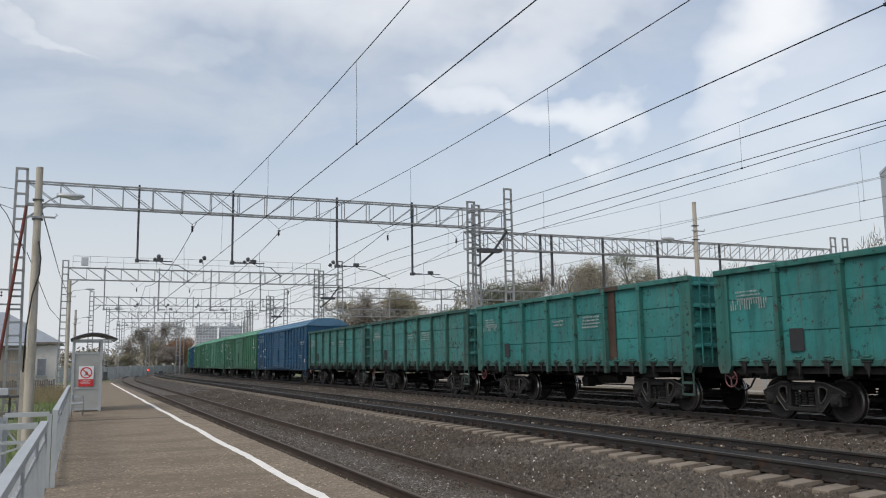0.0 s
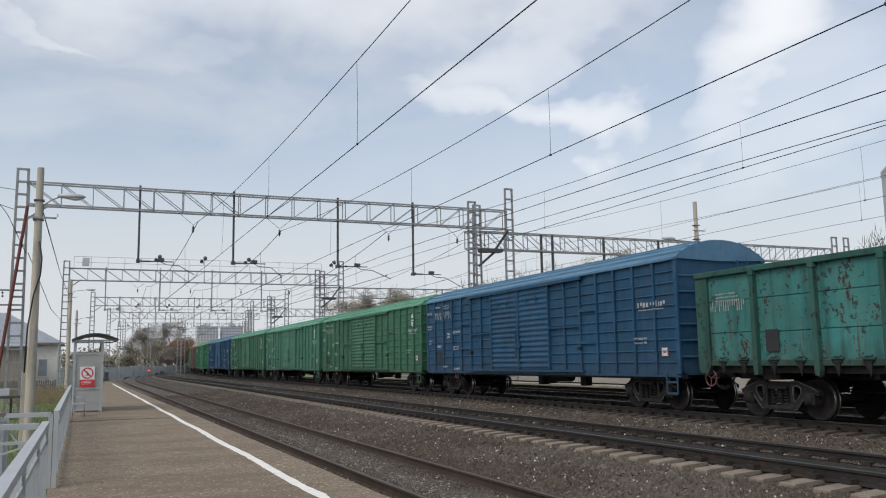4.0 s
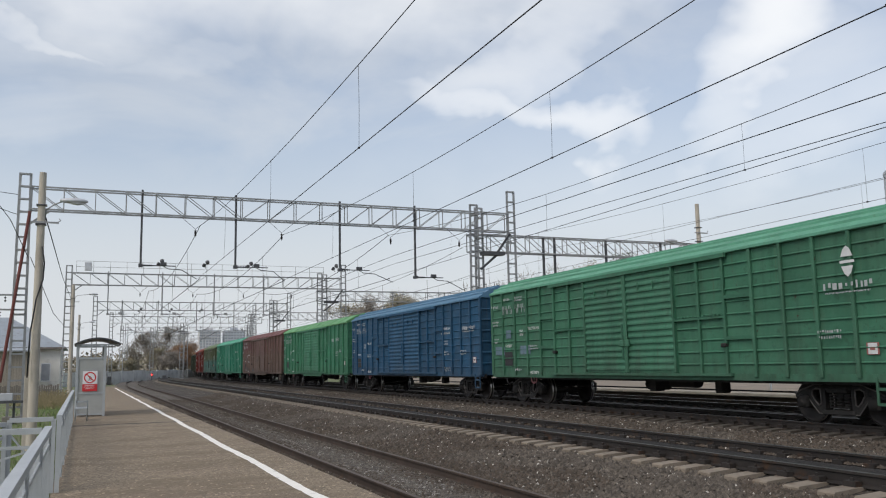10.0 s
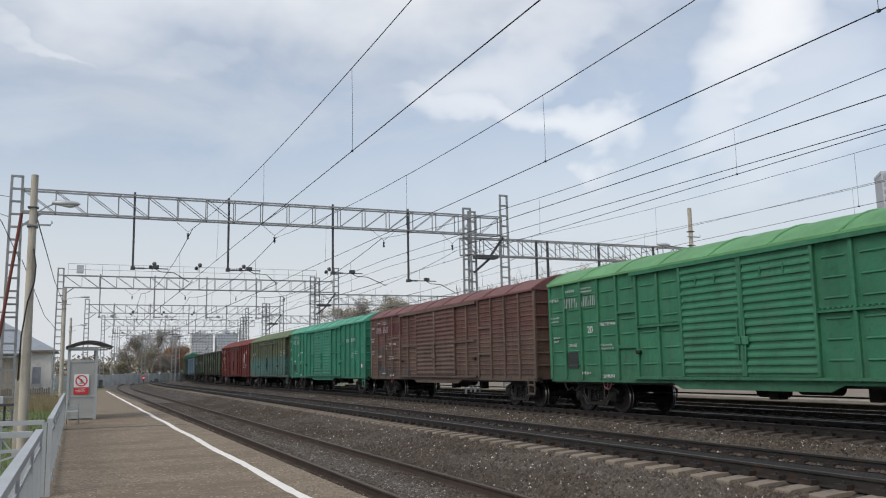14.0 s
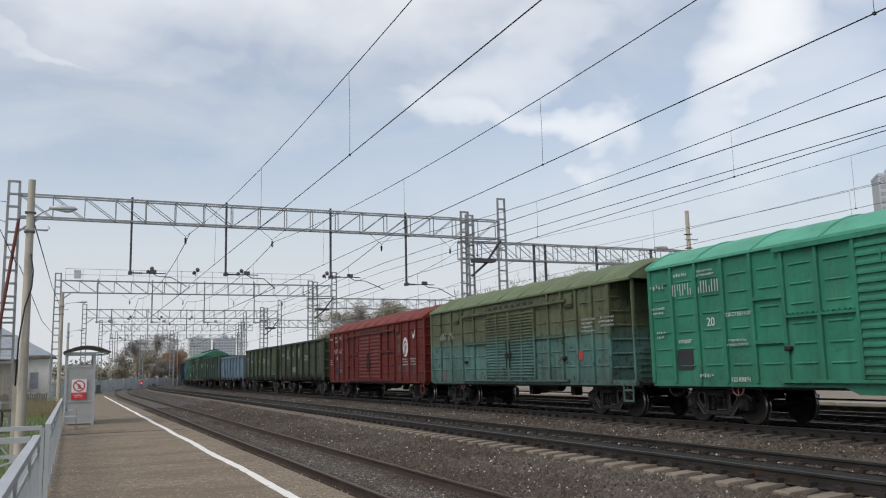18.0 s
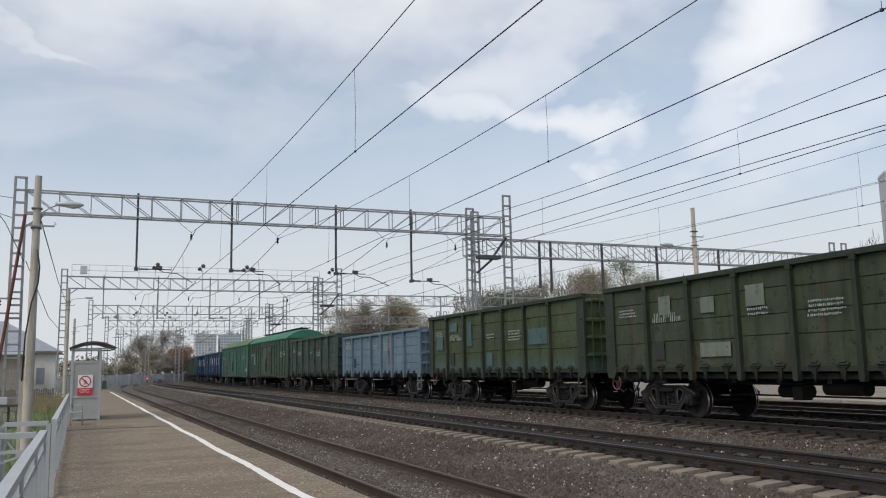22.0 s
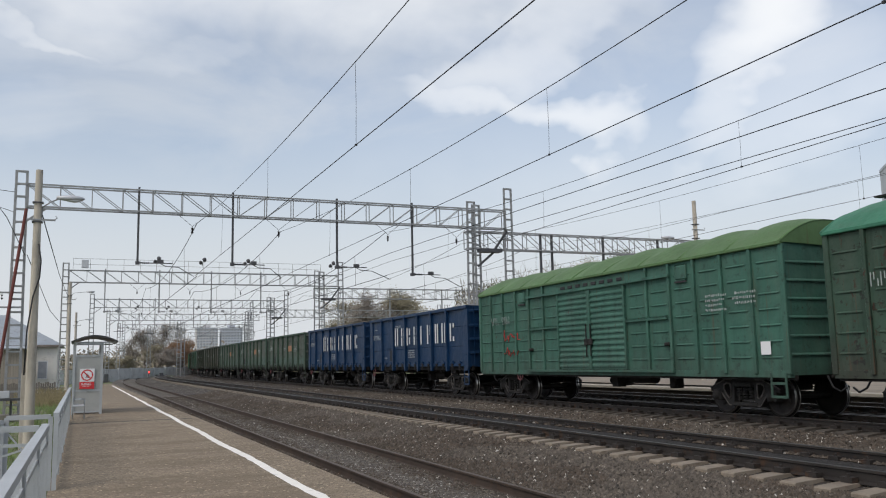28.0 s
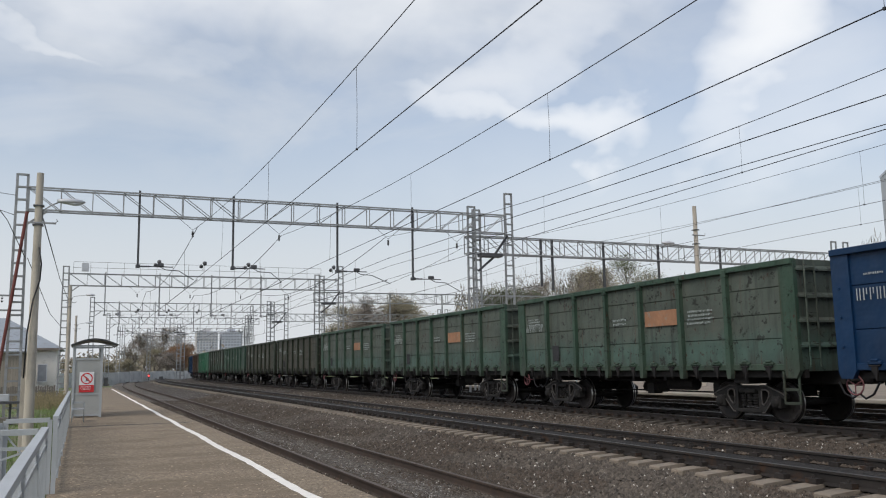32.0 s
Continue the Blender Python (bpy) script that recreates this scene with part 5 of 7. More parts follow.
        word(w, "27", -half + 1.4, 2.25, 0.26, y + 0.07, M_letter)
        for fx, fz, fw, fr, fh in ((0.2, 3.45, 0.5, 1, 0.14), (1.25, 3.5, 0.6, 2, 0.13), (2.15, 3.55, 0.75, 2, 0.07), (0.25, 2.2, 0.5, 3, 0.07), (2.25, 1.6, 0.6, 2, 0.07)):
            fine_print(f, -half + fx, fz, fw, fr, fh, y, int(fx * 40))
        part("chalk_panel", Shape().box(-half + 1.25, -half + 1.75, y + 0.055, y + 0.06, 1.35, 1.8), M_patch, w, "dark inspection panel")
        for px_, pz in ((half - 3.55, 2.95), (half - 3.55, 2.4), (half - 3.5, 1.35), (half - 2.5, 1.3), (half - 1.6, 1.35), (-half + 1.9, 1.75)):
            part("repainted_patch", Shape().box(px_, px_ + 0.62, y + 0.072, y + 0.076, pz, pz + 0.42), P_dullred, w, "dull purple-brown repainted patch")
    if f.v:
        marks_part("stencil_marking", f, M_letter_mid if "old" not in marks else M_letter_old, w, "white stencilled number and small print as bars")
    return w


def recolour(w, swaps):
    """Gives a copied wagon its own coats of paint."""
    for o in w.children_recursive:
        if o.type == "MESH" and o.material_slots and o.material_slots[0].material in swaps:
            m = swaps[o.material_slots[0].material]
            o.material_slots[0].link = "OBJECT"
            o.material_slots[0].material = m


TEAL = (0.034, 0.205, 0.192)
P_teal = paint("teal wagon paint", TEAL, rust=0.75, grime=0.7)
P_trim = paint("green post paint", (0.045, 0.085, 0.058), rust=0.6, grime=0.7)
P_trim_d = paint("dark teal post paint", (0.028, 0.10, 0.082), rust=0.6, grime=0.7)
P_trim_m = paint("dull teal post paint", (0.034, 0.155, 0.132), rust=0.7, grime=0.8)
P_teal_b = paint("faded teal wagon paint", (0.047, 0.205, 0.188), rust=1.1, grime=0.8)
P_teal_c = paint("grey-green wagon paint", (0.090, 0.108, 0.088), (0.072, 0.118, 0.096), 1.95, rust=0.85, grime=0.8)
P_olive = paint("olive wagon paint", (0.046, 0.060, 0.031), rust=0.7, grime=0.8)
P_olive_two = paint("olive paint over teal", (0.055, 0.074, 0.031), (0.055, 0.105, 0.098), 1.55, rust=0.8, grime=0.6)
P_brownish = paint("sooty brown-green paint", (0.06, 0.06, 0.045), rust=0.9, grime=1.0)
P_lightblue = paint("pale blue-grey wagon paint", (0.135, 0.20, 0.25), rust=0.55, grime=0.35)
P_darkgreen = paint("dark grey-green wagon paint", (0.036, 0.066, 0.052), rust=0.6, grime=0.9)
P_navy = paint("deep blue wagon paint", (0.002, 0.027, 0.080), rust=0.0, grime=0.05, rough=0.42, fade=0.15, gloss=0.35)
P_blue = paint("blue wagon paint", (0.016, 0.076, 0.150), rust=0.25, grime=0.35)
# Roof coats repeat the side colour, lightened to hold the sky light on top.
P_blueroof = paint("sky-lit blue roof paint", (0.10, 0.215, 0.33), rust=0.3, grime=0.1)
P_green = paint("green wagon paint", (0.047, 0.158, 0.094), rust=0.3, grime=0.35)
P_greenroof = paint("sky-lit green roof paint", (0.12, 0.33, 0.22), rust=0.3, grime=0.1)
P_green_b = paint("sea-green wagon paint", (0.060, 0.195, 0.130), rust=0.35, grime=0.35)
P_bright = paint("bright green wagon paint", (0.042, 0.185, 0.10), rust=0.2, grime=0.3)
P_brightroof = paint("sky-lit bright green roof paint", (0.14, 0.34, 0.15), rust=0.1, grime=0.1)
P_brown = paint("red-brown wagon paint", (0.125, 0.058, 0.048), (0.115, 0.072, 0.055), 2.6, rust=0.5, grime=0.6)
P_browntrim = paint("faded brown post paint", (0.15, 0.105, 0.082), rust=0.3, grime=0.4)
P_brownband = paint("dark red band paint", (0.10, 0.024, 0.026), rust=0.1, grime=0.3)
P_bluegrey = paint("blue-grey patch paint", (0.05, 0.06, 0.07), rust=0.2, grime=0.3)
P_brownroof = paint("sky-lit pinkish brown roof paint", (0.19, 0.085, 0.08), rust=0.3, grime=0.1)
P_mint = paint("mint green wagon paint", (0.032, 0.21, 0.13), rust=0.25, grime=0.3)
P_mintroof = paint("sky-lit mint roof paint", (0.10, 0.37, 0.25), rust=0.15, grime=0.1)
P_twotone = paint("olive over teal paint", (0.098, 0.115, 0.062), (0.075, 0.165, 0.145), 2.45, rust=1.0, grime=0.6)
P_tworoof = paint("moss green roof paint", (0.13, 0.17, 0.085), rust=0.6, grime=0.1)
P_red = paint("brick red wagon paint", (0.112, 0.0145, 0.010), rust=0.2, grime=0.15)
P_redroof = paint("sky-lit red roof paint", (0.185, 0.028, 0.018), rust=0.3, grime=0.1)
P_dullred = paint("dull purple-brown paint", (0.105, 0.055, 0.055), rust=0.2, grime=0.4)
P_soot = paint("sooty post paint", (0.026, 0.036, 0.022), rust=0.5, grime=0.3)
P_greypatch = paint("grey-green patch paint", (0.17, 0.20, 0.16), rust=0.3, grime=0.5)
P_bluepatch = paint("pale teal patch paint", (0.065, 0.125, 0.125), rust=0.3, grime=0.6)
P_moss = paint("mid green wagon paint", (0.050, 0.135, 0.100), rust=0.5, grime=0.45)
P_mossroof = paint("leaf green roof paint", (0.095, 0.175, 0.07), rust=0.5, grime=0.1)
P_moss_d = paint("patched dark green paint", (0.042, 0.082, 0.056), rust=0.9, grime=0.75)
P_tealroof = paint("dark teal roof paint", (0.05, 0.19, 0.115), rust=0.4, grime=0.2)
P_orangerust = paint("orange rust", (0.20, 0.105, 0.05), rust=0.4, grime=0.3)
P_rustred = paint("rust red wagon paint", (0.075, 0.045, 0.03), rust=0.9, grime=0.8)

GAPS = (3.12, 17.04, 30.81, 44.68, 58.55, 77.0, 95.8, 114.75, 133.55, 152.5, 171.47, 190.4, 209.5, 224.85, 241.78, 256.0, 269.95, 284.1, 297.95, 314.8, 331.85, 345.92, 359.85, 373.82, 387.82, 401.72, 415.62, 429.52, 443.42, 457.42, 471.32, 485.22, 499.22, 513.22)


def couple(i, w, base):
    """Puts a wagon between its two couplings."""
    TRAIN.append((w, (GAPS[i] + GAPS[i + 1]) / 2, base))


# the first gondolas, teal
g_teal = gondola("teal steel open wagon with chipped and rusted panels", P_teal, 3.56, trim=P_trim_m)
couple(0, g_teal, 8.65)
for i, coat, text in ((1, P_teal, "teal steel open wagon with a rust-brown stained panel"), (2, P_teal_b, "faded teal steel open wagon with rusty streaks"), (3, P_teal_b, "faded teal steel open wagon with a dented side")):
    c = tagged(copy_thing(g_teal, Matrix()), text)
    recolour(c, {P_teal: coat})
    if coat is P_teal_b:
        for o in c.children:
            if o.name.split(".")[0] in ("post", "corner_post", "top_chord", "bottom_sill"):
                o.material_slots[0].link = "OBJECT"
                o.material_slots[0].material = P_trim_d
    couple(i, c, 8.65)
    if i == 1:
        part("rust_patch", Shape().box(2.66, 3.05, -1.537, -1.533, 1.4, 3.42).box(2.35, 3.3, -1.616, -1.610, 3.43, 3.55), P_rustred, c, "rust-brown strip on the side")

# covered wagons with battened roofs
b_green = boxcar("green ribbed covered wagon with a sky-lit light green roof", P_green, P_greenroof, 17.8, ribs=9, marks=("number", "logo"), inset=0.01, deep=0.034)
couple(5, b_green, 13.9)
for i, coat, roof, text in ((4, P_blue, P_blueroof, "blue ribbed covered wagon with a sky-lit light blue roof"), (6, P_green_b, P_greenroof, "sea-green ribbed covered wagon with rust spots on its door"), (7, P_green, P_greenroof, "green ribbed covered wagon with an emblem near its end"),
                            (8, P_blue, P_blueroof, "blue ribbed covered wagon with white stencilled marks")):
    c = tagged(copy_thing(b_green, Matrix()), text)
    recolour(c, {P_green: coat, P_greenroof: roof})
    if coat is P_blue:
        for o in list(c.children):
            if o.name.startswith("emblem"):
                bpy.data.objects.remove(o)
    couple(i, c, 13.9)
    if i == 8:
        word(c, "АРЕНДОВАН", 5.0, 2.93, 0.14, -1.530, M_letter)
        note = fine_print(fine_print(fine_print(Shape(), 4.85, 2.74, 1.0, 1, 0.09, -1.53, 91), 4.95, 2.40, 0.65, 2, 0.065, -1.53, 92), 4.95, 1.95, 0.8, 2, 0.065, -1.53, 93)
        marks_part("lease_print", line_of_marks(note, 4.95, 1.14, 8, 0.085, 0.17, -1.53, 0.3), M_letter_mid, c, "white small print as bars")
    if i == 6:
        part("rust_spot", Shape().prism([(0.25, 1.72), (0.33, 1.83), (0.45, 1.78), (0.48, 1.62), (0.3, 1.58)], -1.60, -1.586), P_rustred, c, "rust patch on the door")
        part("rust_spot", Shape().prism([(-1.5, 1.66), (-1.42, 1.74), (-1.15, 1.72), (-1.12, 1.62), (-1.4, 1.6)], -1.60, -1.586), P_rustred, c, "rust patch on the door")
b_bright = boxcar("bright green covered wagon with a smooth sky-lit green roof", P_bright, P_brightroof, 17.9, marks=("number", "name"), puffed=True)
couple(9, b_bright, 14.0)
for i, coat, roof, text in ((11, P_mint, P_mintroof, "mint green covered wagon with a sky-lit pale roof"),):
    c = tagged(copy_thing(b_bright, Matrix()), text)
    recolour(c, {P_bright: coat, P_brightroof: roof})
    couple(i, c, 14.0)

b_brown = boxcar("weathered red-brown covered wagon with close ribs and a sky-lit pinkish roof", P_brown, P_brownroof, 17.9, bays=6, ribs=17, marks=("number",), trim=P_browntrim, puffed=True, inset=0.0, deep=0.024)
couple(10, b_brown, 14.0)
part("number_band", Shape().box(-7.75, -4.3, -1.531, -1.527, 3.12, 3.68), P_brownband, b_brown, "dark red band behind the number")
for x, z, a, h in ((-7.2, 2.15, 0.5, 0.35), (-7.35, 1.08, 1.0, 0.42), (-5.9, 1.08, 0.5, 0.35), (-3.9, 1.08, 0.8, 0.28)):
    part("repainted_patch", Shape().box(x, x + a, -1.531, -1.527, z, z + h), P_bluegrey, b_brown, "dull blue-grey repainted patch")

# older covered wagons with puffed roofs
couple(12, boxcar("old covered wagon, olive paint worn over teal, moss green roof", P_twotone, P_tworoof, 14.9, 3.95, 4.5, 5, 5, True, ("old",), door=1.9, porch=1.15, slats=22), 11.0)
couple(13, boxcar("brick red covered wagon with a red ribbed roof", P_red, P_redroof, 15.7, 3.86, 4.4, 6, 6, True, ("emblem",), door=1.9, slats=12), 12.0)
couple(18, boxcar("patched dark green covered wagon with a dark teal roof", P_moss_d, P_tealroof, 15.6, 3.95, 4.5, 6, 6, True, ("old",), door=1.9, slats=14), 11.7)
couple(19, boxcar("mid green covered wagon with a leaf green puffed roof", P_moss, P_mossroof, 15.9, 3.95, 4.5, 6, 7, True, ("old",), door=1.9, slats=14), 12.0)

# the later gondolas
g_olive = gondola("olive green open wagon with sooty lower edge", P_olive, 3.70, "mid", trim=P_soot, seams=(0.3, 0.52, 0.75))
couple(14, g_olive, 8.65)
for i, coat, text in ((15, P_olive_two, "open wagon in olive paint with teal patches below"), (17, P_darkgreen, "dark grey-green open wagon with rusty streaks"), (25, P_brownish, "sooty brown-green open wagon"), (26, P_brownish, "sooty dark open wagon"),
                      (27, P_moss_d, "dark green steel open wagon"), (28, P_teal_c, "grey-green open wagon with sooty lower edge"), (29, P_green, "green steel open wagon with dirty posts"), (30, P_rustred, "rust red open wagon"), (31, P_navy, "deep blue open wagon far down the train"), (32, P_olive, "olive green open wagon at the tail")):
    c = tagged(copy_thing(g_olive, Matrix()), text)
    recolour(c, {P_olive: coat, P_soot: coat if i in (17, 27, 29, 30, 31) else P_soot})
    couple(i, c, 8.65)
g_pale = gondola("pale blue-grey open wagon with rust streaks", P_lightblue, 3.36, seams=(0.2, 0.4, 0.6, 0.8))
couple(16, g_pale, 8.65)
streak = Shape()
drip = random.Random(16)
for k in range(9):
    x, top = 1.75 + drip.uniform(0, 0.3), drip.uniform(2.2, 3.2)
    a, b = drip.uniform(0.03, 0.09), drip.uniform(0.25, 0.9)
    streak.prism([(x - a, top), (x + a, top + 0.05), (x + a * 0.8, top - b * 0.5), (x + a * 0.2, max(1.4, top - b)), (x - a * 0.7, top - b * 0.6)], -1.506, -1.5015 - 0.0003 * k)
marks_part("rust_streak", streak, P_orangerust, g_pale, "orange rust run down the side")
g_navy = gondola("deep blue open wagon with large white stencilled blocks", P_navy, 3.72, "blue")
couple(20, g_navy, 8.65)
couple(21, copy_thing(g_navy, Matrix()), 8.65)
g_grey = gondola("grey-green open wagon with a faded orange board", P_teal_c, 3.70, "orange", trim=P_trim, seams=(0.27, 0.5, 0.75))
couple(22, g_grey, 8.65)
couple(23, copy_thing(g_grey, Matrix()), 8.65)
couple(24, copy_thing(g_grey, Matrix()), 8.65)
spray = next(w for w, s, _ in TRAIN if abs(s - (GAPS[19] + GAPS[20]) / 2) < 0.1)
scrawl = random.Random(19)
for z, n in ((2.3, 22), (1.72, 16)):
    pts = [(-5.95 + 1.35 * (k / n) + scrawl.uniform(-0.1, 0.1), -1.534, z + scrawl.uniform(-0.26, 0.26) * (1 - 0.4 * k / n)) for k in range(n)]
    part("spray_mark", Shape().path(pts, 0.017, 4), M_redlabel, spray, "red spray-paint scrawl")
part("white_plate", Shape().box(7.15, 7.45, -1.55, -1.542, 1.45, 1.75), M_signwhite, spray, "small white plate")
dark = next(w for w, s, _ in TRAIN if abs(s - (GAPS[18] + GAPS[19]) / 2) < 0.1)
part("repainted_panel", Shape().box(-5.9, -5.0, -1.552, -1.545, 2.05, 2.75), P_lightblue, dark, "pale blue repainted panel")
for x in (-6.6, -4.0, -1.4, 1.4, 4.0, 6.6):
    part("walkway_bracket", Shape().bar((x, -0.35, 4.48), (x, -0.35, 4.72), 0.04).bar((x, 0.35, 4.48), (x, 0.35, 4.72), 0.04).bar((x, -0.35, 4.72), (x, 0.35, 4.72), 0.04), M_under, dark)
for y in (-0.3, 0.0, 0.3):
    part("walkway_plank", Shape().box(-7.4, 7.4, y - 0.1, y + 0.1, 4.742, 4.775), M_under, dark, "dark roof walkway plank")
part("rust_door_patch", Shape().box(0.5, 1.4, -1.612, -1.606, 1.5, 3.1), P_rustred, dark, "rust-brown patch on the door")
flag = next(w for w, s, _ in TRAIN if abs(s - (GAPS[17] + GAPS[18]) / 2) < 0.1)
part("emblem", Shape().prism([(1.42, 2.62), (1.78, 2.7), (1.86, 3.0), (1.6, 3.04), (1.5, 2.9)], -1.542, -1.536), P_red, flag, "red slanted company emblem")
olives = [w for w, s, _ in TRAIN if abs(s - (GAPS[14] + GAPS[15]) / 2) < 0.1 or abs(s - (GAPS[15] + GAPS[16]) / 2) < 0.1]
for w, coat, spots in ((olives[0], P_greypatch, ((-3.9, 2.75, 0.5, 0.5), (-2.2, 2.7, 0.5, 0.4), (-2.3, 1.6, 1.1, 0.35), (-0.6, 2.75, 0.6, 0.5))), (olives[1], P_bluepatch, ((-5.6, 2.2, 0.7, 0.6), (-4.2, 2.95, 0.8, 0.35), (-2.4, 2.3, 0.45, 0.95), (-0.6, 1.5, 0.5, 0.5), (2.8, 2.2, 1.35, 0.55)))):
    for x, z, a, b in spots:
        part("repainted_patch", Shape().box(x, x + a, -1.5445, -1.540, z, z + b), coat, w, "pale repainted patch")
for w, s, _ in TRAIN:
    if abs(s - (GAPS[7] + GAPS[8]) / 2) < 0.1:
        for x, z, a in ((-8.6, 1.75, 0.75), (-6.6, 1.75, 0.75), (-7.7, 2.35, 0.4)):
            part("repainted_patch", Shape().box(x, x + a, -1.532, -1.527, z, z + 0.3), P_lightblue, w, "pale blue repainted patch")
WHEELS += [o for w, _, _ in TRAIN for o in w.children_recursive if o.name.split(".")[0] in ("wheel", "tyre", "axle")]

# ---- overhead wires ----
PORTAL_Y = (-8.0, 45.0, 84.0, 119.0, 152.0, 190.0, 236.0)


def overhead(label, off, hang, low, contact, drops, far=5):
    """Messenger wire, contact wire and droppers over one track, span by span."""
    line = thing("overhead_line", label, "overhead wire", "overhead lines of the tracks")
    for a, b in list(zip(PORTAL_Y, PORTAL_Y[1:]))[:far]:
        mid = (a + b) / 2
        sag = lambda y: low + (hang - low) * ((y - mid) / ((b - a) / 2)) ** 2
        zig = lambda y: 0.05 * math.cos(math.pi * (y - a) / (b - a))
        pa, pb = along(a, off), along(b, off)
        at = lambda y, z, o=0.0: (np.interp(y, (a, b), (pa.x, pb.x)) + o, y, z)
        r = (0.0105 if a < 40 else 0.018) * (0.7 if off > 3 else 1.0)
        part("messenger_wire", Shape().path([at(y, sag(y)) for y in np.linspace(a, b, 19)], r, 5), M_wire, line)
        part("contact_wire", Shape().path([at(y, contact, zig(y)) for y in np.linspace(a, b, 5)], r, 5), M_wire, line)
        for y in (drops if a < 0 else np.linspace(a + 6, b - 6, 4)):
            s = Shape().path([at(y, sag(y)), at(y, (sag(y) + contact) / 2, 0.012 + zig(y) / 2), at(y, contact, zig(y))], 0.005 if a < 40 else 0.009, 4)
            s.box(*[q for c in at(y, contact, zig(y)) for q in (c - 0.02, c + 0.02)])
            part("dropper", s, M_wire, line)
    return line


overhead("dark catenary wires over the platform track", NEAR_OFF, 8.85, 7.93, 6.09, (-0.5, 8.0, 16.9, 26.4, 36.0))
overhead("dark catenary wires over the middle track", MID_OFF, 8.6, 7.64, 6.08, (-0.5, 7.5, 16.3, 25.2, 35.0))
overhead("dark catenary wires over the freight track", TRAIN_OFF - 0.35, 8.8, 7.55, 6.32, (0.0, 8.5, 16.7, 27.0, 36.0))
overhead("dark catenary wires over the track beyond the train", FAR_OFF, 8.3, 7.35, 5.80, (8.0, 17.0, 26.2, 36.0), 3)
overhead("thin catenary wires over the last track", 8.9, 8.2, 7.42, 6.10, (9.0, 21.0, 33.0), 2)
for label, x, za, zb, r in (("dark feeder wire above the freight track", 16.1, 6.93, 7.63, 0.014), ("thin feeder wire above the freight track", 16.1, 6.165, 7.155, 0.011), ("thin feeder wire beyond the freight track", 25.4, 7.55, 7.6, 0.008)):
    f = thing("feeder_wire", label, "overhead wire", "feeder wires")
    part("wire", Shape().path([(x, -8 + 53 * k / 6, za + (zb - za) * k / 6) for k in range(7)] + [(x + 0.7, 84.0, zb), (x + 2.6, 119.0, zb)], r, 5), M_wire, f)

# ---- beside the platform ----


def railing(label, a, b, z, height=1.0, cross=False):
    """A welded railing of square tube with bars or crossed braces."""
    a, b = Vector((a[0], a[1], z)), Vector((b[0], b[1], z))
    n = max(1, round((b - a).length / 2.0))
    fence = thing("railing", label, "railing", "platform railings")
    top = Vector((0, 0, height))
    part("handrail", Shape().bar(a + top, b + top, 0.075, 0.06), M_railing, fence)
    part("lower_rail", Shape().bar(a + top * 0.12, b + top * 0.12, 0.04), M_railing, fence)
    part("upper_rail", Shape().bar(a + top * 0.82, b + top * 0.82, 0.035), M_railing, fence)
    for i in range(n + 1):
        p = a.lerp(b, i / n)
        part("post", Shape().bar(p, p + top, 0.06), M_railing, fence)
    for i in range(n):
        p, q = a.lerp(b, i / n), a.lerp(b, (i + 1) / n)
        if cross:
            for u, v in ((0.12, 0.82), (0.82, 0.12)):
                part("brace", Shape().bar(p + top * u, q + top * v, 0.022), M_railing, fence)
        else:
            m = round((q - p).length / 0.13)
            for k in range(1, m):
                c = p.lerp(q, k / m)
                part("baluster", Shape().bar(c + top * 0.12, c + top * 0.82, 0.018), M_railing, fence)
            for k in range(m):
                c, d = p.lerp(q, (k + 0.5) / m), p.lerp(q, (k + 1) / m)
                if k % 2 == 0:
                    part("zigzag", Shape().bar(c + top * 0.82, d + top, 0.016), M_railing, fence)
    return fence


railing("grey painted steel railing along the platform edge", (-0.36, 2.6), (-0.33, 10.6), PLATFORM_Z, 1.02)
railing("grey painted steel railing along the back of the platform", (-0.28, 13.1), (-0.27, 30.2), PLATFORM_Z, 1.02)
railing("grey crossed-brace railing beside the platform steps", (-2.6, 10.75), (-0.40, 10.65), PLATFORM_Z, 1.0, True)
railing("grey crossed-brace railing beyond the platform steps", (-0.9, 13.15), (-0.35, 13.1), PLATFORM_Z, 1.0, True)
railing("grey railing going down beside the steps", (-2.9, 11.9), (-0.95, 13.1), PLATFORM_Z - 0.05, 1.0, True)
stair = thing("platform_steps", "worn concrete steps down from the platform", "steps", kind="structure")
for i in range(4):
    part("tread", Shape().box(-0.36 - 0.32 * (i + 1), -0.36 - 0.32 * i, 10.75, 13.0, -1.0, PLATFORM_Z - 0.17 * (i + 1), 0.015), M_edge, stair)

# shelter
SY = 33.8
shelter = thing("platform_shelter", "grey steel platform shelter with a dark arched roof", "shelter")
for x in (-0.2, 0.74):
    for y in (SY, SY + 3.0):
        part("post", Shape().box(x - 0.045, x + 0.045, y - 0.045, y + 0.045, PLATFORM_Z, 2.42), M_shelter, shelter)
for z in (2.34, 1.92, 0.66, -0.10):
    part("cross_rail", Shape().box(-0.17, 0.72, SY - 0.03, SY + 0.03, z - 0.035, z + 0.035), M_shelter, shelter)
M_mesh = surface("grey perforated sheet", (0.40, 0.405, 0.385), 0.6, 0.2, vary=0.08, scale=1.2, fine=60, stain=(0.32, 0.325, 0.31), stain_at=(0.5, 0.8))
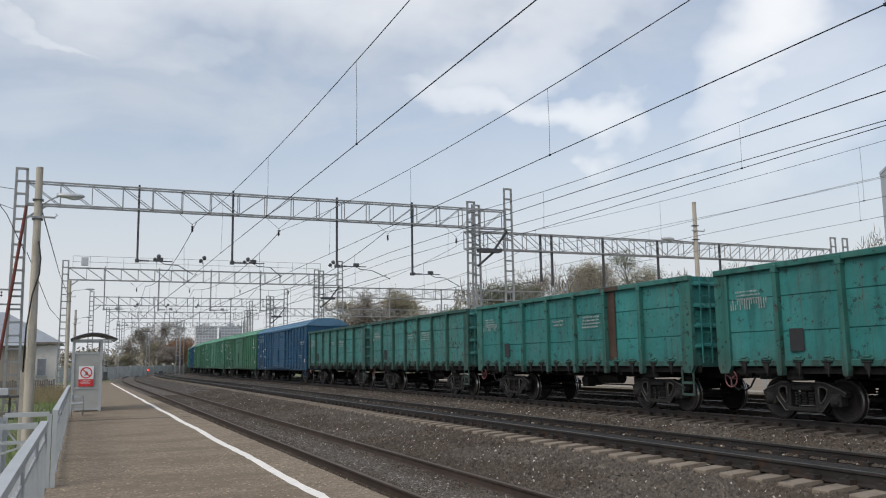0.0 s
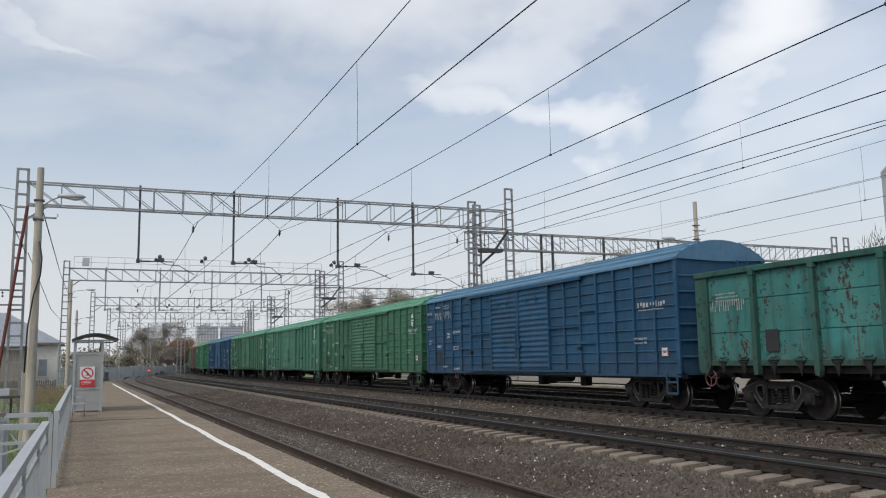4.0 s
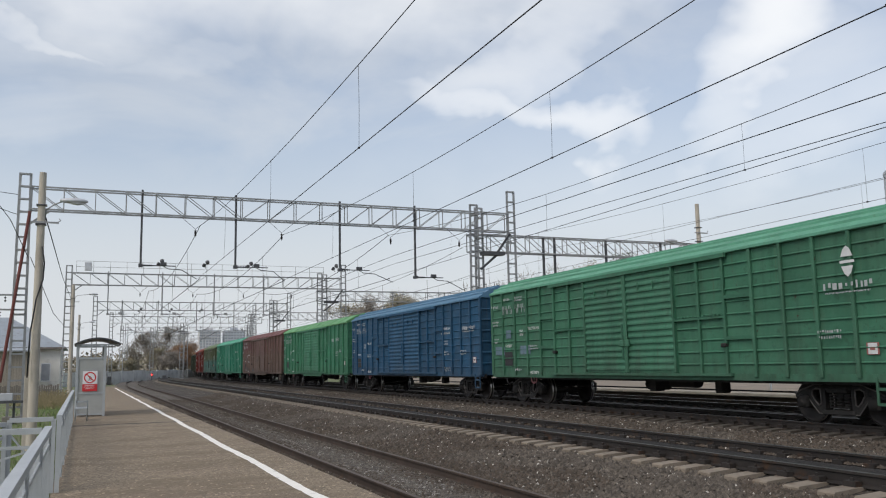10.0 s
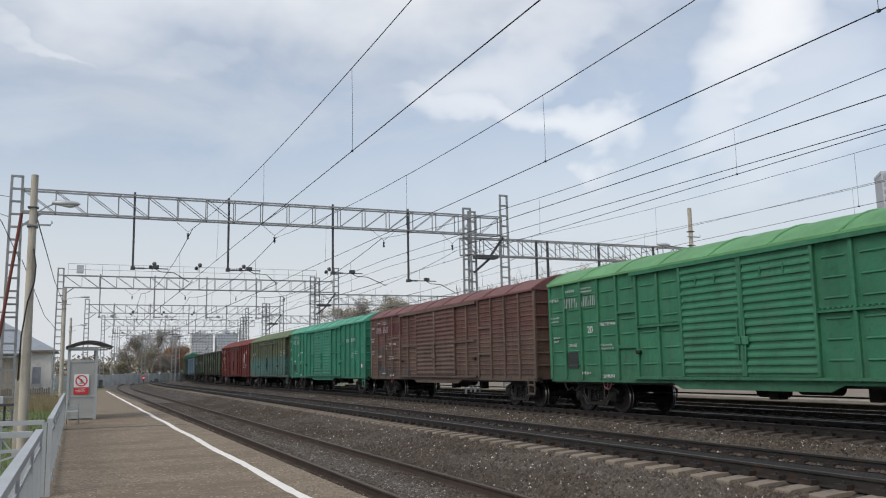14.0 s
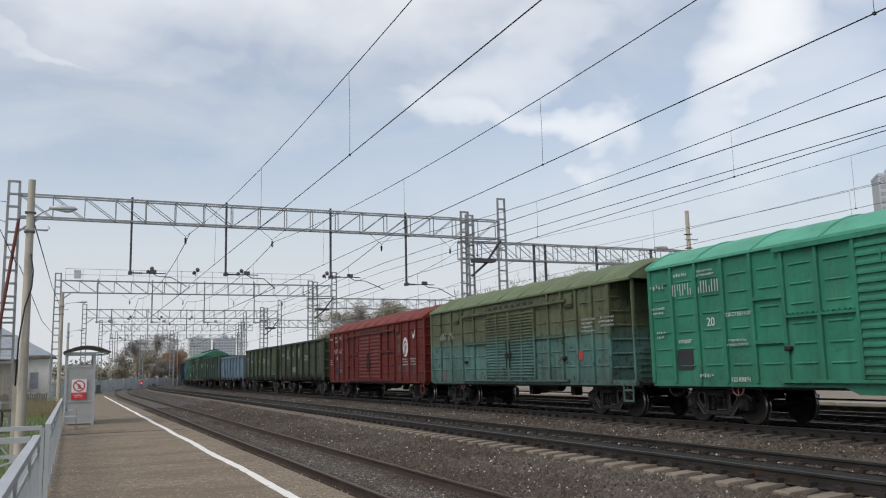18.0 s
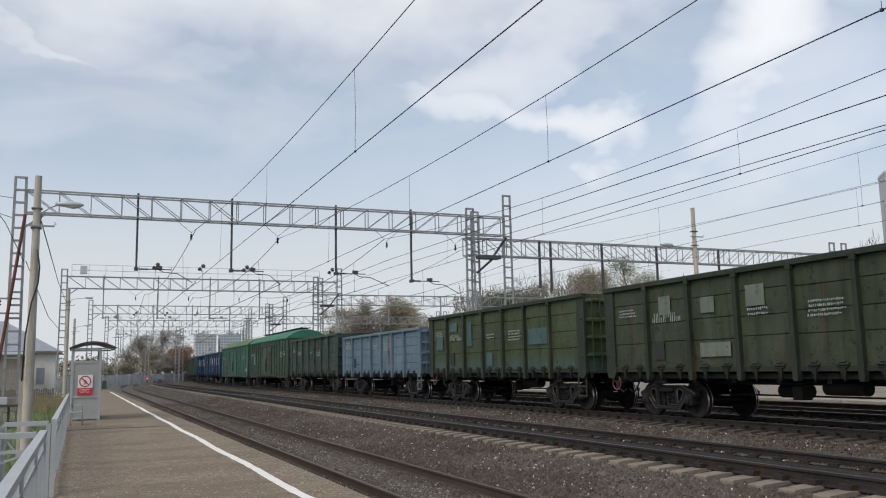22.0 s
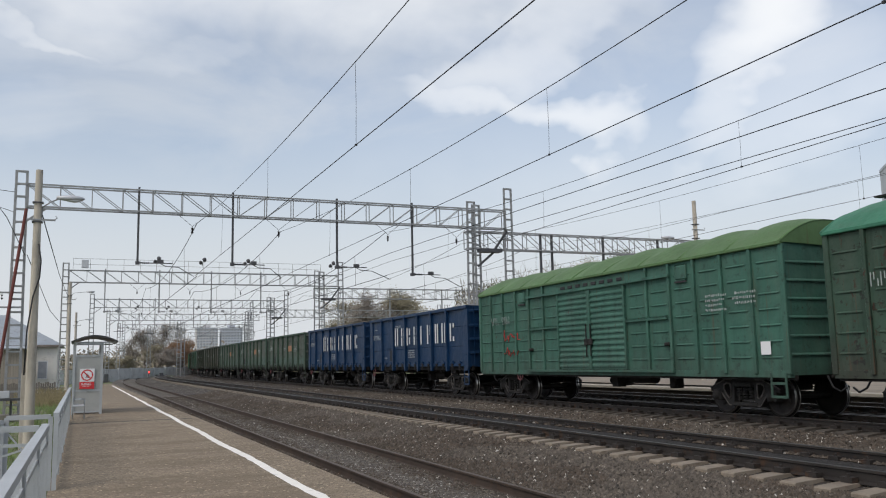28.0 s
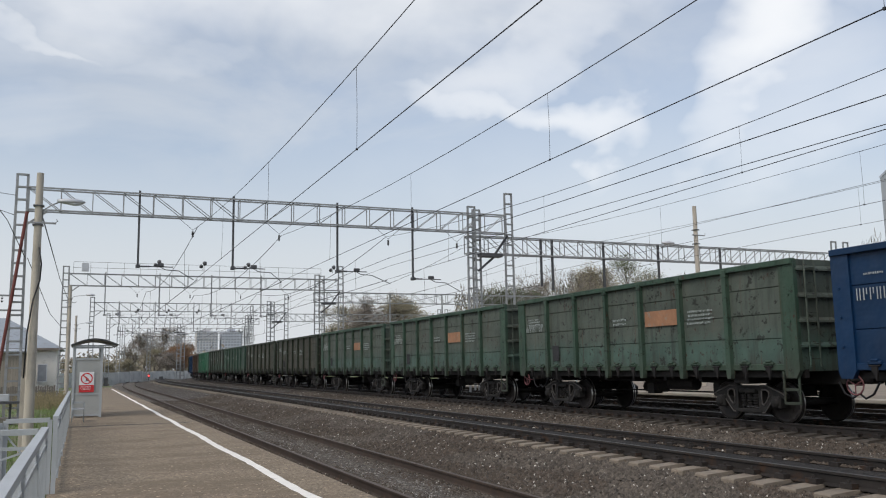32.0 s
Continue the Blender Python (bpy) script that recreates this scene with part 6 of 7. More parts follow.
for z0, z1 in ((-0.06, 0.62), (0.70, 1.88)):
    part("side_panel", Shape().box(-0.16, 0.70, SY - 0.006, SY + 0.006, z0, z1), M_mesh, shelter, "grey perforated side panel")
    part("back_panel", Shape().box(-0.206, -0.194, SY + 0.05, SY + 2.95, z0, z1), M_mesh, shelter, "grey perforated back panel")
    part("end_panel", Shape().box(-0.16, 0.70, SY + 2.994, SY + 3.006, z0, z1), M_mesh, shelter, "grey perforated end panel")
arch = [(-0.32 + 1.6 * i / 14, 2.40 + 0.27 * math.sin(math.pi * (0.06 + 0.88 * i / 14))) for i in range(15)]
part("roof", Shape().prism(arch + [(x, z - 0.045) for x, z in arch[::-1]], SY - 0.25, SY + 3.25), M_roofdark, shelter, "dark arched roof sheet")
for y in (SY, SY + 3.0):
    part("roof_beam", Shape().box(-0.25, 1.2, y - 0.03, y + 0.03, 2.38, 2.43), M_shelter, shelter)
board = thing("warning_sign", "white and red no-crossing sign on the shelter wall", "sign")
part("plate", Shape().box(0.0, 0.50, SY - 0.06, SY - 0.045, 0.98, 1.45), M_signwhite, board, "white upper field")
part("red_field", Shape().box(0.0, 0.50, SY - 0.06, SY - 0.045, 0.72, 0.975), M_signred, board, "red lower field")
ring = Shape()
for i in range(24):
    a, b = 2 * math.pi * i / 24, 2 * math.pi * (i + 1) / 24
    ring.bar((0.25 + 0.185 * math.cos(a), SY - 0.063, 1.215 + 0.185 * math.sin(a)), (0.25 + 0.185 * math.cos(b), SY - 0.063, 1.215 + 0.185 * math.sin(b)), 0.008, 0.042)
part("prohibition_ring", ring, M_signred, board, "red ring")
part("slash", Shape().bar((0.12, SY - 0.066, 1.345), (0.38, SY - 0.066, 1.085), 0.006, 0.04), M_signred, board, "red slash")
part("pictogram", Shape().box(0.225, 0.265, SY - 0.063, SY - 0.0605, 1.14, 1.27).box(0.275, 0.305, SY - 0.063, SY - 0.0605, 1.14, 1.23).box(0.18, 0.34, SY - 0.063, SY - 0.0605, 1.115, 1.13), M_signink, board, "dark pictogram")
part("caption", fine_print(Shape(), 0.05, 0.91, 0.38, 3, 0.03, SY - 0.061, 81), M_signwhite, board, "three rows of white print as bars")
bench = thing("bench", "small grey metal bench beside the shelter", "bench")
part("seat", Shape().box(-0.2, 0.2, 30.7, 31.7, 0.20, 0.25, 0.01), M_shelter, bench)
part("backrest", Shape().box(-0.2, -0.16, 30.7, 31.7, 0.36, 0.56, 0.01), M_shelter, bench)
for y in (30.75, 31.65):
    part("leg_frame", Shape().path([(-0.18, y, PLATFORM_Z), (-0.18, y, 0.56)], 0.02).path([(0.18, y, PLATFORM_Z), (0.18, y, 0.44), (-0.18, y, 0.44)], 0.02), M_shelter, bench)

# lamp poles


def lamp_pole(label, x, y, base, top, r0, r1, arm, lean=0.0, lamp=0.95):
    pole = thing("lamp_pole", label, "lamp pole", "concrete lamp poles")
    part("shaft", Shape().tube((x, y, base), (x + lean, y, top), r0, 12, r1), M_pole, pole)
    if lamp:
        z = top - lamp
        s = Shape().path([(x + r1, y, z - 0.55), (x + r1 + 0.03, y, z - 0.2), (x + 0.35, y, z - 0.02), (x + arm - 0.5, y, z + 0.1)], 0.022, 6)
        part("bracket", s, M_galv, pole, "bent steel lamp bracket")
        head = part("lamp_head", Shape().add(*loft([(x + arm - 0.6, 0.05, 0.05), (x + arm - 0.4, 0.10, 0.08), (x + arm - 0.15, 0.14, 0.10), (x + arm + 0.1, 0.12, 0.07), (x + arm + 0.2, 0.03, 0.02)], y, z + 0.12), True), M_lampgrey, pole, "pale grey lamp head")
        part("lamp_glass", Shape().add(*loft([(x + arm - 0.3, 0.06, 0.03), (x + arm - 0.1, 0.11, 0.06), (x + arm + 0.08, 0.07, 0.03)], y, z + 0.05), True), M_glass_lamp, head)
    for k in (0.12, 0.19):
        z = top - (top - base) * k
        part("clamp", Shape().box(x - r1 - 0.05, x + r1 + 0.05, y - r1 - 0.03, y + r1 + 0.03, z - 0.02, z + 0.02), M_darksteel, pole)
    part("crossarm", Shape().bar((x - 0.3, y - 0.1, top - 1.55), (x + 0.5, y - 0.1, top - 1.55), 0.05).path([(x + 0.48, y - 0.1, top - 1.53), (x + 0.55, y - 0.1, top - 1.48), (x + 0.5, y - 0.1, top - 1.42)], 0.015, 5), M_galv, pole)
    return pole


def loft(stations, y, z, n=10):
    v = [(x, y + w * math.cos(2 * math.pi * i / n), z + h * math.sin(2 * math.pi * i / n)) for x, w, h in stations for i in range(n)]
    m = len(stations)
    f = [(j * n + i, j * n + (i + 1) % n, (j + 1) * n + (i + 1) % n, (j + 1) * n + i) for j in range(m - 1) for i in range(n)]
    return v, f + [tuple(range(n)), tuple(range((m - 1) * n, m * n))]


big = lamp_pole("pale round concrete lamp pole with a black cable", -1.33, 28.0, -0.97, 7.5, 0.15, 0.10, 1.1)
part("cable", Shape().path([(-1.26, 27.85, 5.2), (-1.18, 27.85, 4.7), (-1.20, 27.85, 4.2), (-1.36, 27.83, 3.6), (-1.48, 27.83, 2.6), (-1.51, 27.83, 1.3)], 0.022, 6), M_cable, big, "loose black cable")
prop = tagged(part("concrete_prop", Shape().box(-1.62, -1.46, 28.6, 28.76, -0.97, 1.35, 0.01), M_pole), "short concrete prop post beside the lamp pole", "post")
lamp_pole("grey concrete lamp pole beside the second portal", -1.05, 83.0, -0.97, 9.2, 0.2, 0.14, 1.9)
lamp_pole("thin distant lamp pole", -0.6, 108.0, -0.97, 8.0, 0.17, 0.12, 1.6)
lamp_pole("tall bare concrete pole beyond the freight train", 29.5, 35.0, -0.97, 9.55, 0.15, 0.105, -1.6, 0.0, 2.15)

# the anchor strut, box and cables on the first portal
strut = tagged(part("anchor_strut", Shape().tube((-2.62, 44.6, 9.15), (-3.55, 44.6, 1.0), 0.075, 8), M_redpipe), "red oxide steel strut leaning on the portal mast", "strut")
cab = thing("mast_platform", "grey steel shelf with a box on the portal mast", "equipment box")
part("shelf", Shape().box(-3.9, -2.5, 44.0, 44.6, 0.05, 0.16), M_darksteel, cab)
part("bracket", Shape().bar((-2.9, 44.5, -0.95), (-2.9, 44.5, 0.06), 0.1), M_darksteel, cab)
part("box", Shape().box(-3.5, -2.95, 44.1, 44.5, 0.164, 0.5, 0.02), M_lampgrey, cab)
for k, pts in enumerate((((-3.1, 45, 10.0), (-12, 43, 10.6)), ((-3.1, 45, 9.0), (-6, 44.5, 9.9), (-12, 43, 11.5)), ((-2.6, 44.6, 6.9), (-3.4, 44, 8.6), (-6.0, 42, 12.0)), ((-2.5, 44.6, 6.9), (-1.9, 60, 5.2), (-1.6, 83.5, 5.4)), ((-1.2, 28, 6.1), (-1.3, 55, 7.0), (-1.2, 83, 7.9)))):
    w = thing("service_cable", "thin black service cable between poles", "cable", "service cables")
    part("cable", Shape().path(pts, 0.018 if k > 1 else 0.014, 5), M_cable, w)
arms = thing("line_crossarms", "steel crossarms with insulators on the portal mast", "crossarm")
for z, w in ((5.1, 1.2), (4.4, 1.4)):
    part("crossarm", Shape().bar((-3.0 - w, 44.7, z), (-2.6, 44.7, z), 0.08), M_galv, arms)
    for k in range(3):
        part("pin_insulator", insulator(Shape(), (-3.0 - w + 0.3 * k + 0.1, 44.7, z - 0.05), (-3.0 - w + 0.3 * k + 0.1, 44.7, z - 0.35), 0.06, 2), M_insul, arms)

# ---- the white house and the timber shed on the left ----
house = thing("white_house", "white rendered house with a grey sheet roof", "house")
HX0, HX1, HY = -14.5, -2.1, 92.0
EAVE, RIDGE = 3.78, 7.2
part("front_wall", Shape().box(HX0, HX1, HY, HY + 0.4, -1.2, EAVE), M_wallwhite, house, "white rendered end wall")
part("side_wall", Shape().box(HX1 - 0.4, HX1, HY + 0.402, HY + 16, -1.2, EAVE), M_wallwhite, house)
part("back_wall", Shape().box(HX0, HX1 - 0.402, HY + 15.6, HY + 16, -1.2, EAVE), M_wallwhite, house)
part("side_wall", Shape().box(HX0, HX0 + 0.4, HY + 0.402, HY + 15.6, -1.2, EAVE), M_wallwhite, house)
corners = [(HX0 - 0.5, HY - 0.5), (HX1 + 0.5, HY - 0.5), (HX1 + 0.5, HY + 16.5), (HX0 - 0.5, HY + 16.5)]
ridge = [(HX0 + 5.2, HY + 8), (HX1 - 5.2, HY + 8)]
v = [(x, y, EAVE + 0.02) for x, y in corners] + [(x, y, RIDGE) for x, y in ridge]
part("roof", Shape().add(v, [(0, 1, 5, 4), (1, 2, 5), (2, 3, 4, 5), (3, 0, 4), (3, 2, 1, 0)]), M_sheetroof, house, "grey hipped sheet roof")
part("eaves_board", Shape().box(HX0 - 0.5, HX1 + 0.5, HY - 0.53, HY - 0.502, EAVE - 0.16, EAVE + 0.05), M_wood, house, "dark eaves board")
win = part("window", Shape().box(-3.75, -3.0, HY - 0.05, HY - 0.002, 0.6, 2.2), M_pane, house, "dark window")
part("window_frame", Shape().box(-3.82, -3.75, HY - 0.07, HY - 0.002, 0.5, 2.3).box(-3.0, -2.93, HY - 0.07, HY - 0.002, 0.5, 2.3).box(-3.75, -3.0, HY - 0.07, HY - 0.002, 2.2, 2.3).box(-3.75, -3.0, HY - 0.07, HY - 0.002, 0.5, 0.6), M_signwhite, win)
shed = thing("timber_shed", "weathered timber shed with a sloping sheet roof", "shed")
for i in range(34):
    x = -11.0 + i * 0.2
    part("board", Shape().box(x + 0.006, x + 0.194, 84.0 + 0.02 * (i % 3), 84.05 + 0.02 * (i % 3), -1.1, 3.25), M_shed, shed)
part("shed_body", Shape().box(-11.0, -4.2, 84.12, 90.0, -1.1, 3.25), M_wood, shed)
part("roof_sheet", Shape().add([(-11.3, 83.4, 3.42), (-3.9, 83.4, 3.35), (-3.9, 90.5, 3.75), (-11.3, 90.5, 3.8), (-11.3, 83.4, 3.34), (-3.9, 83.4, 3.27), (-3.9, 90.5, 3.67), (-11.3, 90.5, 3.72)], [(0, 1, 2, 3), (7, 6, 5, 4), (0, 4, 5, 1), (1, 5, 6, 2), (2, 6, 7, 3), (3, 7, 4, 0)]), M_sheetroof, shed)
lowfence = thing("garden_fence", "low grey board fence in front of the house", "fence")
for i in range(46):
    x = -9.6 + i * 0.17
    part("picket", Shape().box(x, x + 0.14, 78.0 + 0.01 * (i % 2), 78.03 + 0.01 * (i % 2), -1.0, 0.35 + 0.06 * math.sin(i * 1.7)), M_wood, lowfence)
part("rail", Shape().box(-9.6, -1.8, 78.045, 78.1, -0.1, 0.0), M_wood, lowfence)

# ---- the far end: panel fence, signal, block of flats ----
fence = thing("panel_fence", "grey concrete panel fence across the far end", "fence")
fa, fb = Vector((-16, 122, 0)), Vector((21.5, 181, 0))
n = 17
for i in range(n):
    p, q = fa.lerp(fb, i / n), fa.lerp(fb, (i + 1) / n)
    z = 1.25 + 0.06 * (i % 3)
    part("panel", Shape().bar(p + Vector((0, 0, (z - 1) / 2)), q + Vector((0, 0, (z - 1) / 2)), 0.10, z + 1), M_fence, fence)
    part("fence_post", Shape().box(p.x - 0.12, p.x + 0.12, p.y - 0.12, p.y + 0.12, -1, z + 0.08), M_fence, fence)
signal = thing("ground_signal", "small track signal showing a red light", "signal")
part("mast", Shape().tube((9.9, 140, -0.6), (9.9, 140, 0.35), 0.06, 8), M_darksteel, signal)
part("head", Shape().box(9.74, 10.06, 139.85, 140.15, 0.36, 0.94, 0.03), M_darksteel, signal)
part("red_lamp", Shape().turned([(0, -0.02), (0.13, 0.0), (0.13, 0.03)], 14, m=Matrix.Translation((9.9, 139.82, 0.66))), M_redlight, signal, "glowing red lamp")
for x, y in ((12.6, 150.0), (1.2, 118.0), (4.0, 150.5)):
    cabin = tagged(part("trackside_cabinet", Shape().box(x - 0.3, x + 0.3, y - 0.3, y + 0.3, -0.9, 0.45, 0.03), M_darksteel), "small dark trackside cabinet", "cabinet", "trackside cabinets")


def flats(label, x, y, w, d, h, wall, storeys, cols, turned=0.0, z0=-1.0):
    b = thing("apartment_block", label, "building", "far apartment blocks", at=pose(x, y, z0, 0, 0, turned))
    part("wall", Shape().box(-w / 2, w / 2, -d / 2, d / 2, 0, h), wall, b)
    part("parapet", Shape().box(-w / 2 - 0.2, w / 2 + 0.2, -d / 2 - 0.2, d / 2 + 0.2, h, h + 1.2), M_panel_b, b)
    part("roof_house", Shape().box(-w / 6, w / 6, -d / 4, d / 4, h + 1.204, h + 4), wall, b)
    pane = Shape().box(-0.32 * w / cols, 0.32 * w / cols, -0.12, 0.0, 0, 0.55 * h / storeys).mesh("window", M_pane)
    for r in range(storeys):
        for c in range(cols):
            share("window", pane, b, Matrix.Translation((-w / 2 + w * (c + 0.5) / cols, -d / 2, h * (r + 0.25) / storeys)))
    band = Shape().box(-w / 2 - 0.05, w / 2 + 0.05, -d / 2 - 0.25, -d / 2 + 0.02, 0, 0.22 * h / storeys).mesh("balcony_band", M_panel_b)
    for r in range(storeys):
        share("balcony_band", band, b, Matrix.Translation((0, 0, h * r / storeys)))
    return b


flats("tall haze-paled flat block with blue-grey upper storeys", 119, 900, 21, 16, 40, M_panel_a, 14, 7)
flats("tall hazed blue-grey flat block with pale balconies", 144, 900, 21, 16, 40, M_panel_b, 14, 7)
flats("distant pale tower block with rows of balconies", 324, 250, 14, 14, 81, M_panel_c, 25, 4, -40)
flats("long pale five-storey house behind the trees", 176, 217, 30, 12, 23, M_panel_d, 7, 10, -38)

for x, y, top in ((15.3, 150.0, 9.3), (16.1, 151.0, 9.0), (11.4, 163.0, 9.0), (6.3, 165.0, 9.5), (24.5, 133.6, 11.2)):
    m = thing("lattice_mast", "free-standing grey lattice mast of the overhead line", "mast", "free-standing masts")
    part("shaft", lattice_mast(Shape(), x, y, -0.9, top), M_galv, m)
    part("crossarm", Shape().bar((x - 0.9, y, top - 1.5), (x + 0.9, y, top - 1.5), 0.08), M_darksteel, m)

# ---- far platform beyond the train ----
far_plat = thing("far_platform", "pale concrete platform beyond the freight train", "platform", kind="structure")
for i in range(14):
    a, b = -10 + i * 6, -10.03 + (i + 1) * 6
    part("slab", Shape().box(22.55, 44.0, a, b, 0.06, 0.20, 0.02), M_slab, far_plat)
    part("edge_stone", Shape().box(22.22, 22.546, a, b, 0.07, 0.215, 0.03), M_kerbstone, far_plat, "pale worn platform edge")
for i in range(9):
    y = -2 + i * 6.5
    part("rail_post", Shape().box(23.1, 23.16, y, y + 0.06, 0.22, 1.2), M_railing, far_plat)
part("foundation", Shape().box(22.4, 43.8, -10, 74, -0.95, 0.056), M_footing, far_plat, "dark brown platform foundation")
part("handrail", Shape().box(23.1, 23.16, -8, 70, 1.2, 1.26).box(23.1, 23.14, -8, 70, 0.7, 0.74), M_railing, far_plat)

# ---- trees ----


def branch(shape, tips, p, d, length, r, depth, rnd, droop=0.0):
    q = p + d * length
    shape.tube(p, q, max(r, 0.022), 5 if depth > 1 else 3, max(r * 0.6, 0.014), cap=False)
    if depth == 0:
        tips.append(q)
        return
    k = rnd.randint(2, 4)
    for i in range(k):
        a = Vector((rnd.uniform(-1, 1), rnd.uniform(-1, 1), rnd.uniform(-0.25 - droop, 0.75)))
        nd = (d * 0.85 + a * 0.75).normalized()
        branch(shape, tips, p.lerp(q, rnd.uniform(0.55, 1.0)), nd, length * rnd.uniform(0.6, 0.82), r * 0.55, depth - 1, rnd, droop)
    if depth > 1:
        tips.append(q)


def tree(label, x, y, h, leafmat, seed, leaves=14, size=0.34, spread=0.9, depth=4, base=-1.0, bare=0.0):
    rnd = random.Random(seed)
    t = thing("tree", label, "tree", "trees along the line")
    leaves = leaves * ((9 if leaves > 5 else 5) if x > 30 else 5)
    depth = 5 if bare > 0.45 else depth
    wood, tips = Shape(), []
    b = Vector((x, y, base))
    stems = rnd.choice((1, 1, 2, 3))
    for k in range(stems):
        lean = Vector((rnd.uniform(-0.16, 0.16), rnd.uniform(-0.16, 0.16), 1)).normalized()
        p = b + Vector((rnd.uniform(-0.4, 0.4) * (stems > 1), rnd.uniform(-0.4, 0.4) * (stems > 1), 0))
        top = p + lean * h * 0.32
        wood.tube(p, top, 0.024 * h / stems ** 0.5, 8, 0.015 * h, cap=False)
        for i in range(5):
            a = 2 * math.pi * (i + rnd.random()) / 5
            d = Vector((math.cos(a) * spread, math.sin(a) * spread, rnd.uniform(0.5, 1.4))).normalized()
            branch(wood, tips, p.lerp(top, rnd.uniform(0.55, 1)), d, h * rnd.uniform(0.17, 0.25), 0.0095 * h, depth - 1, rnd)
        branch(wood, tips, top, lean, h * 0.22, 0.012 * h, depth, rnd)
    # trunks at the far end take the paler twig tone as painted haze
    part("trunk", wood, M_bark if bare < 0.5 and x > 30 else M_twig, t, "bare branching trunk and limbs")
    lf = Shape()
    for p in tips:
        if rnd.random() < bare:
            continue
        for i in range(leaves):
            c = p + Vector((rnd.gauss(0, 1), rnd.gauss(0, 1), rnd.gauss(0, 0.8))) * 0.034 * h
            u = Vector((rnd.uniform(-1, 1), rnd.uniform(-1, 1), rnd.uniform(-0.6, 0.6))).normalized() * size * rnd.uniform(0.5, 1.1)
            v = u.orthogonal().normalized() * size * rnd.uniform(0.3, 0.7)
            lf.add([c - u, c + v * 0.8, c + u, c - v], [(0, 1, 2, 3)])
    if lf.v:
        part("crown", lf, leafmat, t, "thin uneven autumn crown")
    return t


for i, (x, y, h, m, leaves, bare) in enumerate((
        (13.2, 200, 11.5, M_twig, 3, 0.5), (16.2, 204, 13.0, M_twig, 5, 0.3), (18.8, 206, 12.0, M_twig, 5, 0.3), (20.4, 198, 8.5, M_leaf_rust, 9, 0.2), (11.2, 206, 9.5, M_twig, 3, 0.6), (17.6, 192, 7.0, M_twig, 5, 0.3), (22.3, 214, 9.0, M_leaf_rust, 6, 0.4), (14.8, 194, 7.5, M_leaf_olive, 5, 0.3), (8.6, 190, 5.2, M_leaf_olive, 8, 0.2), (5.6, 186, 4.6, M_leaf_olive, 5, 0.4),
        (48, 140, 13.5, M_twig, 2, 0.6), (44, 150, 12.5, M_leaf_olive, 4, 0.5), (53, 138, 13.0, M_leaf_olive, 6, 0.3), (57.5, 132, 11.2, M_leaf_green, 6, 0.3), (62, 122, 12.6, M_leaf_green, 6, 0.3), (65.5, 120, 13.4, M_leaf_green, 5, 0.3), (70, 124, 14.0, M_twig, 2, 0.7), (74, 118, 16.5, M_twig, 0, 1.0), (80, 118, 17.5, M_twig, 1, 0.9), (84, 122, 17.5, M_leaf_olive, 4, 0.5),
        (89, 119, 18.3, M_leaf_green, 6, 0.25), (94, 122, 16.0, M_twig, 2, 0.7), (101, 118, 15.0, M_twig, 1, 0.8), (138, 118, 17.5, M_leaf_olive, 8, 0.1), (141.5, 116, 18.5, M_leaf_green, 9, 0.1), (146, 120, 17.5, M_leaf_olive, 8, 0.2))):
    kinds = {M_twig.name: "bare grey-brown autumn tree with thin twigs", M_leaf_olive.name: "olive autumn tree with thinning leaves", M_leaf_green.name: "dark green tree behind the railway", M_leaf_rust.name: "small orange autumn tree"}
    tree(kinds[m.name], x, y, h * (1.3 if x > 30 else 1.12), m, 100 + i, leaves, (0.006 * h + 0.09) * (1.0 if x > 30 else 0.8), bare=bare)

# far woods: low scrub and tree tops round the horizon
rnd = random.Random(5)
for name, mat_w, count in (("far_woods", M_woods, 22000), ("far_scrub", M_leaf_olive, 9000)):
    s = Shape()
    for i in range(count):
        a = radians(rnd.uniform(-25, 25) if i % 2 else rnd.uniform(-30, 75))
        r = rnd.uniform(260, 420)
        top = (7.0 + 3 * noise.noise((a * 9, 3, 0)) + 3 * noise.noise((a * 31, 7, 0))) * (1.0 if mat_w == M_woods else 0.7) * (1 + max(0, a) * 1.2)
        c = Vector((r * math.sin(a), r * math.cos(a), rnd.uniform(-1, max(1.0, top))))
        k = rnd.uniform(0.3, 0.75)
        u = Vector((rnd.uniform(-1, 1), rnd.uniform(-1, 1), rnd.uniform(-0.8, 0.8))).normalized() * k
        v = u.orthogonal().normalized() * k * 0.6
        s.add([c - u, c + v, c + u, c - v], [(0, 1, 2, 3)])
    for i in range(5000):
        a, r = radians(rnd.uniform(-12, 24)), rnd.uniform(225, 250)
        c = Vector((r * math.sin(a), r * math.cos(a), rnd.uniform(-1, 4.5 + 2.5 * noise.noise((a * 40, 1, 0)))))
        k = rnd.uniform(0.2, 0.6)
        u = Vector((rnd.uniform(-1, 1), rnd.uniform(-1, 1), rnd.uniform(-0.8, 0.8))).normalized() * k
        v = u.orthogonal().normalized() * k * 0.6
        s.add([c - u, c + v, c + u, c - v], [(0, 1, 2, 3)])
    tagged(part(name, s, mat_w), "brownish autumn scrub along the horizon", "woods", kind="stuff")

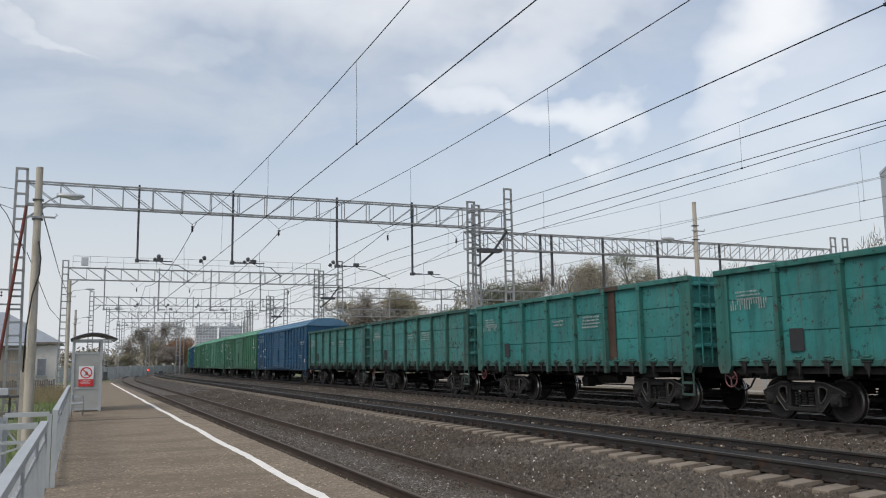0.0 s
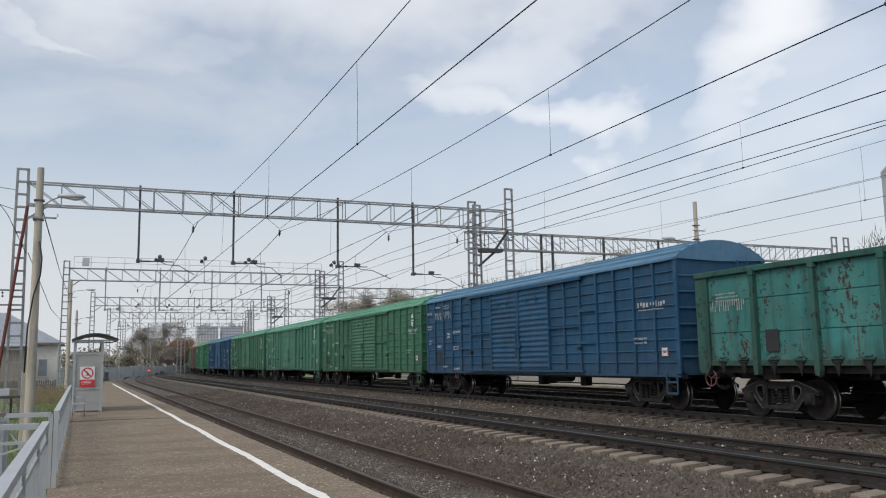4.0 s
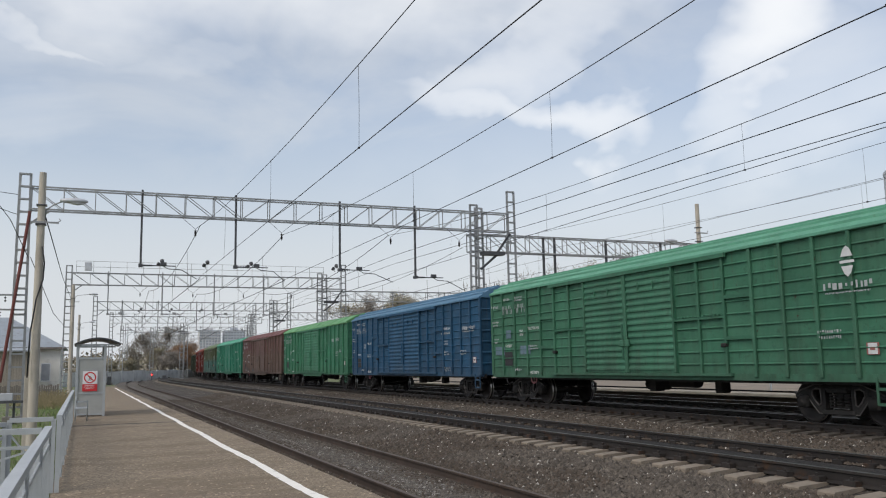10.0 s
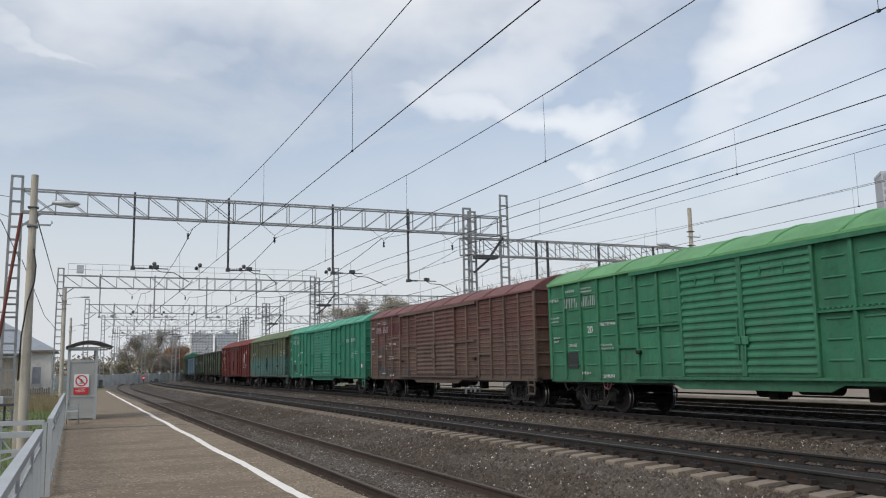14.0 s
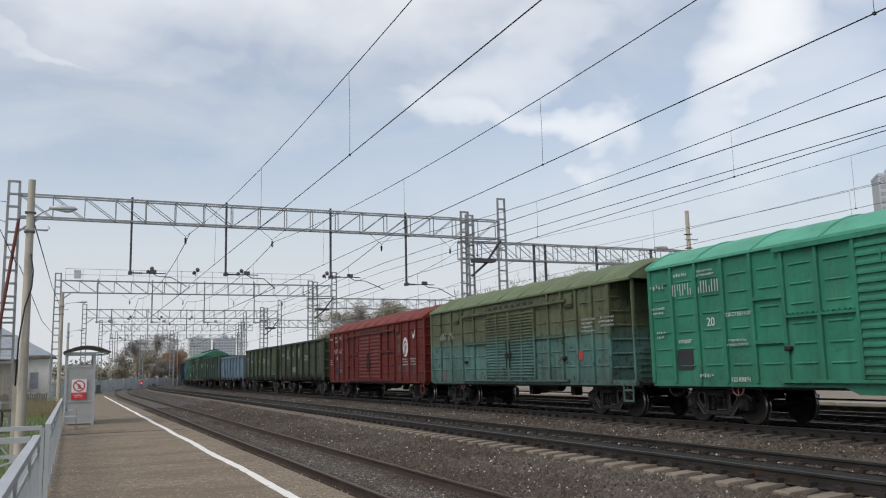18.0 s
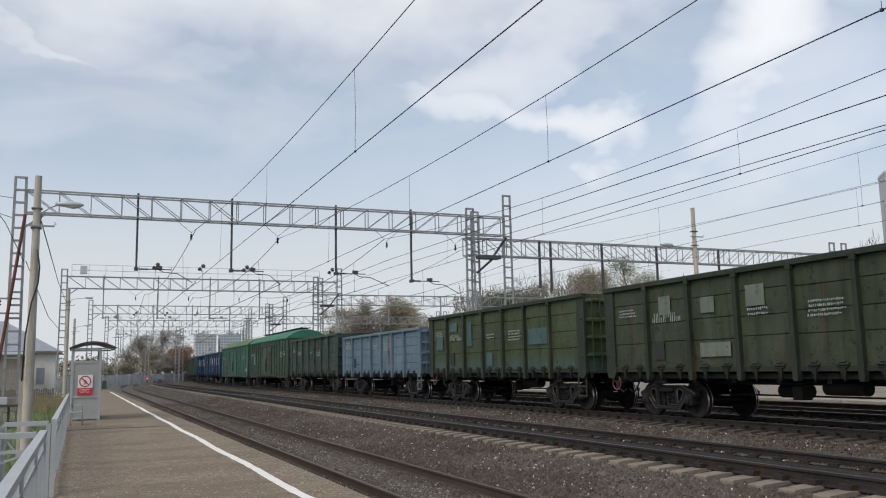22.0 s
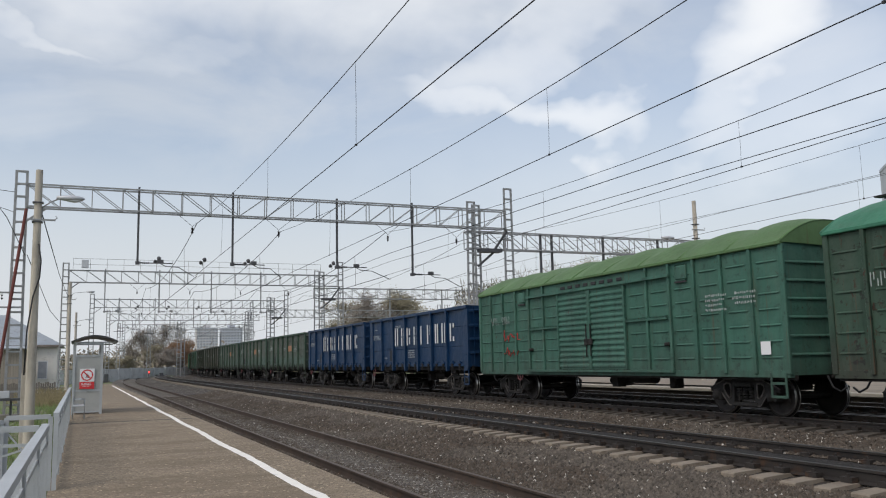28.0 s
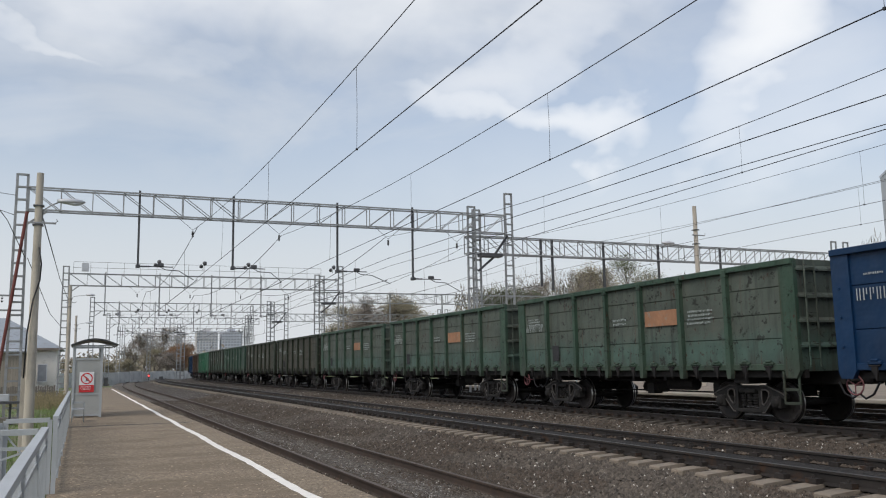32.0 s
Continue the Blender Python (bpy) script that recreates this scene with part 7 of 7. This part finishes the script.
# thicket behind the far platform: upright bare twigs with thinning leaves
for name, mat_w, count, text in (("thicket_twigs", M_thicket, 13000, "grey-brown bare thicket beyond the tracks"), ("thicket_leaves", M_leaf_olive, 12000, "haze-paled olive leaves of the thicket beyond the tracks"), ("thicket_green", M_leaf_green, 8000, "dark green leaves of the thicket beyond the tracks")):
    s = Shape()
    for i in range(count):
        a = radians(rnd.uniform(24, 57))
        r = rnd.uniform(140, 168)
        high = 13.5 + 5.0 * (noise.noise((a * 14, 2, 0)) + 0.35) + 2.2 * noise.noise((a * 55, 6, 0)) + max(0.0, math.degrees(a) - 36) * 0.22
        if mat_w is not M_thicket and noise.noise((a * 26, 9 if mat_w is M_leaf_green else 4, 0)) < -0.08:
            continue
        p = Vector((r * math.sin(a), r * math.cos(a), -1 + max(1.0, high) * rnd.random() ** 0.7))
        if mat_w is M_thicket:
            u = Vector((rnd.uniform(-0.6, 0.6), rnd.uniform(-0.6, 0.6), 1)).normalized() * rnd.uniform(0.5, 1.3)
            v = Vector((math.cos(a), -math.sin(a), 0)) * rnd.uniform(0.025, 0.06)
        else:
            u = Vector((rnd.uniform(-1, 1), rnd.uniform(-1, 1), rnd.uniform(-0.6, 0.6))).normalized() * rnd.uniform(0.14, 0.34)
            v = u.orthogonal().normalized() * rnd.uniform(0.08, 0.2)
            p.z -= 0.8
        s.add([p - u, p + v, p + u, p - v], [(0, 1, 2, 3)])
    tagged(part(name, s, mat_w), text, "thicket", kind="stuff")

# ---- grass and weeds beside the platform ----
s, d = Shape(), Shape()
for i in range(5200):
    y = rnd.uniform(12, 80)
    x = -0.45 - abs(rnd.gauss(0, 1.6))
    g = -0.94
    w = rnd.uniform(0.010, 0.022)
    h = rnd.uniform(0.10, 0.32)
    a = rnd.uniform(0, math.pi)
    l = Vector((rnd.uniform(-0.12, 0.12), rnd.uniform(-0.12, 0.12), h))
    p = Vector((x, y, g))
    e = Vector((math.cos(a) * w, math.sin(a) * w, 0))
    s.add([p - e, p + e, p + l], [(0, 1, 2)])
for i in range(1100):
    y = rnd.uniform(60, 80)
    x = -2.2 + rnd.gauss(0, 0.9) - 0.02 * (y - 60)
    l = Vector((rnd.uniform(-0.3, 0.3), rnd.uniform(-0.2, 0.2), rnd.uniform(0.25, 0.85)))
    p = Vector((x, y, -0.95))
    e = Vector((0.02, 0, 0))
    d.add([p - e, p + e, p + l], [(0, 1, 2)])
    if i % 2:
        q = p + l
        d.add([q + Vector((-0.05, 0, 0)), q + Vector((0.05, 0, -0.02)), q + Vector((0.02, 0, 0.1)), q + Vector((-0.03, 0, 0.08))], [(0, 1, 2, 3)])
tagged(part("grass", s, M_blade), "short green grass behind the platform railing", "grass", kind="stuff")
tagged(part("dry_weeds", d, M_dry), "tall dry weeds in front of the house", "weeds", kind="stuff")

# ---- loose stones of the ballast ----


def bed_height(off):
    return float(np.interp(off, (-12.3, -11.5, -9.95, -9.9, -9.3, -8.6, -8.1, -7.78, -7.55, -7.25, -7.05, -5.65, -5.4, -5.05, -4.55, -1.9, -1.45, -0.95), (-0.58, -0.555, -0.553, -0.55, -0.49, -0.39, -0.28, -0.238, -0.200, -0.160, -0.112, -0.112, -0.14, -0.17, -0.25, -0.275, -0.25, -0.205)))


def stone(shape, p, r, rnd):
    pts = []
    for a in ((1, 0, 0), (-1, 0, 0), (0, 1, 0), (0, -1, 0), (0, 0, 1), (0, 0, -1)):
        k = rnd.uniform(0.65, 1.25)
        pts.append((p[0] + a[0] * r * k + rnd.uniform(-0.3, 0.3) * r, p[1] + a[1] * r * k + rnd.uniform(-0.3, 0.3) * r, p[2] + a[2] * r * k * 0.8))
    shape.add(pts, [(0, 2, 4), (2, 1, 4), (1, 3, 4), (3, 0, 4), (2, 0, 5), (1, 2, 5), (3, 1, 5), (0, 3, 5)])


grey, pale, brown = Shape(), Shape(), Shape()
M_rust_stone = surface("rust-stained stone", (0.104, 0.080, 0.060), 0.95, vary=0.25, scale=3, island=0.9, bump=0)
for i in range(165000):
    sd = 6.5 + 52 * rnd.random() ** 2.2
    zone = i % 9
    off = rnd.uniform(-9.9, -7.55) if zone < 4 else rnd.uniform(-5.7, -5.0) if zone == 4 else rnd.uniform(-12.3, -10.05) if zone in (5, 8) else rnd.uniform(-5.0, -1.45)
    k = rnd.random()
    size = rnd.uniform(0.016, 0.046) * (0.9 + sd / 60) * (0.6 if zone in (5, 8) else 1)
    p = along(sd, off, bed_height(off) + 0.004 + 0.3 * size)
    rusty = noise.noise((off * 0.6, sd * 0.25, 0)) > 0.0
    bright_one = k > 0.965
    stone(pale if bright_one else (brown if rusty and k > 0.3 else grey), p, size * (0.75 if bright_one else 1), rnd)
for shape, mat_s, text in ((grey, M_stone, "grey crushed ballast stones"), (brown, M_rust_stone, "rust-brown ballast stones"), (pale, M_pale_stone, "scattered pale ballast stones")):
    tagged(part("ballast_stones", shape, mat_s), text, "ballast stones", kind="stuff")

# ---- what moves ----


def run(t):
    """How far the train has come by t seconds, in metres."""
    u = t / 16
    return 161.06 * u + 8.70 * u ** 2 - 1.888 * u ** 3 + 0.285 * u ** 4


def wagon_pose(s, base):
    a, b = along(s - base / 2), along(s + base / 2)
    d = a - b
    return Matrix.Translation((a + b) / 2) @ Matrix.Rotation(math.atan2(d.y, d.x), 4, "Z")


def motions():
    for ob, s, base in TRAIN:
        walk(ob, [(t, wagon_pose(s - run(t), base)) for t in (k * 0.8 for k in range(41))])
    lead = WHEELS[0]
    n = 960
    walk(lead, [(32 * k / n, Matrix.Rotation(run(32 * k / n) / 0.4785 % (2 * math.pi), 4, "Y")) for k in range(n + 1)])
    for w in WHEELS[1:]:
        w.rotation_mode = "QUATERNION"
        w.animation_data_create()
        w.animation_data.action = lead.animation_data.action
        w.animation_data.action_slot = lead.animation_data.action_slot


motions()
